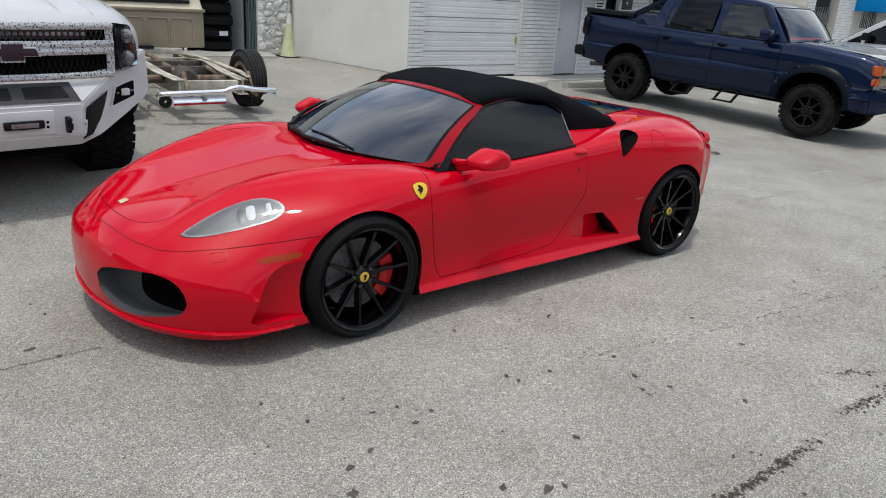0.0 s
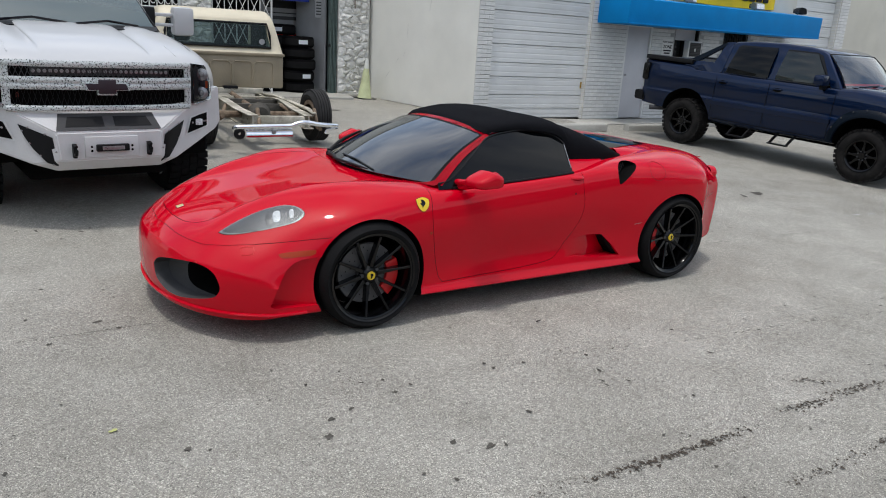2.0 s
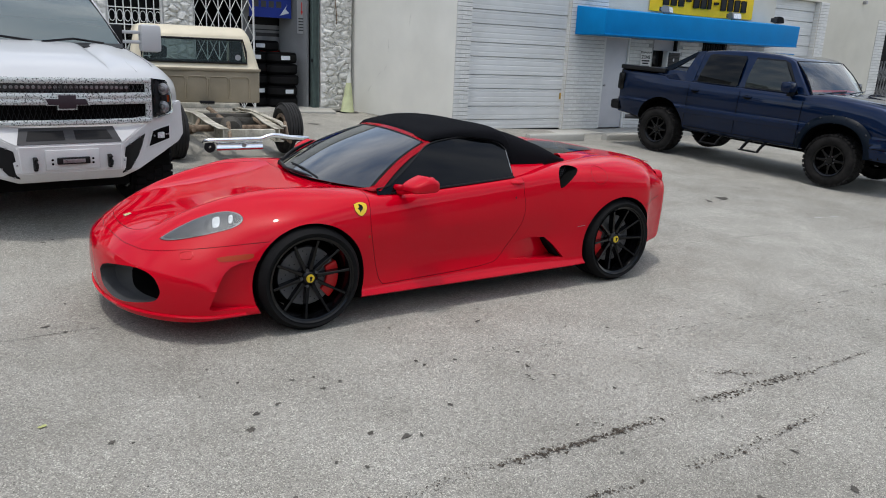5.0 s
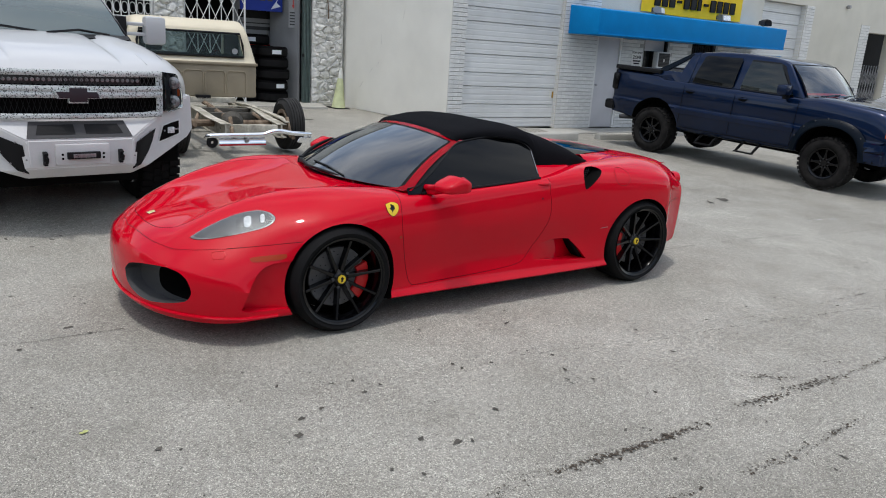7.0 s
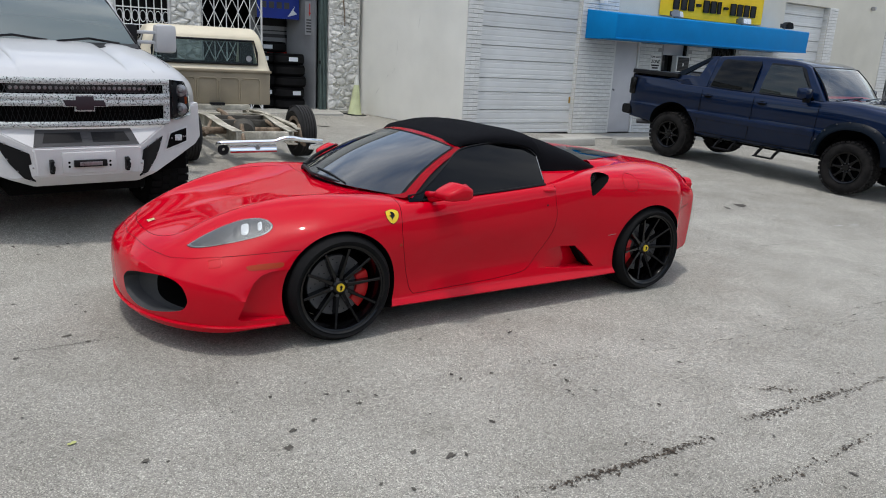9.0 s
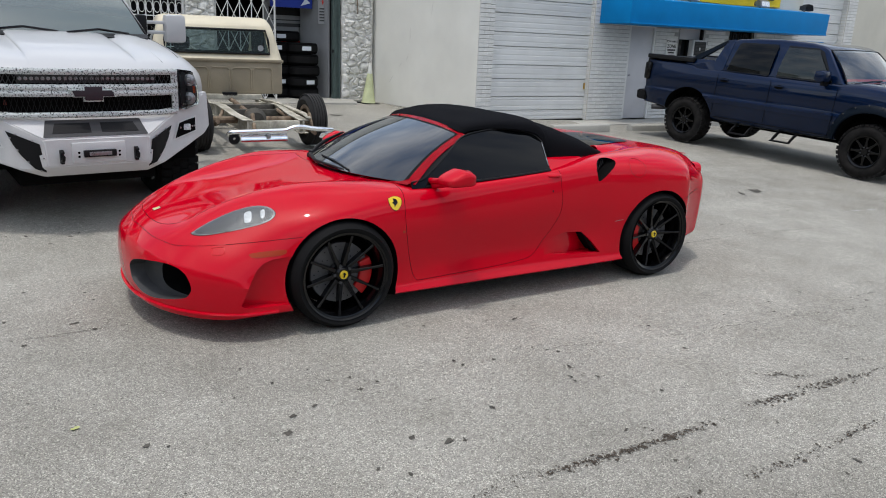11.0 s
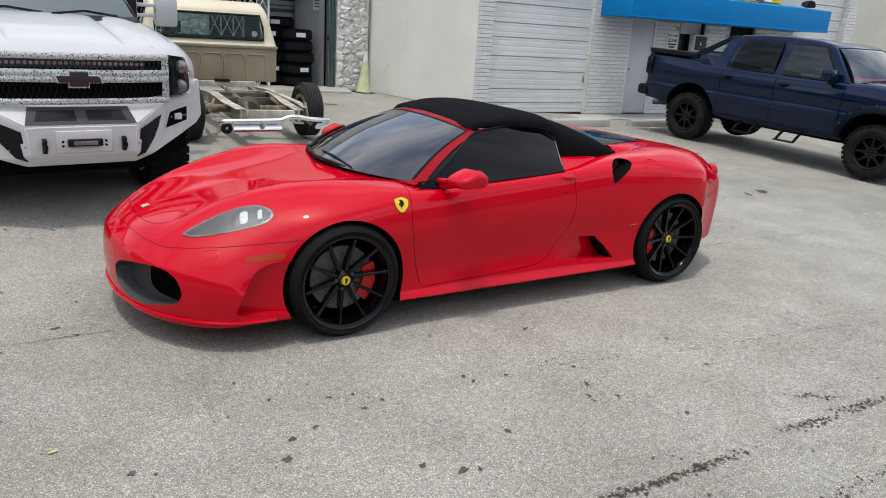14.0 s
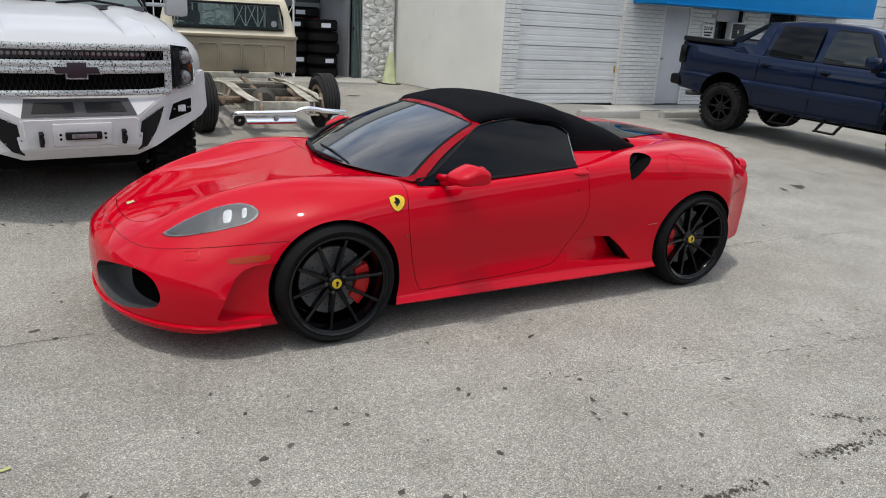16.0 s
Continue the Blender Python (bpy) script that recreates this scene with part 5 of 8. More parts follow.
def sports_car():
    car = thing("sports_car", "glossy red sports car with raised black canvas top, black wheels", "car", Matrix.Identity(4))
    top_y = [(-3, 0), (3, 0)]
    lines = [
        (top_y, [(-2.38, .50), (-2.30, .565), (-2.15, .622), (-1.95, .672), (-1.65, .725), (-1.3, .775), (-1.0, .822), (-.6, .80), (-.2, .78), (.3, .78), (.8, .86), (1.0, .925), (1.3, .952), (1.65, .94), (1.95, .888), (2.10, .805)]),
        ([(-2.38, .38), (-1.6, .40), (-1.0, .45), (.3, .5), (2.1, .42)],
         [(-2.38, .485), (-2.30, .555), (-2.15, .63), (-1.95, .698), (-1.65, .752), (-1.3, .79), (-1.0, .82), (-.6, .81), (-.2, .78), (.3, .78), (.8, .87), (1.0, .925), (1.3, .958), (1.65, .945), (1.95, .89), (2.10, .805)]),
        ([(-2.38, .56), (-1.95, .53), (-1.65, .56), (-1.3, .66), (-.95, .735), (-.3, .74), (.3, .74), (.7, .72), (1.3, .72), (1.65, .69), (2.1, .6)],
         [(-2.38, .46), (-2.30, .54), (-2.15, .635), (-1.95, .725), (-1.65, .805), (-1.3, .848), (-.95, .830), (-.6, .797), (-.2, .811), (.3, .854), (.7, .932), (1.0, .952), (1.3, .955), (1.65, .925), (1.95, .872), (2.10, .79)]),
        ([(-2.38, .845), (-1.95, .85), (-1.65, .87), (-1.3, .90), (-.95, .885), (-.6, .865), (-.2, .865), (.3, .875), (.7, .895), (1.0, .912), (1.3, .925), (1.65, .905), (1.95, .84), (2.1, .77)],
         [(-2.38, .42), (-2.30, .475), (-2.15, .535), (-1.95, .60), (-1.65, .672), (-1.3, .73), (-.95, .765), (-.6, .785), (-.2, .81), (.3, .845), (.7, .875), (1.0, .875), (1.3, .855), (1.65, .82), (1.95, .78), (2.1, .73)]),
        ([(-2.38, .925), (-1.95, .935), (-1.65, .943), (-1.3, .95), (-.95, .93), (-.6, .91), (-.2, .905), (.3, .91), (.7, .925), (1.0, .95), (1.3, .962), (1.65, .945), (1.95, .87), (2.1, .80)],
         [(-2.38, .33), (-1.95, .45), (-1.65, .50), (-1.3, .57), (-.95, .59), (-.3, .60), (.3, .62), (1.0, .66), (1.3, .66), (1.65, .62), (2.1, .60)]),
        ([(-2.38, .925), (-1.95, .935), (-1.65, .945), (-1.3, .945), (-.95, .912), (-.6, .888), (-.2, .876), (.3, .880), (.7, .912), (1.0, .942), (1.3, .95), (1.65, .935), (1.95, .865), (2.1, .79)],
         [(-2.38, .27), (-1.65, .34), (-1.3, .36), (-.6, .37), (.3, .38), (1.0, .42), (1.65, .42), (2.1, .44)]),
        ([(-2.38, .92), (-1.95, .93), (-1.65, .94), (-1.3, .94), (-.95, .915), (-.3, .906), (.3, .910), (1.0, .932), (1.3, .935), (1.65, .91), (1.95, .84), (2.1, .77)],
         [(-2.38, .205), (-1.65, .22), (-.95, .225), (.3, .232), (1.0, .24), (1.65, .28), (2.1, .31)]),
        ([(-2.38, .89), (-1.95, .905), (-1.65, .925), (-1.3, .92), (-.95, .920), (-.3, .918), (.3, .920), (1.0, .922), (1.65, .88), (2.1, .74)],
         [(-2.38, .145), (-1.65, .155), (-.95, .165), (.3, .165), (1.0, .17), (1.65, .20), (2.1, .24)]),
        ([(-2.38, .60), (2.1, .55)], [(-2.38, .135), (-.9, .13), (1.0, .14), (2.1, .22)]),
        (top_y, [(-2.38, .135), (-.9, .13), (1.0, .14), (2.1, .22)]),
    ]
    xs = [-2.38, -2.34, -2.30, -2.25, -2.2, -2.12, -2.04] + [-1.95 + 0.075 * i for i in range(52)] + [2.0, 2.05, 2.1]
    bm = loft(lines, xs, lambda y: 0.74 * (1 - max(0.0, 1 - (y / 0.955) ** 2.2) ** 0.4545), lambda y: 0.34 * (y / 0.93) ** 2.8, (0.33, 0.55),
              ([(0.04, 0.030), (0.35, 0.028), (0.65, 0.022), (0.88, 0.012), (0.97, 0.004)], [(0.985, 0.008), (0.94, 0.024), (0.82, 0.046), (0.55, 0.062), (0.05, 0.068)]), per=6)
    body = link("body", bm, RED, car, smooth=38)
    # wheel arches, nose intakes, brake vents, side scoops, shoulder intakes
    cuts = []
    tree0 = tree_of(body)
    for s in (-1, 1):
        # arch liners are cut near-black, the well's shade set in their colour
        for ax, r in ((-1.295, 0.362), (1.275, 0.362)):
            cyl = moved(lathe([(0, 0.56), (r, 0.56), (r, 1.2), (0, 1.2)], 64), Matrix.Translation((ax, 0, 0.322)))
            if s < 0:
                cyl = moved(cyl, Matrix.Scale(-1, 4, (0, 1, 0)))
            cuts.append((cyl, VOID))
        ring = [Vector((0, y, z)) for y, z in ((.235, .340), (.30, .388), (.444, .420), (.615, .434), (.715, .408), (.758, .345), (.754, .288), (.705, .246), (.511, .206), (.36, .213), (.252, .265))]
        ring = catmull(ring + ring[:1], 4)[:-1]
        wedge = bmesh.new()
        near = [wedge.verts.new((-2.7, s * q.y, q.z)) for q in ring]
        deep = [wedge.verts.new((-2.315 + .42 * (q.y - .22), s * q.y, q.z)) for q in ring]
        wedge.faces.new(near)
        wedge.faces.new(deep[::-1])
        for i in range(len(ring)):
            wedge.faces.new((near[i], deep[i], deep[(i + 1) % len(ring)], near[(i + 1) % len(ring)]))
        cuts.append((wedge, INTAKE))
        cuts.append((prism([(s * y, z) for y, z in oval(.575, .322, .172, .090, 28, 3.0)], -2.5, -1.95, "x"), VOID))
        vent = [(-1.60, .486), (-1.675, .482), (-1.735, .476), (-1.785, .458), (-1.825, .425), (-1.853, .38), (-1.880, .33), (-1.902, .275), (-1.922, .225), (-1.90, .212), (-1.78, .204), (-1.60, .200)]
        wedge = bmesh.new()
        near = [wedge.verts.new((x, s * 1.05, z)) for x, z in vent]
        deep = [wedge.verts.new((x + .01, s * (abs(drop(tree0, (x, s * 1.4, z), (0, -s, 0), 0).y) - (.082 - .27 * max(0, x + 1.87)) * min(1.0, .25 + max(0, .50 - z) / .10)), z)) for x, z in vent]
        wedge.faces.new(near)
        wedge.faces.new(deep[::-1])
        for i in range(len(vent)):
            k = (i + 1) % len(vent)
            wedge.faces.new((near[i], deep[i], deep[k], near[k]))
        cuts.append((wedge, RED))
        scoop = [(0.16, .29), (0.30, .40), (0.42, .425), (0.555, .418), (0.65, .34), (0.735, .25), (0.45, .262)]
        wedge = bmesh.new()
        near = [wedge.verts.new((x, s * 1.05, z)) for x, z in scoop]
        deep = [wedge.verts.new((x, s * (0.912 - 0.13 * max(0, (x - 0.16) / 0.57)), z)) for x, z in scoop]
        wedge.faces.new(near)
        wedge.faces.new(deep[::-1])
        for i in range(7):
            wedge.faces.new((near[i], deep[i], deep[(i + 1) % 7], near[(i + 1) % 7]))
        cuts.append((wedge, RED))
        ear = [(0.648, .86), (0.67, .90), (0.73, .925), (0.81, .93), (0.85, .912), (0.825, .885), (0.765, .843), (0.705, .80), (0.66, .785)]
        cuts.append((prism([(q.x, q.z) for q in catmull([Vector((x, 0, z)) for x, z in ear + ear[:1]], 4)[:-1]], s * 0.75, s * 1.1), VOID))
    carve(body, cuts)
    tree = tree_of(body)
    gap = PANELGAP
    # panel gaps, drawn on both flanks
    for s in (-1, 1):
        w = (0, -s, 0)

        def fl(pts):
            return [(x, s * 1.4, z) for x, z in pts]
        door = split_panel("door", body, [(-.86, .97), (-.875, .84), (-.885, .79), (-.893, .70), (-.888, .58), (-.865, .45), (-.838, .33), (-.822, .27), (-.80, .240), (-.765, .232), (-.5, .24), (-.2, .25), (.062, .271), (.15, .305), (.215, .375), (.275, .45), (.33, .55), (.350, .66), (.335, .78), (.34, .88), (.34, .97)],
                    min(s * .70, s * 1.2), max(s * .70, s * 1.2), "y", .0032, PANELGAP, car)
        part("bumper_seam", strip_on(tree, fl([(-1.55, .592), (-1.661, .581), (-1.809, .565), (-1.952, .55)]), w, 0.0035), gap, car)
        part("rear_bumper_seam", strip_on(tree, fl([(1.50, .595), (1.60, .615), (1.82, .635)]), w, 0.004), gap, car)
        part("side_marker", patch_on(tree, fl([(-1.845, .497), (-1.833, .512), (-1.67, .526), (-1.645, .517), (-1.672, .497), (-1.817, .487)]), w, 0.002, 3, 3), MARKER, car, "amber side marker lens")
        part("side_repeater", patch_on(tree, fl(oval(-.905, .565, .010, .010, 10)), w, 0.003, 2, 1), MARKER, car)
        part("fuel_flap" if s < 0 else "flank_flap", strip_on(tree, fl(oval(1.03, .858, .074, .062, 24) + [(1.104, .858)]), w, 0.004, per=2), SEAM, car)
        # fender shield
        sh = [(-1.0, .782), (-.955, .795), (-.912, .780), (-.914, .742), (-.932, .712), (-.958, .694), (-.984, .712), (-1.0, .745)]
        sh = [(x, .740 + (z - .746) * .82) for x, z in sh]
        part("shield_rim", patch_on(tree, fl(sh), w, 0.003, 4, 2), PANELGAP, car)
        mid = (-.956, .746)
        part("shield_badge", patch_on(tree, fl([(mid[0] + (x - mid[0]) * .94, mid[1] + (z - mid[1]) * .94) for x, z in sh]), w, 0.0045, 4, 2), YELLOW, car, "yellow enamel shield badge")
        part("shield_mark", patch_on(tree, fl([(-.966, .720), (-.956, .732), (-.942, .744), (-.948, .762), (-.970, .766), (-.966, .752), (-.980, .745), (-.968, .736)]), w, 0.006, 2, 2), BLACKGLOSS, car)
        # door handle
        part("door_handle", patch_on(tree, fl(oval(.285, .838, .058, .017, 14)), w, 0.002, 4, 2, dome=0.018), RED, door)
        part("lock", patch_on(tree, fl(oval(.262, .735, .007, .009, 8)), w, 0.003, 2, 1), BLACKPLASTIC, door)
        part("script_badge", patch_on(tree, fl([(.84, .475), (.91, .482), (.92, .487), (.85, .480)]), w, 0.002, 2, 1), STEEL, car)
        # headlight
        plan = [(-2.103, .580), (-2.04, .582), (-1.958, .590), (-1.856, .606), (-1.776, .630), (-1.714, .664), (-1.672, .710), (-1.656, .758), (-1.684, .779), (-1.745, .771), (-1.836, .742), (-1.937, .702), (-2.03, .655), (-2.083, .612)]
        ol = [(x, s * y, 1.3) for x, y in plan]
        down = (0, 0, -1)
        part("headlight_surround", patch_on(tree, ol, down, 0.0015, 4, 3), BLACKPLASTIC, car)
        c = Vector((-1.83, s * .675, 1.3))

        def drawn_in(f):
            return [tuple(c + (Vector(p) - c) * f) for p in ol]
        lamp = part("headlight", patch_on(tree, drawn_in(.985), down, 0.003, 5, 3), SILVERIN, car, "clear long headlight")
        part("lamp_bowl", patch_on(tree, drawn_in(.925), down, 0.0045, 5, 3), HEADIN, lamp)
        part("headlight_cover", patch_on(tree, drawn_in(.985), down, 0.010, 6, 3, dome=0.006), LENS, lamp)
        for px, py, rx, ry in ((-1.800, .692, .022, .034), (-1.722, .722, .013, .026)):
            part("projector", patch_on(tree, [(px + x, s * (py + y), 1.3) for x, y in oval(0, 0, rx, ry, 16, 3.0, -.3 * s)], down, 0.0055, 3, 1, dome=.004), LAMPFACE, lamp)
        part("projector_bezel", patch_on(tree, [(-1.845 + x, s * (.682 + y), 1.3) for x, y in oval(0, 0, .020, .040, 16, 2.5, -.3 * s)], down, 0.0052, 3, 1, dome=.002), SMOKE, lamp)
        # washer cap and parking sensor
        part("washer_cap", strip_on(tree, fl([(-2.032, .498), (-1.975, .504), (-1.964, .537), (-2.019, .531), (-2.028, .52), (-2.032, .498)]), w, 0.004, per=2), CALIPER, car)
        part("parking_sensor", patch_on(tree, [(-2.8, s * (.62 + dx), .43 + dz) for dx, dz in oval(0, 0, .013, .013, 10)], (1, 0, 0), 0.002, 2, 1), CALIPER, car)
        # near-black bores and backing sheet stand in for the shaded depth of the vents
        part("scoop_bore", prism([(.56, .412), (.60, .40), (.67, .33), (.735, .256), (.695, .258), (.625, .33)], s * .80, s * .893), VOID, car)
        mesh = []
        for i in range(9):
            mesh.append(tube([(.655 + .018 * i, s * (.835 - .005 * i), .79 + .012 * i), (.655 + .018 * i, s * .775, .90 + .002 * i)], 0.0022, 4))
            mesh.append(tube([(.652, s * (.835 - .007 * i), .79 + .013 * i), (.70 + .012 * i, s * (.835 - .007 * i), .79 + .013 * i)], 0.0022, 4))
        part("intake_mesh", join(*mesh), DARKGREY, car)
        back = bmesh.new()
        back.faces.new([back.verts.new((q.x, s * (.832 - .52 * (q.z - .785)), q.z)) for q in catmull([Vector((x, 0, z)) for x, z in ear + ear[:1]], 4)[:-1]])
        bmesh.ops.solidify(back, geom=back.faces[:], thickness=.004)
        part("intake_backing", back, VOID, car)
        # tail lamp
        part("tail_lamp", moved(lathe([(0, 0.035), (0.035, 0.032), (0.055, 0.015), (0.060, -0.02), (0.06, -0.06)], 28, "x"), Matrix.Translation((1.90, s * .70, .775))), RED, car, "round red tail lamp")
    lip = []
    for i in range(41):
        a = radians(-88 + 176 * i / 40)
        p = drop(tree, (-1.55 - 1.4 * math.cos(a), 1.5 * math.sin(a), .172), (math.cos(a), -math.sin(a), 0), 0.004)
        if p.x < -1.66:
            lip.append(p)
    part("front_lip", tube(lip, .011, 8), RED, car)
    # seams across the nose and round the lid
    nose = []
    for i in range(25):
        y = -0.763 + 1.526 * i / 24
        nose.append((spline([(0, -2.322), (.35, -2.281), (.547, -2.208), (.68, -2.086), (.763, -1.952)], abs(y)), y, 1.2))
    part("nose_seam", strip_on(tree, nose, (0, 0, -1), 0.003, per=2), gap, car)
    lid = [(-1.06, .60), (-1.3, .57), (-1.6, .535), (-1.927, .483), (-2.082, .444), (-2.165, .384), (-2.22, .275), (-2.245, .109), (-2.246, 0)]
    split_panel("front_lid", body, lid + [(x, -y) for x, y in lid[-2::-1]], .50, 1.3, "z", .0032, PANELGAP, car)
    part("nose_badge", patch_on(tree, [(-2.200, -.026, 1), (-2.200, .026, 1), (-2.160, .026, 1), (-2.160, -.026, 1)], (0, 0, -1), 0.004, 3, 1), PALEBADGE, car, "small yellow nose badge")
    part("nose_badge_rim", strip_on(tree, [(-2.200, -.026, 1), (-2.200, .026, 1), (-2.160, .026, 1), (-2.160, -.026, 1), (-2.200, -.026, 1)], (0, 0, -1), 0.004, lift=0.005, per=1), CHROME, car)
    for s in (-1, 1):
        rods = []
        for i in range(7):
            rods.append(tube([(-2.03, s * (.53 + .035 * i), .235), (-2.03, s * (.53 + .035 * i), .415)], 0.003, 4))
        for i in range(5):
            rods.append(tube([(-2.03, s * .52, .25 + .036 * i), (-2.03, s * .75, .25 + .036 * i)], 0.003, 4))
        part("intake_grille", join(*rods), BLACKPLASTIC, car)
    # windscreen
    def base(u):
        return Vector((-1.085 + .285 * u * u, .785 * u, .832 - .006 * u * u))

    def head(u):
        return Vector((-.335 + .055 * u ** 4, .552 * u, 1.150 - .035 * u ** 2 - .022 * u ** 6))

    def screen(u, v, lift=0.0, su=1.0):
        q = (2 * u - 1) * su
        p = base(q).lerp(head(q), v)
        bow = .028 * math.sin(math.pi * v)
        return p + Vector((-.55, 0, .83)) * (bow + lift)
    part("windscreen", grid(lambda u, v: screen(u, .02 + .95 * v, 0.0, .965), 28, 14, 0.004), GLASS, car, "dark tinted windscreen")
    n = 26
    rim = [(-1, v) for v in [0.0 + i / n for i in range(n)]] + [(-1 + 2 * i / n, 1) for i in range(n)] + [(1, 1 - i / n) for i in range(n + 1)]

    def frame_bm(out, inn, lift, thick):
        bm = bmesh.new()
        rows = []
        for u, v in rim:
            a = screen((u * out[0] + 1) / 2, min(v, 1) * out[1] if v < 1 else out[1], lift)
            b = screen((u * inn[0] + 1) / 2, v * inn[1], lift)
            rows.append((bm.verts.new(a), bm.verts.new(b)))
        for p, q in zip(rows, rows[1:]):
            bm.faces.new((p[0], p[1], q[1], q[0]))
        bmesh.ops.solidify(bm, geom=bm.faces[:], thickness=thick)
        return bm
    part("screen_frame", frame_bm((1.045, 1.024), (.972, .972), 0.006, 0.03), RED, car, "red windscreen frame")
    part("screen_seal", frame_bm((.97, .972), (.945, .952), 0.005, 0.006), BLACKPLASTIC, car)
    for s in (-1, 1):
        def at_rim(q, v):
            return screen((s * q + 1) / 2, v, .007)
        corner = bm_fan(at_rim(1.0, -.02), [at_rim(.74 + .245 * (1 - (1 - k / 10) ** 2.4), .17 * (k / 10) ** 2.4 - .01 * (1 - k / 10)) for k in range(11)])
        part("screen_corner", corner, RED, car)
    # cowl, wipers
    part("cowl", grid(lambda u, v: base(2 * u - 1) * .985 + Vector((-.050 * (1 - v) * (1 - (2 * u - 1) ** 2) ** 1.6 * (.35 + .65 * u) + .03, 0, -.014 + .016 * v - .03 * (2 * u - 1) ** 2)), 24, 3, 0.006), BLACKPLASTIC, car)
    def on_screen(y, v, lift):
        return screen(.5 + y / (1.57 - .46 * v), v, lift)
    for y0, y1, y2, v2, ya, va in ((.47, .10, -.30, .02, .16, .10), (.58, .62, .57, .40, .64, .10)):
        p0, p1, p2 = on_screen(y0, .0, .004), on_screen(y1, v2 * .5, .026), on_screen(y2, v2, .020)
        wp = part("wiper", tube([p0, p0.lerp(p1, .55) + Vector((0, 0, .010)), p1, p1.lerp(p2, .6), p2], [.016, .014, .011, .008, .005], 8), BLACKPLASTIC, car)
        part("wiper_pivot", moved(lathe([(0, .02), (.018, .018), (.022, 0), (.024, -.02)], 14, "z"), Matrix.Translation(p0)), BLACKPLASTIC, wp)
        q0, q1 = on_screen(ya, va, .012), on_screen(y2 - (.03 if v2 < .1 else -.02), v2 + .02, .012)
        part("wiper_blade", tube([q0, q0.lerp(q1, .5) + Vector((-.004, 0, .010)), q1], [.005, .011, .005], 8), BLACKGLOSS, wp)
    # canvas top
    mid_z = [(-.33, 1.155), (-.15, 1.195), (.05, 1.218), (.22, 1.212), (.42, 1.17), (.62, 1.105), (.80, 1.035), (.97, .965)]
    edge_y = [(-.33, .535), (-.1, .560), (.15, .590), (.27, .605), (.335, .640), (.385, .690), (.6, .705), (.8, .68), (.97, .60)]
    edge_z = [(-.33, 1.105), (-.15, 1.128), (.0, 1.135), (.15, 1.124), (.26, 1.104), (.31, 1.084), (.345, 1.03), (.362, .945), (.40, .928), (.7, .928), (.97, .930)]

    def roof(u, v):
        x = -.318 + 1.288 * u
        q = 2 * v - 1
        a = abs(q)
        y, zc, ze = spline(edge_y, x), spline(mid_z, x), spline(edge_z, x)
        k = (1 - a ** 2.6) ** .62
        front = .048 * a ** 4 * max(0, 1 - u * 4)
        wrinkle = .003 * math.sin(q * 7 + u * 11) + .002 * math.sin(u * 40)
        xr = x - .16 * (1 - a ** 2) * max(0, (u - .75) / .25) ** 2
        return Vector((xr + front, y * math.sin(a * math.pi / 2) ** .9 * math.copysign(1, q), ze + (zc - ze) * k + wrinkle * (1 - a) - .020 * max(0.0, 1 - u * 32)))
    part("canvas_top", grid(roof, 72, 48, 0.008), FABRIC, car, "taut black canvas folding top")
    part("top_rear_wall", grid(lambda u, v: Vector((.80 + .16 * abs(2 * u - 1) ** 2 - .02 * v, .58 * (2 * u - 1), .86 + (spline(mid_z, .82) - .88) * v * (1 - abs(2 * u - 1) ** 3))), 16, 4, .004), FABRIC, car)
    # side windows
    for s in (-1, 1):
        belt = [(-.80, .806), (-.5, .815), (-.2, .830), (.1, .851), (.40, .877)]
        upper = [(-.80, .842), (-.73, .850), (-.62, .905), (-.45, 1.005), (-.30, 1.088), (-.22, 1.106), (-.15, 1.115), (.0, 1.128), (.15, 1.117), (.25, 1.099), (.30, 1.080), (.325, 1.058), (.342, 1.025)]

        def pane(u, v, out=0.0):
            x = -.80 + (1.10 + .042 * v) * u
            zl, zu = spline(belt, x), spline(upper, x)
            z = zl + (zu - zl) * v
            k = max(-.15, min(1.0, (z - .84) / .28))
            y = .80 - .245 * k - .03 * k * (1 - k) * -1.5 + .03 * u * (1 - k)
            return Vector((x, s * (y + out), z))
        part("side_window", grid(pane, 40, 12, 0.004), TINT, car, "dark tinted side glass")
        def filler(u, v):
            a = screen((s * 1.03 + 1) / 2, .07 + .91 * v, -.006)
            x = max(-.79, a.x + .03)
            k = max(0.0, min(1.0, (spline(upper, x) - .84) / .28))
            b = Vector((x, s * (.802 - .245 * k + .045 * k * (1 - k)), spline(upper, x) - .004))
            return a.lerp(b, u)
        part("pillar_seal", grid(filler, 3, 20, .006), BLACKPLASTIC, car)
        edge = [pane(0.004 + .992 * i / 40, 1, .004) for i in range(41)]
        part("window_seal", tube(edge, .006, 6), BLACKPLASTIC, car)
        part("window_trim", tube([pane(.992, .12 + .8 * k / 8, .004) for k in range(9)], .0035, 6), SILVERIN, car, "thin pale trim on the rear edge of the side window")
        part("belt_seal", tube([Vector((x, s * (.815 + .02 * (x + .8)), z + .004)) for x, z in [(-.70, .806)] + belt[1:-1] + [(.28, .866)]], .010, 6), BLACKPLASTIC, car)
        part("quarter_panel", grid(lambda u, v: Vector((.295 + .345 * u, s * (.80 - .11 * v + .02 * u), .86 + .02 * u + (.075 - .022 * u) * v)), 10, 4, .004), RED, car)
        # mirror
        mr = part("mirror", moved(bm_mirror(), Matrix.Translation((-.565, s * .985, .880)) @ Matrix.Diagonal((1, s, 1, 1))), RED, car, "red forked-arm door mirror")
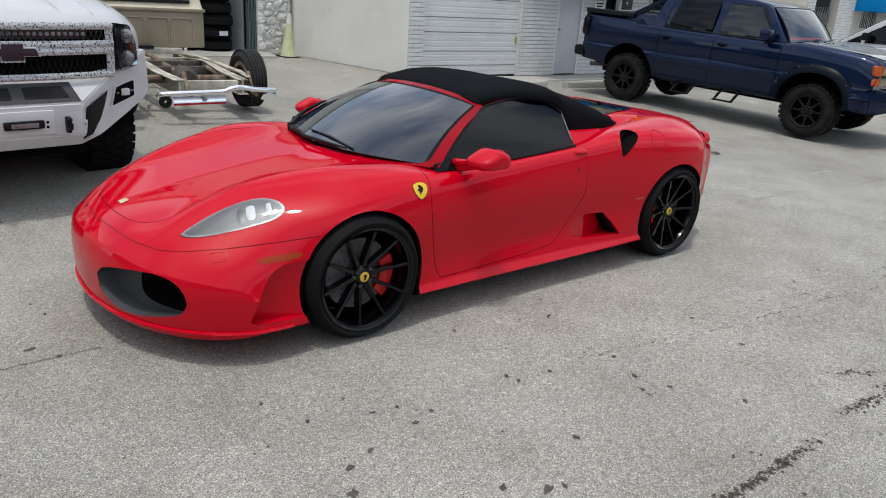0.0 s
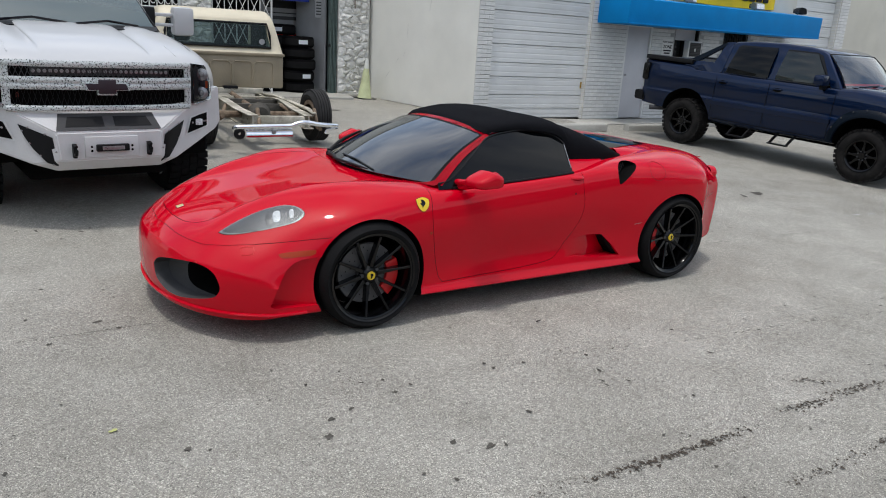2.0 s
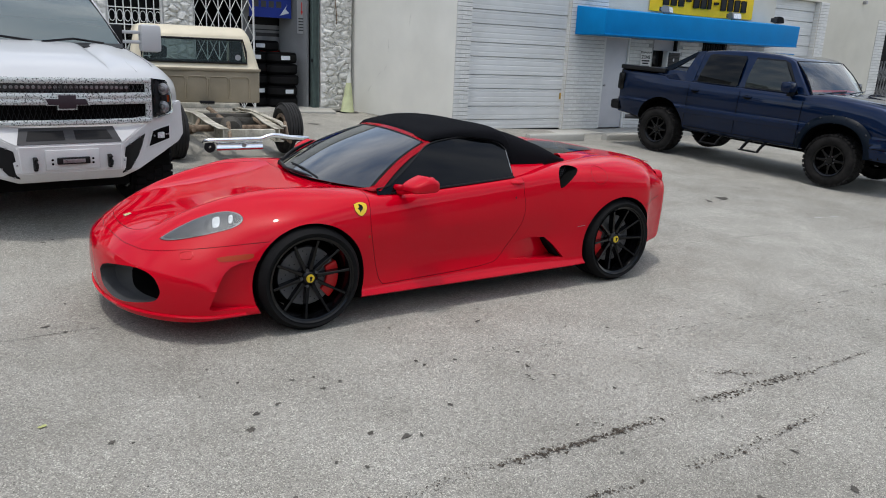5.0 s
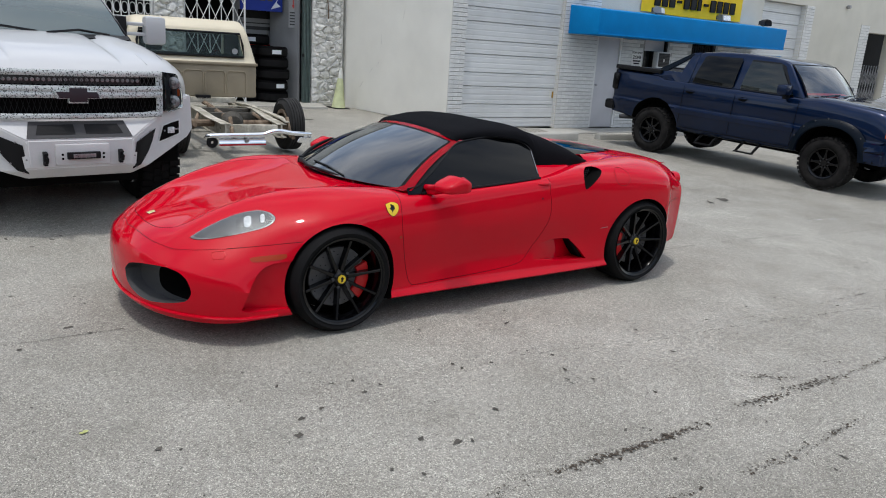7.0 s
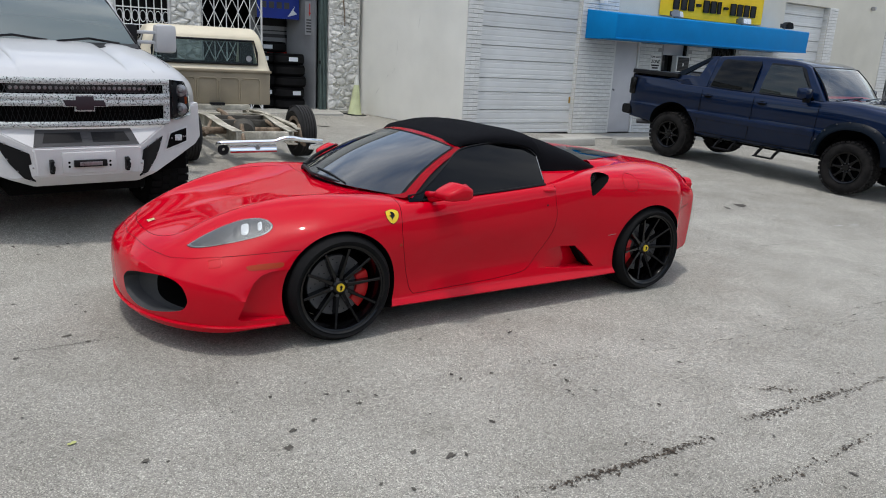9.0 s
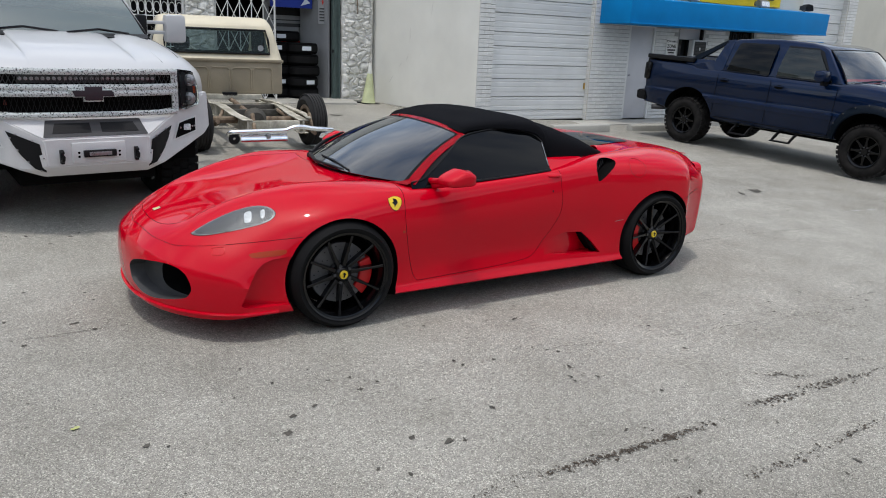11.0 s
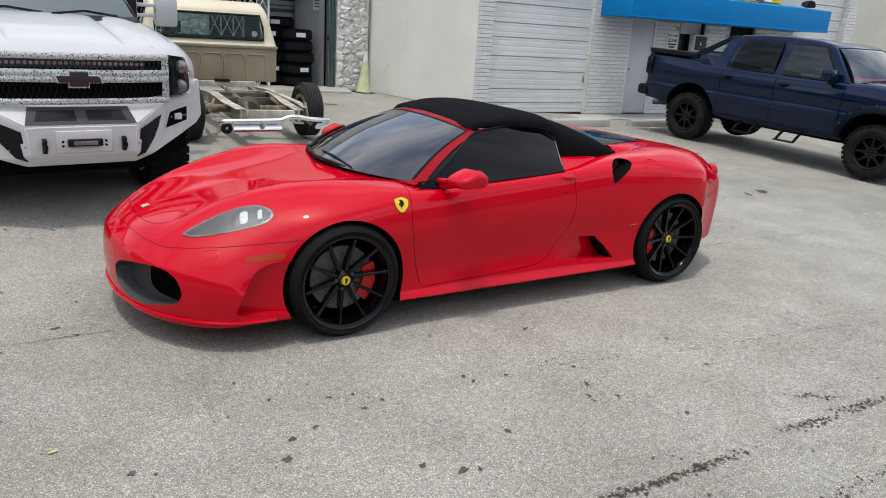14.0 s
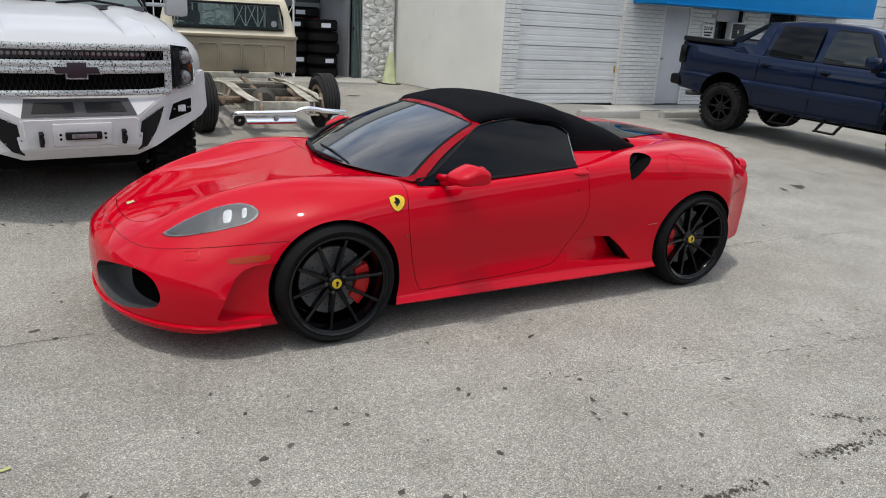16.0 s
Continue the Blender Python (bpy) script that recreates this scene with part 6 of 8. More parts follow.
        part("mirror_arm", tube([(-.655, s * .800, .845), (-.655, s * .89, .860), (-.63, s * .94, .876), (-.58, s * .97, .888)], [.021, .019, .021, .027], 10), RED, mr)
        part("mirror_arm", tube([(-.645, s * .815, .818), (-.645, s * .89, .832), (-.61, s * .94, .850), (-.56, s * .97, .866)], [.021, .019, .021, .027], 10), RED, mr)
        part("mirror_glass", moved(lathe([(0, .0), (.055, .0)], 24, "x"), Matrix.Translation((-.494, s * .985, .895)) @ Matrix.Diagonal((1, 1.25, .72, 1))), CHROME, mr)
    # engine cover glass and rear deck
    gl = [(1.00, -.34, 1.3), (1.00, .34, 1.3), (1.25, .36, 1.3), (1.55, .26, 1.3), (1.60, 0, 1.3), (1.55, -.26, 1.3), (1.25, -.36, 1.3)]
    part("engine_cover_glass", patch_on(tree, gl, (0, 0, -1), 0.006, 6, 3), TINT, car, "dark glass engine cover")
    part("engine_cover_seam", strip_on(tree, [(.92, -.45, 1.3), (1.3, -.50, 1.3), (1.7, -.52, 1.3), (1.92, -.5, 1.3), (1.97, 0, 1.3), (1.92, .5, 1.3), (1.7, .52, 1.3), (1.3, .5, 1.3), (.92, .45, 1.3)], (0, 0, -1), 0.006), gap, car)
    for s in (-1, 1):
        part("deck_buttress", grid(lambda u, v: Vector((.92 + .98 * u, s * (.46 + .16 * v - .03 * u), .932 + .045 * math.sin(math.pi * min(1, v * 1.05)) * (1 - u) ** .8 - .05 * u * u)), 14, 6, .003), RED, car)
    part("rear_grille", box(1.99, 2.0, -.6, .6, .60, .70), BLACKPLASTIC, car)
    part("rear_diffuser", box(1.72, 2.08, -.6, .6, .19, .30, .02), BLACKPLASTIC, car)
    for s in (-1, 1):
        part("exhaust", moved(lathe([(.045, 0), (.045, .12), (.038, .12), (.038, 0)], 20, "x"), Matrix.Translation((2.02, s * .5, .30))), CHROME, car)
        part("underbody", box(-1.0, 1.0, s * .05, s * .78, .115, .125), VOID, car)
    # wheels
    for ax, wy, wd, phase, grip in ((-1.295, .832, .235, .764, 12), (1.285, .812, .285, 0.0, 172)):
        for s in (-1, 1):
            road_wheel(car, (ax, s * wy, .331), .331, .267, wd, s, "sport", phase=phase, grip=grip)
    part("front_axle", tube([(-1.295, -.75, .32), (-1.295, .75, .32)], .03, 8), VOID, car)
    part("rear_axle", tube([(1.285, -.75, .32), (1.285, .75, .32)], .03, 8), VOID, car)
    return car


def bm_fan(tip, arc):
    """A thin fan of faces from one corner point to an arc."""
    bm = bmesh.new()
    c = bm.verts.new(tip)
    vs = [bm.verts.new(p) for p in arc]
    for a, b in zip(vs, vs[1:]):
        bm.faces.new((c, a, b))
    bmesh.ops.solidify(bm, geom=bm.faces[:], thickness=.004)
    return bm


def bm_mirror():
    """The mirror's shell: a drop with a blunt back, outer end to +y."""
    bm = bmesh.new()
    bmesh.ops.create_uvsphere(bm, u_segments=32, v_segments=20, radius=1)
    for v in bm.verts:
        x, y, z = v.co
        k = (abs(x) ** 4 + abs(y) ** 4 + abs(z) ** 4) ** (-1 / 4)
        x, y, z = x * k, y * k, z * k
        q = x * .088 if x > 0 else x * .110
        up = 1 - .55 * max(0, -x) - .30 * max(0, x - .15) - .12 * max(0, y)
        down = 1 - .25 * max(0, -x)
        v.co = Vector((q + .018 * y, y * .080, z * (.064 * up if z > 0 else .042 * down) - .012 * max(0, -x)))
    return bm


sports_car()


# ---- trucks: nose to local -x, left flank to -y ----
def plate(pts, thick=0.01, lift=0.0, bevel=0.0):
    """A flat polygon of 3D points with thickness, raised along its normal."""
    ps = [Vector(p) for p in pts]
    n = Vector()
    for i, p in enumerate(ps):
        q = ps[(i + 1) % len(ps)]
        n += p.cross(q)
    n.normalize()
    bm = bmesh.new()
    a = [bm.verts.new(p + n * lift) for p in ps]
    b = [bm.verts.new(p + n * (lift - thick)) for p in ps]
    bm.faces.new(a)
    bm.faces.new(b[::-1])
    for i in range(len(ps)):
        j = (i + 1) % len(ps)
        bm.faces.new((a[i], b[i], b[j], a[j]))
    if bevel:
        bmesh.ops.bevel(bm, geom=bm.edges[:], offset=bevel, segments=2, affect="EDGES")
    return bm


def truck_shell(lines, xs, nose_bow, nose_len, per=4):
    """A closed body mirrored in y out of lines (y keys, z keys); the front bows back with y over nose_len."""
    bm = bmesh.new()
    rows = []
    x0 = xs[0]
    for x in xs:
        half = catmull([Vector((0, spline(a, x), spline(b, x))) for a, b in lines], per)
        half[0].y = half[-1].y = 0
        f = max(0.0, 1 - (x - x0) / nose_len)
        rows.append([(x + nose_bow * max(0, p.y) ** 2.2 * f, max(0.0, p.y), p.z) for p in half])
    for s in (-1, 1):
        g = [[bm.verts.new((x, s * y, z)) for x, y, z in r] for r in rows]
        for i in range(len(g) - 1):
            for j in range(len(g[0]) - 1):
                q = (g[i][j], g[i + 1][j], g[i + 1][j + 1], g[i][j + 1])
                bm.faces.new(q if s < 0 else q[::-1])
    bmesh.ops.remove_doubles(bm, verts=bm.verts[:], dist=1e-4)
    bmesh.ops.holes_fill(bm, edges=[e for e in bm.edges if e.is_boundary], sides=0)
    bmesh.ops.recalc_face_normals(bm, faces=bm.faces[:])
    return bm


def cabin(profile, zb, zt, yb, yt, bevel=0.03):
    """A side profile of (x, z) pushed out to both flanks, narrower towards the roof."""
    def y(z):
        return yb + (yt - yb) * max(0, min(1.3, (z - zb) / (zt - zb)))
    bm = bmesh.new()
    a = [bm.verts.new((x, -y(z), z)) for x, z in profile]
    b = [bm.verts.new((x, y(z), z)) for x, z in profile]
    bm.faces.new(a)
    bm.faces.new(b[::-1])
    for i in range(len(profile)):
        j = (i + 1) % len(profile)
        bm.faces.new((a[i], b[i], b[j], a[j]))
    bmesh.ops.recalc_face_normals(bm, faces=bm.faces[:])
    if bevel:
        bmesh.ops.bevel(bm, geom=bm.edges[:], offset=bevel, segments=3, affect="EDGES", profile=0.5)
    return bm, y


def white_truck():
    t = thing("pickup_truck", "lifted white pickup truck with speckled grille and steel bumper", "pickup truck", pose(-2.30, 1.83, 0.03, 0, -1.5, 97))
    lines = [
        ([(0, 0), (6, 0)], [(.16, 1.33), (.24, 1.385), (.5, 1.465), (1.0, 1.54), (1.45, 1.58), (1.8, 1.5), (5.9, 1.5)]),
        ([(0, .36), (6, .42)], [(.16, 1.33), (.24, 1.385), (.5, 1.462), (1.0, 1.535), (1.45, 1.575), (1.8, 1.5), (5.9, 1.5)]),
        ([(0, .43), (6, .46)], [(.16, 1.33), (.24, 1.382), (.5, 1.435), (1.0, 1.505), (1.45, 1.55), (1.8, 1.5), (5.9, 1.5)]),
        ([(0, .60), (6, .64)], [(.16, 1.325), (.24, 1.38), (.5, 1.45), (1.0, 1.53), (1.45, 1.575), (1.8, 1.5), (5.9, 1.5)]),
        ([(.16, .78), (.5, .88), (1.0, .90), (6, .90)], [(.16, 1.31), (.24, 1.36), (.5, 1.42), (1.0, 1.48), (1.45, 1.52), (1.8, 1.48), (5.9, 1.48)]),
        ([(.16, .93), (.42, 1.05), (6, 1.05)], [(.16, 1.22), (.5, 1.28), (1.0, 1.33), (1.45, 1.36), (5.9, 1.36)]),
        ([(.16, .82), (.42, 1.07), (6, 1.08)], [(.16, 1.02), (.6, 1.03), (5.9, 1.05)]),
        ([(.16, .70), (.6, 1.04), (6, 1.06)], [(.16, .86), (.6, .80), (5.9, .80)]),
        ([(.16, .66), (.6, .93), (6, .95)], [(.16, .80), (.6, .70), (5.9, .70)]),
        ([(0, 0), (6, 0)], [(.16, .80), (.6, .70), (5.9, .70)]),
    ]
    xs = [.16, .19, .24, .32, .42] + [.55 + .15 * i for i in range(36)]
    body = link("body", truck_shell(lines, xs, .16, 1.0), WHITE, t, smooth=38)
    cuts = []
    for s in (-1, 1):
        for ax in (1.08, 4.75):
            cuts.append((moved(lathe([(0, .62), (.53, .62), (.53, 1.3), (0, 1.3)], 48), Matrix.Translation((ax, 0, .50)) @ Matrix.Diagonal((1, s, 1, 1))), VOID))
    carve(body, cuts)
    # cab
    prof = [(1.38, 1.48), (2.12, 2.06), (2.4, 2.12), (3.9, 2.12), (4.15, 2.02), (4.25, 1.48)]
    bm, yf = cabin(prof, 1.45, 2.12, .93, .74, .04)
    part("cab", bm, WHITE, t)

    def screen(u, v):
        q = 2 * u - 1
        return (1.395 + .68 * v - .03 * math.sin(math.pi * v) - .02 * (1 - q * q), q * (.84 - .16 * v), 1.53 + .515 * v + .025 * math.sin(math.pi * v) + .01 * (1 - q * q))
    part("windscreen", grid(screen, 20, 14, .004), CLEARISH, t, "reflecting windscreen")
    part("dash", box(1.5, 1.9, -.8, .8, 1.40, 1.53, .03), INTERIOR, t)
    part("cowl_panel", plate([(1.22, -.80, 1.515), (1.22, .80, 1.515), (1.43, .86, 1.545), (1.43, -.86, 1.545)][::-1], .01, .03), BLACKPLASTIC, t)
    for y0, y1 in ((.55, -.05), (-.1, -.68)):
        part("wiper", tube([(1.30, y0, 1.575), (1.36, (y0 + y1) / 2, 1.61), (1.42, y1, 1.575)], .012, 6), BLACKGLOSS, t)
    for s in (-1, 1):
        for xa, xb in ((2.05, 2.95), (3.05, 3.95)):
            pts = [(xa - (.35 if xa < 2.5 else 0), 1.53), (xb, 1.53), (xb, 2.02), (xa + .1, 2.02)]
            part("side_window", plate([(x, s * (yf(z) + .004), z) for x, z in (pts if s > 0 else pts[::-1])], .008), TINT, t)
        part("a_pillar_seal", tube([(1.40, s * .87, 1.53), (2.08, s * .70, 2.05)], .012, 6), BLACKPLASTIC, t)
    skin = tree_of(body)
    # hood crease lines
    for s in (-1, 1):
        part("hood_crease", tube([(1.40, s * .60, 1.560), (1.0, s * .62, 1.515), (.5, s * .63, 1.440), (.3, s * .64, 1.385)], [.016, .010, .007, .004], 6), WHITE, t)
        part("hood_seam", strip_on(skin, [(1.35, s * .87, 3), (.9, s * .862, 3), (.5, s * .845, 3)], (0, 0, -1), .005, .002), VOID, t)
    # grille: speckled surround, bars, mesh and emblem
    def bow(y):
        return .12 + .16 * abs(y) ** 2.2
    def bar(name, y0, y1, z0, z1, d, material, n=14, fwd=0.0):
        return part(name, grid(lambda u, v: Vector((bow(y0 + (y1 - y0) * u) - fwd - d * math.sin(math.pi * v) * .3, y0 + (y1 - y0) * u, z0 + (z1 - z0) * v)), n, 3, .014), material, t)
    E = 1.15
    bar("grille_surround", -.71, .71, E + .150, E + .184, .03, CAMO, 20, .03)
    bar("grille_bar", -.71, .71, E + .026, E + .060, .03, CAMO, 20, .03)
    bar("grille_bar", -.71, .71, E - .022, E + .012, .03, CAMO, 20, .03)
    bar("grille_surround", -.70, .70, E - .188, E - .160, .03, CAMO, 20, .03)
    for s in (-1, 1):
        bar("grille_surround", s * .665, s * .72, E - .178, E + .178, .03, CAMO, 4, .025)
    part("grille_backing", grid(lambda u, v: Vector((bow(-.75 + 1.5 * u) + .04, -.75 + 1.5 * u, E - .18 + .36 * v)), 16, 2, .01), VOID, t)
    for z0, z1 in ((E - .160, E - .022), (E + .060, E + .150)):
        mesh = []
        for i in range(34):
            y = -.65 + 1.3 * i / 33
            mesh.append(tube([(bow(y) + .02, y - .02, z0), (bow(y) + .02, y + .02, z1)], .003, 4))
            mesh.append(tube([(bow(y) + .022, y + .02, z0), (bow(y) + .022, y - .02, z1)], .003, 4))
        part("grille_mesh", join(*mesh), BLACKPLASTIC if z0 < E else DARKGREY, t, smooth=None)
    lb = part("light_bar", box(bow(0) + .026, bow(0) + .037, -.52, .52, E + .074, E + .140, .004), LAMPDARK, t, "slim light bar behind the upper grille")
    for i in range(26):
        part("led", moved(lathe([(0, 0), (.013, .002), (.016, .012)], 10, "x"), Matrix.Translation((bow(0) + .019, -.5 + .04 * i, E + .108))), SILVERIN, lb)
    em = [(-.160, -.024), (-.066, -.024), (-.066, -.054), (.066, -.054), (.066, -.024), (.140, -.024), (.160, .024), (.066, .024), (.066, .054), (-.066, .054), (-.066, .024), (-.140, .024)]
    part("emblem_rim", prism([(y * 1.1, E + z * 1.22) for y, z in em], bow(0) - .085, bow(0) - .045, "x"), CAMO, t)
    part("emblem", prism([(y, E + z) for y, z in em], bow(0) - .096, bow(0) - .086, "x", .003), mat("plum_black", (.030, .022, .028), .5), t, "dark cross-shaped emblem plate")
    part("grille_lamp", box(bow(.6) + .03, bow(.6) + .045, .56, .62, 1.05, 1.09), mat("dull_red_lens", (.12, .015, .01), .5), t)
    # headlights
    for s in (-1, 1):
        q = [(.205, .735, 1.335), (.30, .88, 1.315), (.355, .94, 1.20), (.33, .945, 1.02), (.23, .77, .985), (.19, .735, 1.00)]
        ps = [(x, s * y, z) for x, y, z in q]
        hl = part("headlight", hull([(x - .03, y, z) for x, y, z in ps] + [(x + .06, y * .98, z) for x, y, z in ps], .012), LAMPDARK, t, "smoked black headlight")
        for zz, yy, rr in ((1.24, .83, .052), (1.08, .825, .055)):
            part("lamp_bowl", moved(lathe([(0, .0), (rr * .55, -.012), (rr, 0), (rr, .02)], 22, "x"), Matrix.Translation((.205, s * yy, zz)) @ Matrix.Rotation(radians(-s * -28), 4, "Z")), SILVERIN, hl)
            part("projector", moved(lathe([(0, -.024), (rr * .3, -.020), (rr * .48, -.008), (rr * .5, .0)], 18, "x"), Matrix.Translation((.203, s * yy, zz)) @ Matrix.Rotation(radians(-s * -28), 4, "Z")), SMOKE, hl)
        part("headlight_lens", hull([(x - .055, y * 1.004, z) for x, y, z in ps] + [(x - .03, y * 1.003, z) for x, y, z in ps], .01), LENS, hl)
        part("amber_insert", box(.268, .285, s * .895 - .015, s * .895 + .015, 1.12, 1.18), ORANGE, hl)
        part("fender_edge", tube([(.50 + .62 * k / 10 - .05, s * (1.012 + .012 * math.sin(k * .3)), .86 + .22 * math.sin(math.pi * k / 10 * .5) ** .7) for k in range(11)], .02, 6), WHITE, t)
    # steel bumper
    def sym(p, s):
        return (p[0], s * p[1], p[2])
    front = [(0.0, .40, .80), (0.0, .385, .58), (.07, .40, .49), (.10, .56, .545)]
    top = [(.13, .36, .945), (.20, .62, .96), (.29, .86, 1.06), (.41, 1.065, 1.115), (.45, 1.095, .80)]
    low = [(.40, 1.03, .735), (.30, .84, .655)]
    pts = [sym(p, s) for p in front + top + low for s in (-1, 1)]
    pts += [(p[0] + .14, p[1] * .985, p[2]) for p in pts]
    bp = part("bumper", hull(pts, .008), BUMPERWHITE, t, "angular white steel off-road bumper", 25)
    btree = tree_of(bp)

    def lay(pts, lift=.006, rings=3):
        return patch_on(btree, [(-1.0, y, z) for y, z in pts], (1, 0, 0), lift, rings, 1)
    part("mesh_insert", lay([(-.36, .93), (0, .93), (.36, .93), (.40, .81), (0, .81), (-.40, .81)]), DARKGREY, bp, "dark grey perforated panel")
    for s in (-1, 1):
        part("mesh_window", lay([(s * .04, .905), (s * .30, .905), (s * .33, .835), (s * .04, .835)], .009), BLACKPLASTIC, bp)
        tri = [(s * .425, .765), (s * .525, .81), (s * .635, .86), (s * .595, .755), (s * .55, .67), (s * .47, .57), (s * .395, .54)]
        pl = part("side_plate", lay(tri, .010), BLACKPLASTIC, bp, "black riveted side plate")
        for k in range(len(tri)):
            (ya, za), (yb, zb) = tri[k], tri[(k + 1) % len(tri)]
            q = drop(btree, (-1.0, (ya + yb) / 2 * .99, (za + zb) / 2), (1, 0, 0), .012)
            part("rivet", moved(lathe([(0, -.004), (.006, -.002), (.008, .004)], 8, "x"), Matrix.Translation(q)), STEEL, pl)
        pod = [(s * .722, .868), (s * .81, .886), (s * .905, .900), (s * .905, .782), (s * .80, .762), (s * .672, .738)]
        part("pod_frame", lay([(y + (y - s * .80) * .15, z + (z - .82) * .22) for y, z in pod], .006), DOORGREY, bp)
        pd = part("fog_pod", lay(pod, .010), VOID, bp, "black square fog lamp pod")
        q = drop(btree, (-1.0, s * .80, .825), (1, 0, 0), .012)
        part("pod_lamp", box(q.x - .02, q.x + .02, q.y - .032, q.y + .032, q.z - .026, q.z + .026, .006), LAMPFACE, pd)
        for dy in (-.07, .065, .09):
            q = drop(btree, (-1.0, s * (.80 + dy), .825), (1, 0, 0), .014)
            part("pod_bolt", moved(lathe([(0, -.006), (.008, -.004), (.009, .01)], 8, "x"), Matrix.Translation(q)), STEEL, pd)
        part("shackle", join(box(-.05, .0, s * .285 - .014, s * .285 + .014, .605, .715, .006), tube([(-.045, s * .285, .63), (-.075, s * .285, .64), (-.085, s * .285, .67), (-.075, s * .285, .70), (-.045, s * .285, .71)], .014, 8)), BLACKPLASTIC, bp)
    part("winch_plate", box(-.012, .02, -.205, .205, .600, .765, .006), BUMPERWHITE, bp)
    part("lamp_bar", box(-.05, -.012, -.125, .125, .650, .705, .008), BLACKPLASTIC, bp)
    part("lamp_bar_lens", box(-.055, -.0505, -.085, .085, .662, .693, .002), SILVERIN, bp)
    for s in (-1, 1):
        for z in (.652, .685):
            part("bolt_hole", moved(lathe([(0, -.001), (.010, 0)], 10, "x"), Matrix.Translation((-.0135, s * .155, z))), VOID, bp)
    part("skid", hull([(.08, -.4, .52), (.08, .4, .52), (.5, -.45, .50), (.5, .45, .5), (.1, -.4, .57), (.1, .4, .57), (.5, .4, .58), (.5, -.4, .58)]), VOID, t)
    # tow mirrors
    for s in (-1, 1):
        mr = part("tow_mirror", box(1.78, 1.92, s * 1.27 - .11, s * 1.27 + .11, 1.485, 1.775, .045), WHITE, t, "tall white towing mirror")
        part("mirror_arm", box(1.82, 1.87, min(s * .9, s * 1.17), max(s * .9, s * 1.17), 1.57, 1.605, .012), WHITE, mr)
        part("mirror_arm", box(1.82, 1.87, min(s * .9, s * 1.17), max(s * .9, s * 1.17), 1.67, 1.705, .012), WHITE, mr)
        part("mirror_base", box(1.80, 1.94, s * .93 - .05, s * .93 + .05, 1.50, 1.76, .03), BLACKPLASTIC, mr)
        part("mirror_glass", box(1.922, 1.926, s * 1.27 - .09, s * 1.27 + .09, 1.515, 1.745), CHROME, mr)
    for ax in (1.08, 4.75):
        for s in (-1, 1):
            road_wheel(t, (ax, s * .87, .445), .445, .26, .33, s, "mud")
        part("axle", tube([(ax, -.8, .445), (ax, .8, .445)], .07, 8), VOID, t)
    # solid black boxes, wider than a frame, added to keep daylight off the ground
    part("chassis", box(.45, 5.6, -.95, .95, .50, .72), VOID, t)
    part("engine_guard", box(.35, 1.5, -.55, .55, .36, .52, .03), VOID, t)
    part("bed_tailgate", box(5.82, 5.9, -.9, .9, .8, 1.5, .02), WHITE, t)
    return t


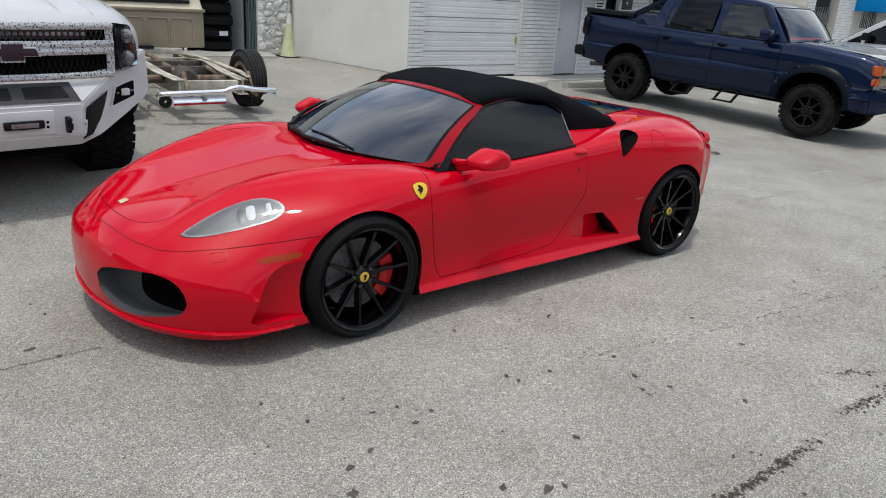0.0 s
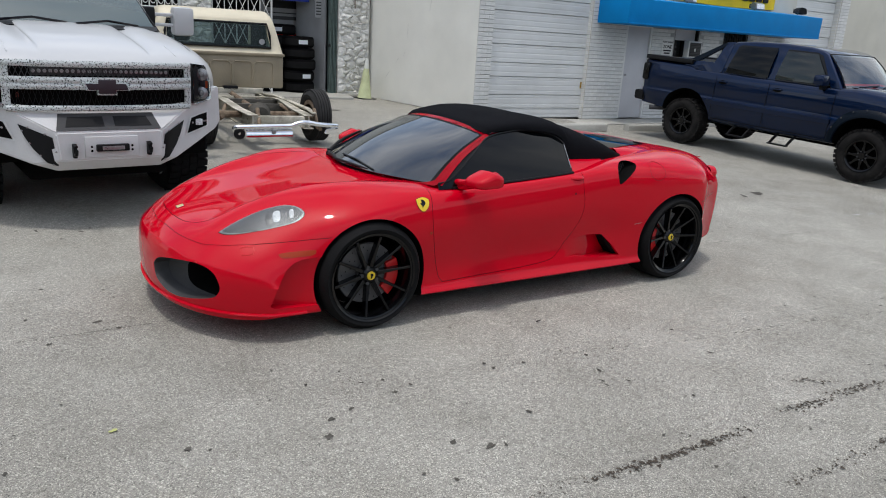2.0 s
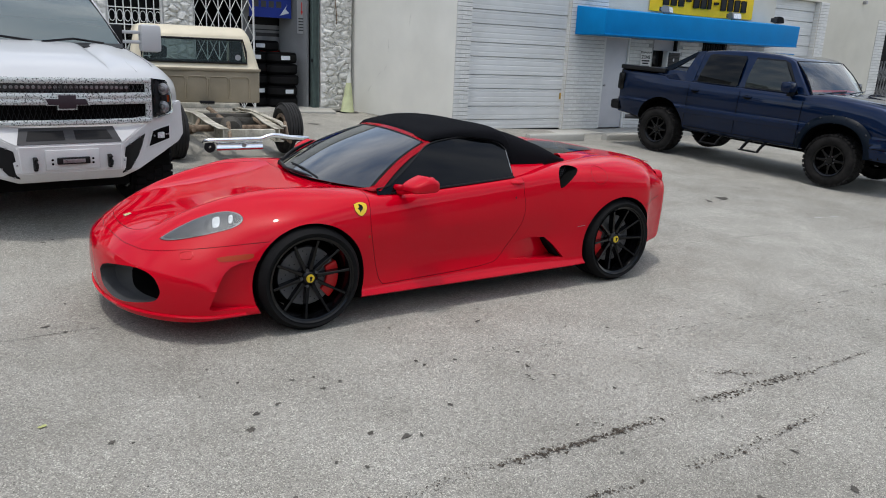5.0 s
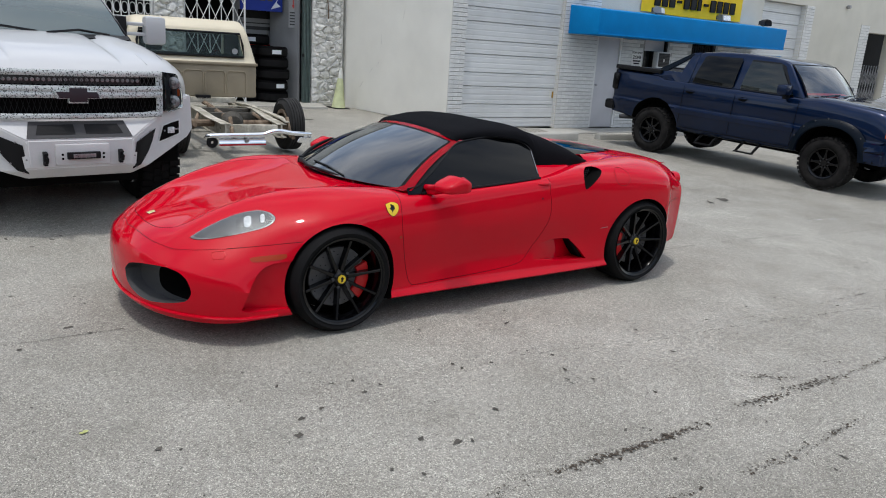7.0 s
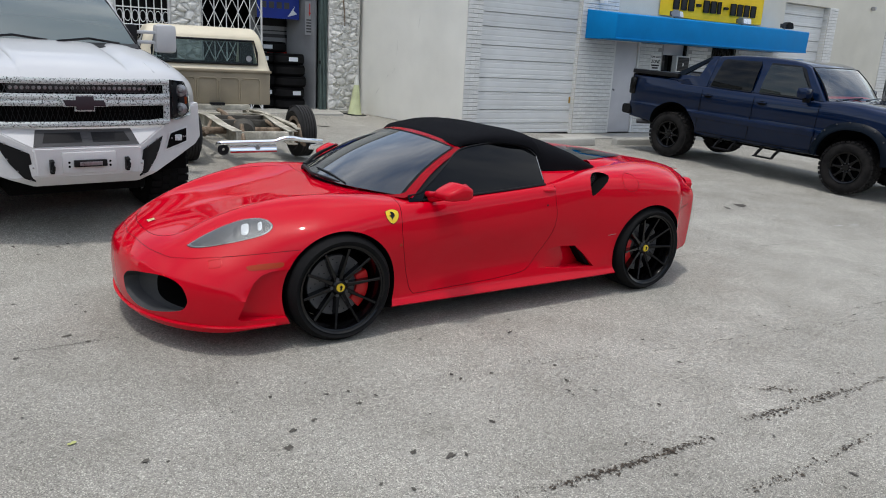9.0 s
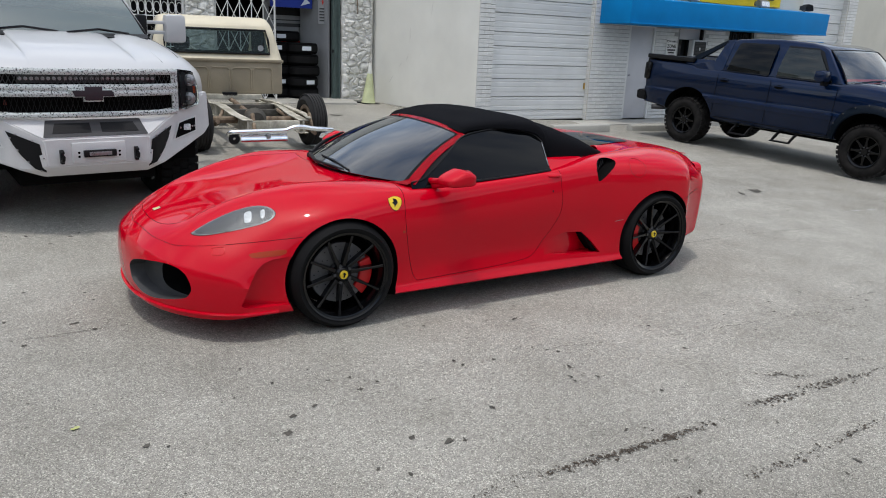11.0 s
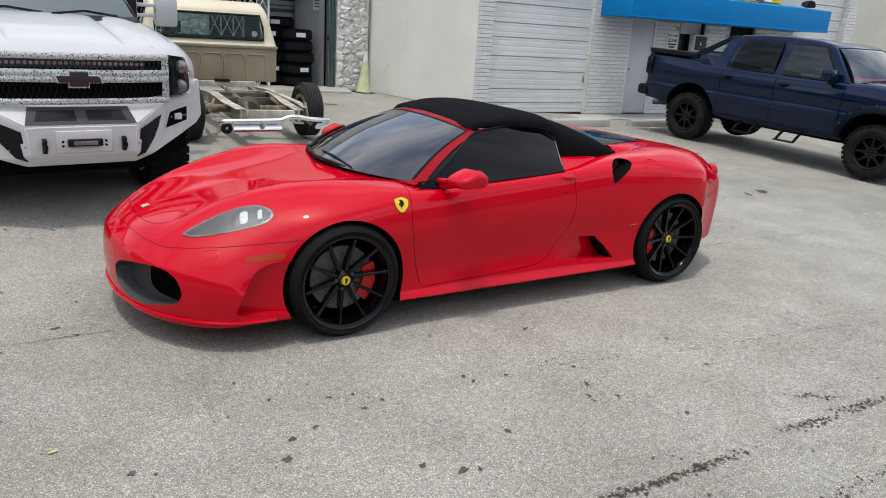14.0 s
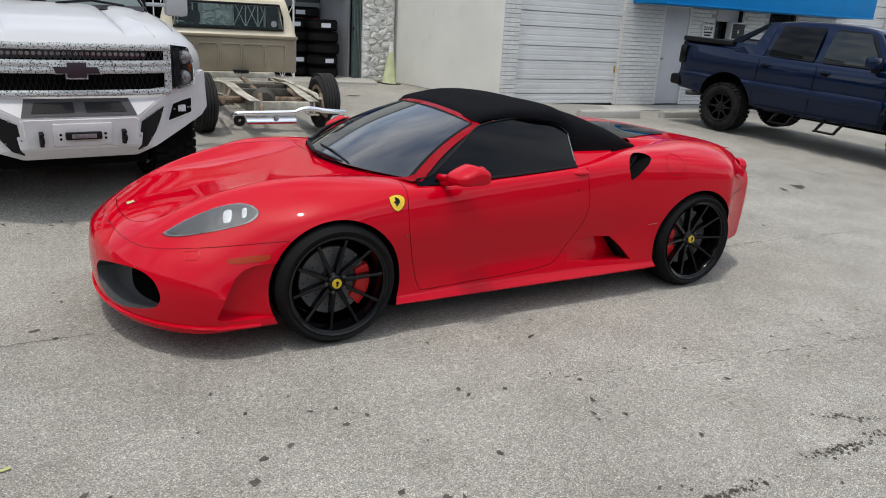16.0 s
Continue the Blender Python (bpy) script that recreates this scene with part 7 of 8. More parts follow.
def blue_truck():
    t = thing("pickup_truck", "lifted navy blue crew-cab sport truck with black wheels", "pickup truck", pose(9.13, 3.31, -.02, 0, -2.4, 95.5))
    lines = [
        ([(-3, 0), (3, 0)], [(-2.62, 1.12), (-2.5, 1.27), (-2.2, 1.34), (-1.25, 1.395), (-1.1, 1.37), (1.6, 1.37), (1.72, 1.45), (2.68, 1.45)]),
        ([(-3, .5), (3, .5)], [(-2.62, 1.12), (-2.5, 1.27), (-2.2, 1.34), (-1.25, 1.40), (-1.1, 1.37), (1.6, 1.37), (1.72, 1.45), (2.68, 1.45)]),
        ([(-2.62, .82), (-1.2, .88), (3, .90)], [(-2.62, 1.16), (-2.5, 1.265), (-2.2, 1.325), (-1.25, 1.39), (-1.1, 1.365), (1.6, 1.37), (1.72, 1.44), (2.68, 1.44)]),
        ([(-2.62, .92), (-1.2, .975), (2.45, .975), (2.68, .93)], [(-2.62, 1.10), (-2.2, 1.235), (-1.25, 1.285), (1.5, 1.29), (2.68, 1.34)]),
        ([(-2.62, .96), (-1.2, 1.0), (2.45, 1.0), (2.68, .955)], [(-2.62, .92), (-1.2, 1.12), (2.68, 1.14)]),
        ([(-2.62, .96), (-1.2, .985), (2.45, .985), (2.68, .94)], [(-2.62, .82), (-1.2, .925), (2.68, .935)]),
        ([(-2.62, .97), (-1.2, 1.012), (2.45, 1.012), (2.68, .96)], [(-2.62, .78), (-1.2, .865), (2.68, .875)]),
        ([(-2.62, .94), (-1.2, .968), (2.45, .968), (2.68, .92)], [(-2.62, .66), (-1.2, .62), (2.68, .68)]),
        ([(-2.62, .80), (-1.2, .84), (3, .84)], [(-2.62, .58), (-1.2, .50), (1.2, .47), (2.68, .62)]),
        ([(-3, 0), (3, 0)], [(-2.62, .58), (-1.2, .47), (1.2, .47), (2.68, .62)]),
    ]
    xs = [-2.62, -2.58, -2.52, -2.44] + [-2.3 + .125 * i for i in range(40)] + [2.68]
    body = link("body", truck_shell(lines, xs, .17, .9), BLUE, t, smooth=38)
    cuts = []
    for s in (-1, 1):
        for ax in (-1.65, 1.65):
            cuts.append((moved(lathe([(0, .60), (.52, .60), (.52, 1.3), (0, 1.3)], 48), Matrix.Translation((ax, 0, .49)) @ Matrix.Diagonal((1, s, 1, 1))), VOID))
    cuts.append((box(1.72, 2.60, -.80, .80, 1.40, 1.6), VOID))
    carve(body, cuts)
    prof = [(-1.12, 1.33), (-.70, 1.86), (-.60, 1.90), (-.38, 1.935), (.1, 1.955), (.6, 1.94), (.95, 1.905), (1.06, 1.86), (1.20, 1.33)]
    bm, yf = cabin(prof, 1.36, 1.955, .945, .76, .035)
    cab = part("cab", bm, BLUE, t)
    carve(cab, [(hull([(x, y * w, z) for x, w, z in ((-1.32, .80, 1.40), (.5, .78, 1.40), (-.86, .67, 1.83), (.5, .67, 1.83)) for y in (-1, 1)]), DARKGREY)])
    def screen(u, v):
        q = 2 * u - 1
        return (-1.115 + .405 * v - .022 * math.sin(math.pi * v) - (.16 - .10 * v) * (1 - q * q), q * (.885 - .11 * v), 1.375 + .475 * v + .02 * math.sin(math.pi * v) + .012 * v * (1 - q * q))
    part("windscreen", grid(screen, 16, 12), TRUCKGLASS, t, "reflecting windscreen").visible_shadow = False
    part("screen_seal", tube([screen(0, k / 8) for k in range(9)] + [screen(k / 12, 1) for k in range(1, 13)] + [screen(1, 1 - k / 8) for k in range(1, 9)], .009, 6), BLACKPLASTIC, t)
    for s in (-1, 1):
        part("seat_back", box(-.36, -.24, s * .38 - .22, s * .38 + .22, 1.42, 1.74, .05), DARKGREY, t)
    part("dashboard", hull([(-1.10, -.80, 1.30), (-1.10, .80, 1.30), (-1.08, -.78, 1.39), (-1.08, .78, 1.39), (-.95, -.78, 1.425), (-.95, .78, 1.425), (-.75, -.78, 1.40), (-.75, .78, 1.40), (-.6, -.8, 1.3), (-.6, .8, 1.3)], .02), REDINT, t, "red dashboard top")
    for y0, y1 in ((.7, .05), (.0, -.6)):
        part("wiper", tube([(-1.20 - .1 * (1 - y0 * y0), y0, 1.40), (-1.24 - .06 * (1 - y0 * y0), (y0 + y1) / 2, 1.425), (-1.25, y1, 1.43)], .011, 6), BLACKGLOSS, t)
    for s in (-1, 1):
        def onto(pts, lift=.004):
            ps = [(x, s * (yf(z) + lift), z) for x, z in pts]
            return ps if s > 0 else ps[::-1]
        for pts, nm in (([(-.90, 1.375), (.03, 1.375), (-.02, 1.845), (-.50, 1.84), (-.60, 1.80)], "side_window"), ([(.165, 1.375), (.96, 1.39), (.86, 1.81), (.80, 1.84), (.15, 1.85)], "side_window")):
            part("window_frame", plate(onto([(x + (.02 if x > 0.05 else -.02) * (1 if abs(x) > .1 else 0), z + (.018 if z > 1.7 else -.018)) for x, z in pts], .003), .006), BLACKGLOSS, t)
            rear = pts[0][0] > 0
            b0, b1, t0, t1 = ((.165, .96, .15, .84), (-.90, .03, -.54, -.02))[0 if rear else 1]

            def bulge(u, v):
                z = 1.38 + .455 * v
                x = (b0 + (b1 - b0) * u) * (1 - v) + (t0 + (t1 - t0) * u) * v
                return (x, s * (yf(z) + .006 + .026 * 4 * v * (1 - v) + .010 * 4 * u * (1 - u)), z)
            part(nm, grid(bulge, 14, 14, .004), TINT if pts[0][0] > 0 else DOORGLASS, t, "dark tinted side glass" if pts[0][0] > 0 else "greenish front door glass")
        # door seams, handles
        for x in (-1.05, .07, 1.08):
            part("door_seam", tube([(x, s * 1.003, 1.30), (x + .01, s * 1.006, 1.0), (x + .02, s * 1.002, .58)], .0035, 5), VOID, t)
        part("side_moulding", hull([(x, s * y, z) for x in (-1.06, 1.20) for y, z in ((.985, .918), (1.046, .878), (1.038, .80), (.985, .785))], .006), BLUE, t, "navy body-side moulding strip")
        part("sill_seam", tube([(-1.05, s * .985, .56), (1.08, s * .985, .56)], .005, 5), VOID, t)
        for x in (-.08, .95):
            h = part("door_handle", box(x - .085, x + .085, s * 1.010 - .010, s * 1.010 + .010, 1.205, 1.232, .009), BLUE, t)
            part("handle_cup", moved(lathe([(0, 0), (.06, .004)], 16), Matrix.Translation((x, s * 1.001, 1.205)) @ Matrix.Diagonal((1.25, s, .6, 1))), VOID, h)
        # mirror
        mr = part("mirror", box(-.93, -.75, s * 1.13 - .12, s * 1.13 + .12, 1.37, 1.545, .06), BLUE, t, "navy door mirror")
        part("mirror_arm", box(-.86, -.80, min(s * .93, s * 1.1), max(s * .93, s * 1.1), 1.31, 1.40, .015), BLACKPLASTIC, mr)
        # sail panel and bed rail
        for piece, mm in (([(1.86, 1.47), (1.14, 1.885), (1.08, 1.85), (1.16, 1.80), (1.62, 1.52), (1.66, 1.45)], FLARE), ([(1.14, 1.88), (.98, 1.90), (1.04, 1.34), (1.24, 1.34), (1.26, 1.52), (1.16, 1.80)], BLUE), ([(1.04, 1.33), (1.84, 1.36), (1.84, 1.47), (1.62, 1.52), (1.26, 1.52)], BLUE)):
            part("sail_panel", hull([(x, s * (yf(z) + .004), z) for x, z in piece] + [(x, s * (yf(z) - .06), z) for x, z in piece], .012), mm, t)
        part("bed_rail", box(1.66, 2.70, s * .915 - .06, s * .915 + .06, 1.45, 1.53, .02), BLACKPLASTIC, t)
        # flares
        for ax in (-1.65, 1.65):
            arc = []
            lo, hi = (14, 166)
            for k in range(25):
                a = radians(lo + (hi - lo) * k / 24)
                arc.append((ax + .575 * math.cos(a), s * 1.0, .50 + .575 * math.sin(a)))
            if ax < 0:
                def lip(u, v):
                    a, r = radians(4 + 172 * u), .502 + .118 * v
                    r *= 1 + .045 * math.sin(2 * a) ** 2
                    return (ax + r * math.cos(a), s * (1.055 - .06 * v * v), .49 + r * math.sin(a))
                fl = part("wheel_flare", grid(lip, 36, 5, .03), FLARE, t, "riveted navy wheel flare")
                for k in range(2, 23, 3):
                    p = (ax + .605 * (arc[k][0] - ax) / .575, s * .985, .5 + .605 * (arc[k][2] - .5) / .575)
                    part("rivet", moved(lathe([(0, -.01), (.012, -.006), (.014, .0)], 8), Matrix.Translation((p[0], p[1] + s * .052, p[2])) @ Matrix.Diagonal((1, -s if s > 0 else 1, 1, 1))), DARKGREY, fl)
        # head lamp, corner lamp, tail lamp
        hl = part("headlight", hull([(-2.615, s * .56, .93), (-2.60, s * .56, 1.19), (-2.56, s * .80, .93), (-2.545, s * .80, 1.195), (-2.52, s * .90, .93), (-2.505, s * .895, 1.20), (-2.3, s * .56, .95), (-2.3, s * .56, 1.17), (-2.3, s * .86, .95), (-2.3, s * .86, 1.17)], .01), YELLOWED, t, "yellowed clear headlight")
        part("lamp_divider", hull([(-2.625, s * .55, 1.045), (-2.61, s * .55, 1.075), (-2.56, s * .82, 1.045), (-2.555, s * .82, 1.08), (-2.528, s * .905, 1.045), (-2.52, s * .905, 1.08), (-2.3, s * .6, 1.05), (-2.3, s * .6, 1.07)], .004), BLACKPLASTIC, hl)
        for z, h in ((.92, .115), (1.065, .15)):
            part("corner_lamp", hull([(-2.515, s * .90, z), (-2.51, s * .90, z + h), (-2.455, s * .962, z), (-2.455, s * .955, z + h), (-2.425, s * .968, z + .01), (-2.425, s * .958, z + h - .02), (-2.3, s * .85, z + .01), (-2.3, s * .85, z + h - .02)], .006), ORANGE, t, "amber corner lamp")
        part("tail_lamp", box(2.56, 2.71, s * .93 - .06, s * .93 + .082, 1.05, 1.38, .05), BLACKGLOSS, t, "blacked-out tail lamp")
        # hoop steps
        for x in (-.30, .50):
            st = part("hoop_step", box(x - .17, x + .17, s * 1.03 - .045, s * 1.03 + .045, .325, .347, .008), BLACKPLASTIC, t, "black drop-down hoop step")
            for dx in (-.15, .15):
                arm = part("step_arm", hull([(x + dx + j + k * .05, s * yy, zz) for j in (-.012, .012) for k, yy, zz in ((0, 1.06, .33), (0, 1.0, .33), (-1, .93, .50), (-1, .84, .50), (-.5, 1.0, .43))], .004), BLACKPLASTIC, st)
                part("arm_hole", box(x + dx - .048, x + dx - .008, s * .962 - .006, s * .962 + .006, .40, .43, .004), VOID, arm)
    part("tonneau", box(1.66, 2.68, -.86, .86, 1.46, 1.50, .015), BLACKPLASTIC, t, "black bed cover")
    part("tailgate_cap", box(2.58, 2.72, -.94, .94, 1.20, 1.455, .05), BLACKPLASTIC, t)
    part("rear_bumper", hull([(2.62, -.98, .66), (2.62, .98, .66), (2.62, -.98, .84), (2.62, .98, .84), (2.90, -.80, .66), (2.90, .80, .66), (2.90, -.80, .84), (2.90, .80, .84), (2.84, -.98, .67), (2.84, .98, .67), (2.84, .98, .84), (2.84, -.98, .84)], .02), BLACKPLASTIC, t)
    part("exhaust_pipe", tube([(1.2, .62, .50), (2.15, .70, .56), (2.42, 1.0, .55)], [.035, .035, .045], 12), DARKGREY, t, "dark exhaust tip")
    part("hitch", box(2.6, 2.95, -.06, .06, .52, .60, .01), BLACKPLASTIC, t)
    part("front_bumper", hull([(x, s * y, z) for s in (-1, 1) for x, y, z in ((-2.71, .66, .56), (-2.72, .66, .74), (-2.68, .66, .88), (-2.48, 1.02, .52), (-2.48, 1.035, .72), (-2.46, 1.015, .875), (-2.13, 1.03, .53), (-2.13, 1.035, .72), (-2.13, 1.01, .87))], .03), BLUE, t)
    part("grille", box(-2.645, -2.56, -.54, .54, .92, 1.18, .02), BLACKPLASTIC, t)
    for s in (-1, 1):
        part("hood_seam", tube([(-2.50, s * .70, 1.268), (-2.2, s * .80, 1.332), (-1.7, s * .85, 1.364), (-1.22, s * .88, 1.392)], .006, 5), VOID, t)
        # near-black bars on the skin draw the shade of the crease and slot
        part("bumper_crease", tube([(-2.15, s * 1.034, .70), (-2.45, s * 1.034, .70), (-2.69, s * .71, .72)], .006, 5), VOID, t)
        part("bumper_slot", hull([(x, s * y, z) for x, y in ((-2.35, 1.022), (-2.55, .90)) for z in (.545, .59)] + [(x, s * (y + .012), z) for x, y in ((-2.35, 1.022), (-2.55, .90)) for z in (.55, .585)]), VOID, t)
    part("chassis", box(-2.3, 2.5, -.45, .45, .40, .60), VOID, t)
    part("spare_tyre", moved(lathe([(.15, -.1), (.36, -.1), (.38, 0), (.36, .1), (.15, .1)], 28, "z"), Matrix.Translation((1.9, 0, .50))), RUBBER, t)
    part("differential", hull([(-1.8, -.15, .3), (-1.5, .15, .3), (-1.8, .15, .45), (-1.5, -.15, .45), (-1.65, 0, .25)]), VOID, t)
    for ax in (-1.65, 1.65):
        for s in (-1, 1):
            road_wheel(t, (ax, s * .87, .415), .415, .235, .30, s, "mud", MUDRUBBER)
        part("axle", tube([(ax, -.8, .437), (ax, .8, .437)], .06, 8), VOID, t)
    return t


def old_cab():
    z0 = rise(.1, 6.0)
    t = thing("stripped_truck", "cream and tan vintage truck cab on a bare rusty frame", "truck", pose(.02, 7.03, z0, 0, 0, -97))
    W = .98
    # cab: rear wall towards +x
    prof = [(-1.5, .50), (0.0, .50), (.02, .70), (.03, 1.02), (-.02, 1.06), (-.09, 1.46), (-.17, 1.58), (-.4, 1.66), (-1.3, 1.66), (-1.55, 1.50), (-1.75, 1.1), (-1.75, .5)]
    bm, yf = cabin(prof, 1.03, 1.66, W, .82, .085)
    cab = part("cab", bm, CREAM, t)
    keep_m = t.matrix_world.copy()
    t.matrix_world = Matrix.Identity(4)
    carve(cab, [(box(-1.45, -.20, -.76, .76, .62, 1.48), INTERIOR), (box(-.3, .2, -.74, .74, 1.125, 1.44), CREAM), (box(-1.9, -1.3, -.74, .74, 1.10, 1.50), CREAM)])
    t.matrix_world = keep_m
    part("rear_wall", box(-.06, .05, -W + .02, W - .02, .50, 1.00, .03), TAN, t, "tan stamped lower rear panel")
    for i in range(5):
        y0 = -.80 + i * .325
        ring = [(.054, y0, .56), (.054, y0, .86), (.054, y0 + .04, .90), (.054, y0 + .26, .90), (.054, y0 + .30, .86), (.054, y0 + .30, .56)]
        part("stamped_rib", tube(ring, .013, 6), TAN, t)
    part("ledge", box(-.04, .075, -W, W, .985, 1.03, .015), TAN, t)
    part("window_gasket", tube([(-.002, -.78, 1.115), (-.002, .78, 1.115), (-.045, .77, 1.30), (-.086, .735, 1.465), (-.086, -.735, 1.465), (-.045, -.77, 1.30)], .018, 6, True), BLACKPLASTIC, t)
    part("rear_window", plate([(.001, -.77, 1.125), (.001, .77, 1.125), (-.080, .695, 1.45), (-.080, -.695, 1.45)], .008, .016), CABGLASS, t, "clear rear window")
    part("seat_back", box(-.55, -.35, -.75, .75, .7, 1.14, .05), INTERIOR, t)
    part("head_rest", box(-.42, -.32, -.62, -.38, 1.15, 1.34, .05), DARKGREY, t)
    part("sticker", moved(lathe([(0, 0), (.045, .002)], 18, "x"), Matrix.Translation((.008, .64, 1.20))), SHOPWALL, t)
    for s in (-1, 1):
        part("side_window", plate([(x, s * (yf(z) + .004), z) for x, z in ([(-1.3, 1.1), (-.25, 1.1), (-.3, 1.5), (-1.15, 1.5)] if s > 0 else [(-1.3, 1.1), (-1.15, 1.5), (-.3, 1.5), (-.25, 1.1)])], .008), TINT, t)
        part("front_fender", hull([(-1.7, s * .3, .5), (-1.7, s * .98, .5), (-2.9, s * .98, .6), (-2.9, s * .3, .6), (-1.7, s * .95, 1.05), (-2.9, s * .9, .98), (-1.7, s * .3, 1.1), (-2.9, s * .3, 1.05)], .04), TAN, t)
    part("body_mount", box(-.1, .16, -.62, .62, .42, .50, .01), FRAMEPAINT, t)
    part("bracket", box(.06, .16, .02, .24, .47, .53, .008), BLACKPLASTIC, t)
    # frame rails with a kick-up over the axle
    for s in (-1, 1):
        y = .17 + s * .44
        pts = [(-.4, .33), (.6, .33), (1.1, .37), (1.5, .38), (2.2, .33), (2.85, .32)]
        outline = [(x, z + .085) for x, z in pts] + [(x, z - .085) for x, z in pts[::-1]]
        rail = join(prism(outline, y - .008, y + .008), prism([(x, z + .085) for x, z in pts] + [(x, z + .075) for x, z in pts[::-1]], y - .06, y + .06), prism([(x, z - .075) for x, z in pts] + [(x, z - .085) for x, z in pts[::-1]], y - .06, y + .06))
        for v in rail.verts:
            v.co.y += max(0.0, v.co.x - .6) * (.10 if s < 0 else .015)
        fr = part("frame_rail", rail, FRAMEPAINT, t, "faded pale frame rail")
        for k in range(6):
            hx = 1.0 + .33 * k
            part("rail_hole", moved(lathe([(0, 0), (.016, .001)], 10), Matrix.Translation((hx, y + (hx - .6) * (.10 if s < 0 else .015) - .0095, .36 - .03 * (k % 2)))), VOID, fr)
        part("leaf_spring", tube([(1.45, .17 + s * .55, .40), (1.9, .17 + s * .55, .31), (2.16, .17 + s * .55, .29), (2.45, .17 + s * .55, .31), (2.70, .17 + s * .55, .37)], .028, 6), RUST, t)
        part("shock_absorber", tube([(2.25, .17 + s * .5, .30), (1.75, .17 + s * .36, .42)], .024, 8), RUST, t)
        centre = t.matrix_world.inverted() @ Vector(((-.12 + s * .76), 4.66 + s * .06, 0))
        wheel = road_wheel(t, (centre.x, centre.y, .34), .34, .205, .20, s, "rusty", RUBBERGREY)
        wheel.matrix_local = pose(centre.x, centre.y, .34, 0, 0, 9 if s < 0 else 189)
        part("brake_drum", lathe([(0, .0), (.12, .0), (.15, .03), (.15, .10), (.19, .105), (.20, .09)], 36), RUST, wheel, "rusty brake drum")
    for x, z, w in ((.5, .35, .10), (1.2, .38, .07), (1.75, .37, .06), (2.80, .33, .07)):
        part("cross_member", box(x - w / 2, x + w / 2, -.26 + .10 * max(0.0, x - .6), .60, z - .06, z + .06, .012), GREASE if 1 < x < 2 else FRAMEPAINT, t)
    part("flat_strip", plate([(.2, .56, .43), (1.1, .60, .47), (2.4, .70, .44), (2.85, .68, .42), (2.85, .74, .42), (2.4, .77, .44), (1.1, .67, .47), (.2, .62, .43)][::-1], .012), FRAMEPAINT, t)
    part("axle_tube", tube([(2.36, -.72, .355), (2.36, .74, .355)], .045, 10), RUST, t)
    part("differential", moved(lathe([(0, -.15), (.10, -.12), (.15, 0), (.10, .12), (0, .15)], 24, "x"), Matrix.Translation((2.38, .12, .36))), GREASE, t)
    part("drive_shaft", tube([(.0, .15, .42), (2.3, .12, .38)], .035, 8), RUST, t)
    for k in range(5):
        part("brake_line", tube([(.3 + .5 * k, .40 - .1 * k, .36), (.7 + .5 * k, .46 - .12 * k, .40), (1.0 + .45 * k, .35 - .1 * k, .37)], .008, 5), RUST, t)
    # chrome bumper hung on the frame end by two irons
    at = t.matrix_world.inverted() @ pose(-.72, 4.02, rise(-.6, 4.05) + .03, 0, 0, -4)

    def face(u, v):
        return Vector((.20 + .56 * u, .055 * v - .022 - .016 * math.sin(math.pi * v), .172 + .006 * u + .100 * v))
    bar_line = catmull([Vector(p) for p in ((.07, .05, .262), (.11, .005, .288), (.40, -.005, .296), (.72, -.005, .303), (.80, -.01, .325), (.88, -.015, .346), (.98, -.005, .340), (1.10, .02, .318), (1.25, .07, .302), (1.38, .15, .285))], 5)
    ch = part("rear_bumper", join(tube(bar_line, .029, 14), grid(face, 20, 10, .012)), CHROME, t, "bent chrome bumper")
    ch.matrix_local = at
    part("end_cap", moved(lathe([(.02, -.03), (.055, -.03), (.068, 0), (.055, .03), (.02, .03)], 24), Matrix.Translation((.125, .01, .212)) @ Matrix.Scale(1.0, 4)), BLACKPLASTIC, ch)
    part("end_wing", hull([(1.17, .02, .20), (1.40, .14, .17), (1.20, .03, .272), (1.42, .14, .262), (1.18, .08, .20), (1.40, .18, .25)], .012), CHROME, ch)
    part("bumper_bolt", moved(lathe([(0, -.03), (.022, -.025), (.03, -.0)], 12), Matrix.Translation((.53, -.015, .235))), STEEL, ch)
    for x in (.40, 1.12):
        part("bumper_iron", tube([(x, .02, .26), (x, .14, .27), (x + .02, .34, .47)], .025, 6), RUST, ch)
    return t


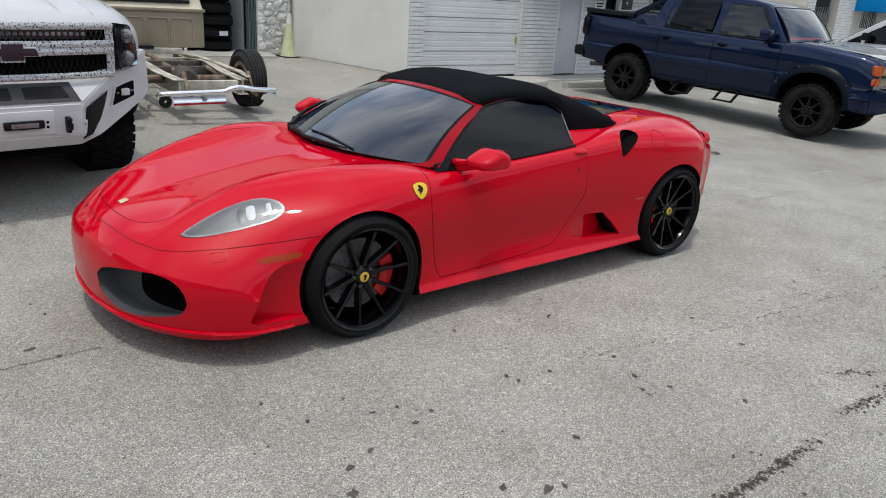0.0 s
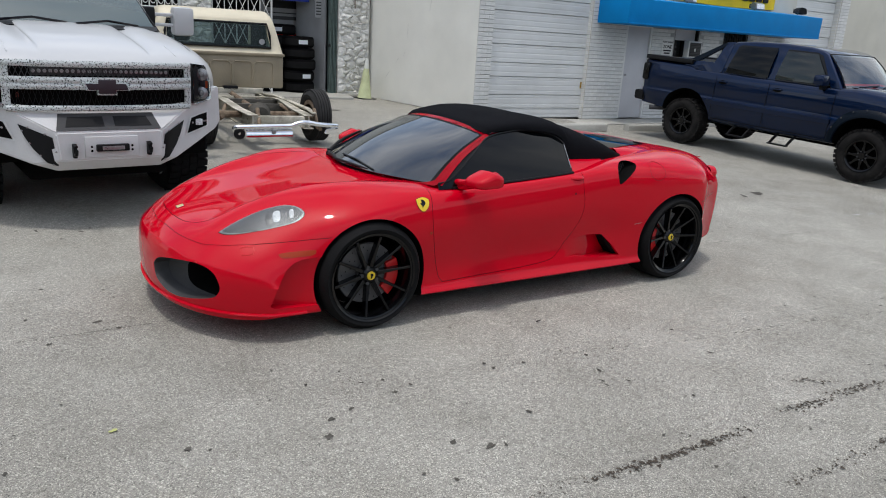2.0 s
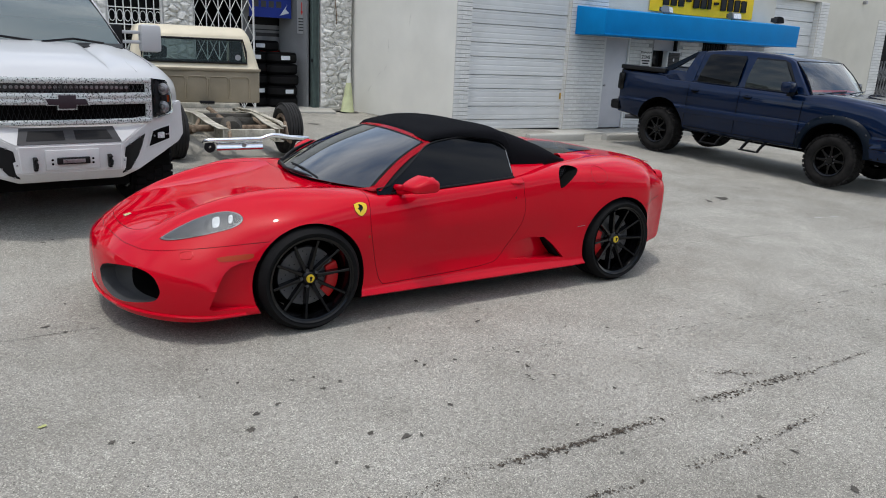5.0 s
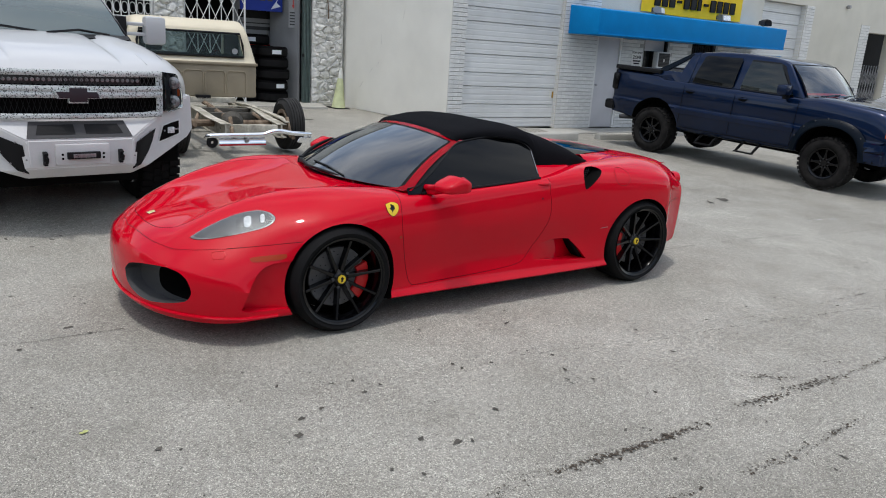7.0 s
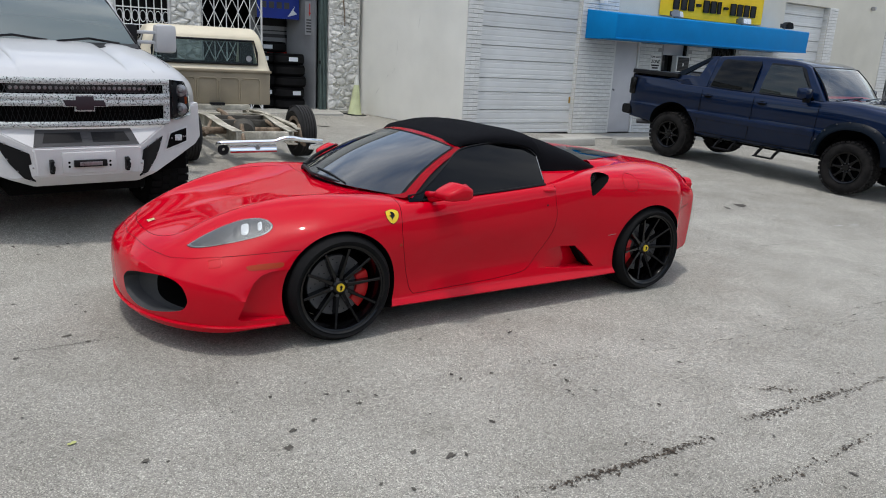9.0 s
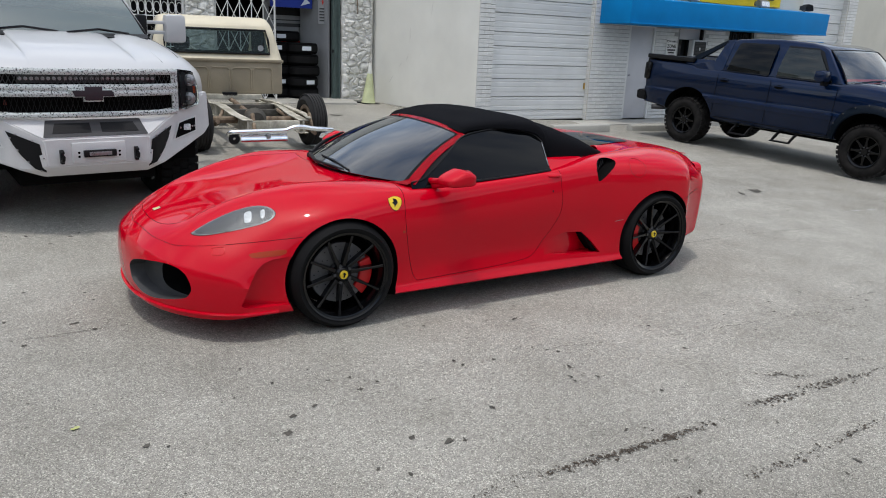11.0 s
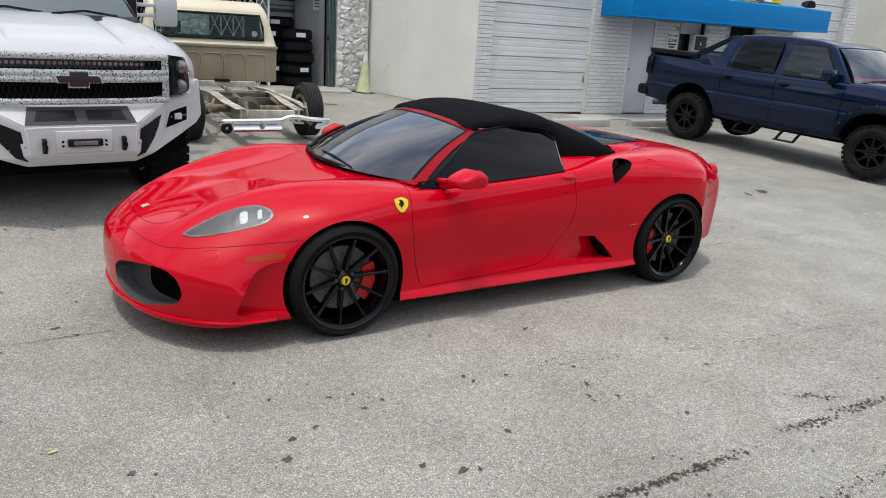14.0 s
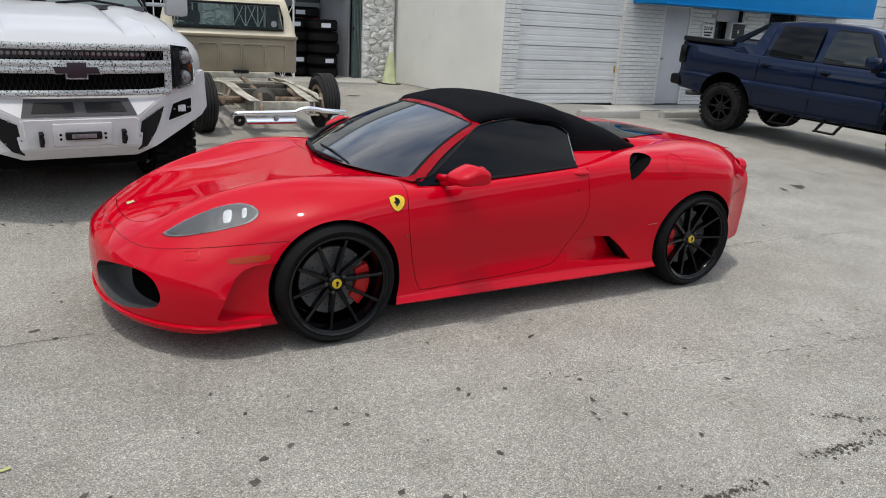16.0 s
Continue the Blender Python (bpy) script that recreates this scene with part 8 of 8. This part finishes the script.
def white_car():
    """A white van beyond the blue truck, nose to the building."""
    t = thing("minivan", "white minivan with black mirror parked beyond the navy truck", "van", pose(16.9, 3.45, -.08, 0, 0, -90))
    lines = [
        ([(-3, 0), (3, 0)], [(-2.3, .85), (-2.1, .99), (-1.35, 1.19), (2.0, 1.22), (2.2, 1.2), (2.3, .95)]),
        ([(-3, .6), (3, .6)], [(-2.3, .83), (-2.1, .97), (-1.35, 1.18), (2.0, 1.21), (2.2, 1.19), (2.3, .95)]),
        ([(-2.3, .80), (0, .89), (2.3, .86)], [(-2.3, .74), (-2.1, .90), (-1.35, 1.13), (2.0, 1.18), (2.3, .92)]),
        ([(-2.3, .83), (0, .92), (2.3, .88)], [(-2.3, .55), (-1.0, .85), (2.3, .85)]),
        ([(-2.3, .80), (0, .90), (2.3, .86)], [(-2.3, .24), (2.3, .27)]),
        ([(-3, 0), (3, 0)], [(-2.3, .22), (2.3, .25)]),
    ]
    xs = [-2.3 + .2 * i for i in range(24)]
    body = link("body", truck_shell(lines, xs, .3, 1.0), WHITE, t, smooth=38)
    carve(body, [(moved(lathe([(0, .5), (.36, .5), (.36, 1.2), (0, 1.2)], 40), Matrix.Translation((ax, 0, .32)) @ Matrix.Diagonal((1, s, 1, 1))), VOID) for ax in (-1.45, 1.45) for s in (-1, 1)])
    bm, yf = cabin([(-1.45, 1.16), (-.35, 1.86), (0, 1.93), (1.7, 1.92), (2.2, 1.16)], 1.18, 1.93, .88, .70, .04)
    part("cab", bm, WHITE, t)
    part("windscreen", plate([(-1.42, -.78, 1.195), (-1.42, .78, 1.195), (-.40, .64, 1.845), (-.40, -.64, 1.845)][::-1], .008, .006), TINT, t)
    for s in (-1, 1):
        for ps in ([(-1.14, 1.25), (-.80, 1.25), (-.80, 1.44)], [(-.72, 1.25), (.28, 1.25), (.28, 1.78), (-.20, 1.78), (-.68, 1.50)], [(.36, 1.25), (1.80, 1.27), (1.62, 1.78), (.36, 1.78)]):
            part("side_window", plate([(x, s * (yf(z) + .004), z) for x, z in (ps if s > 0 else ps[::-1])], .006), TINT, t)
        part("headlight", hull([(-2.22, s * .45, .76), (-2.15, s * .74, .78), (-1.85, s * .83, .92), (-1.85, s * .72, .84), (-2.15, s * .45, .70), (-1.9, s * .84, .80)], .01), LENS, t)
        part("door_seam", tube([(-.76, s * .905, 1.16), (-.75, s * .925, .8), (-.72, s * .91, .35)], .004, 5), VOID, t)
        part("mirror", box(-.72, -.58, s * 1.02 - .09, s * 1.02 + .09, 1.31, 1.49, .04), BLACKPLASTIC, t, "black door mirror")
        for ax in (-1.45, 1.45):
            road_wheel(t, (ax, s * .80, .32), .32, .21, .2, s, "truck")
    part("chassis", box(-2, 2, -.6, .6, .2, .4), VOID, t)
    return t


white_truck()
blue_truck()
old_cab()
white_car()


bricks()
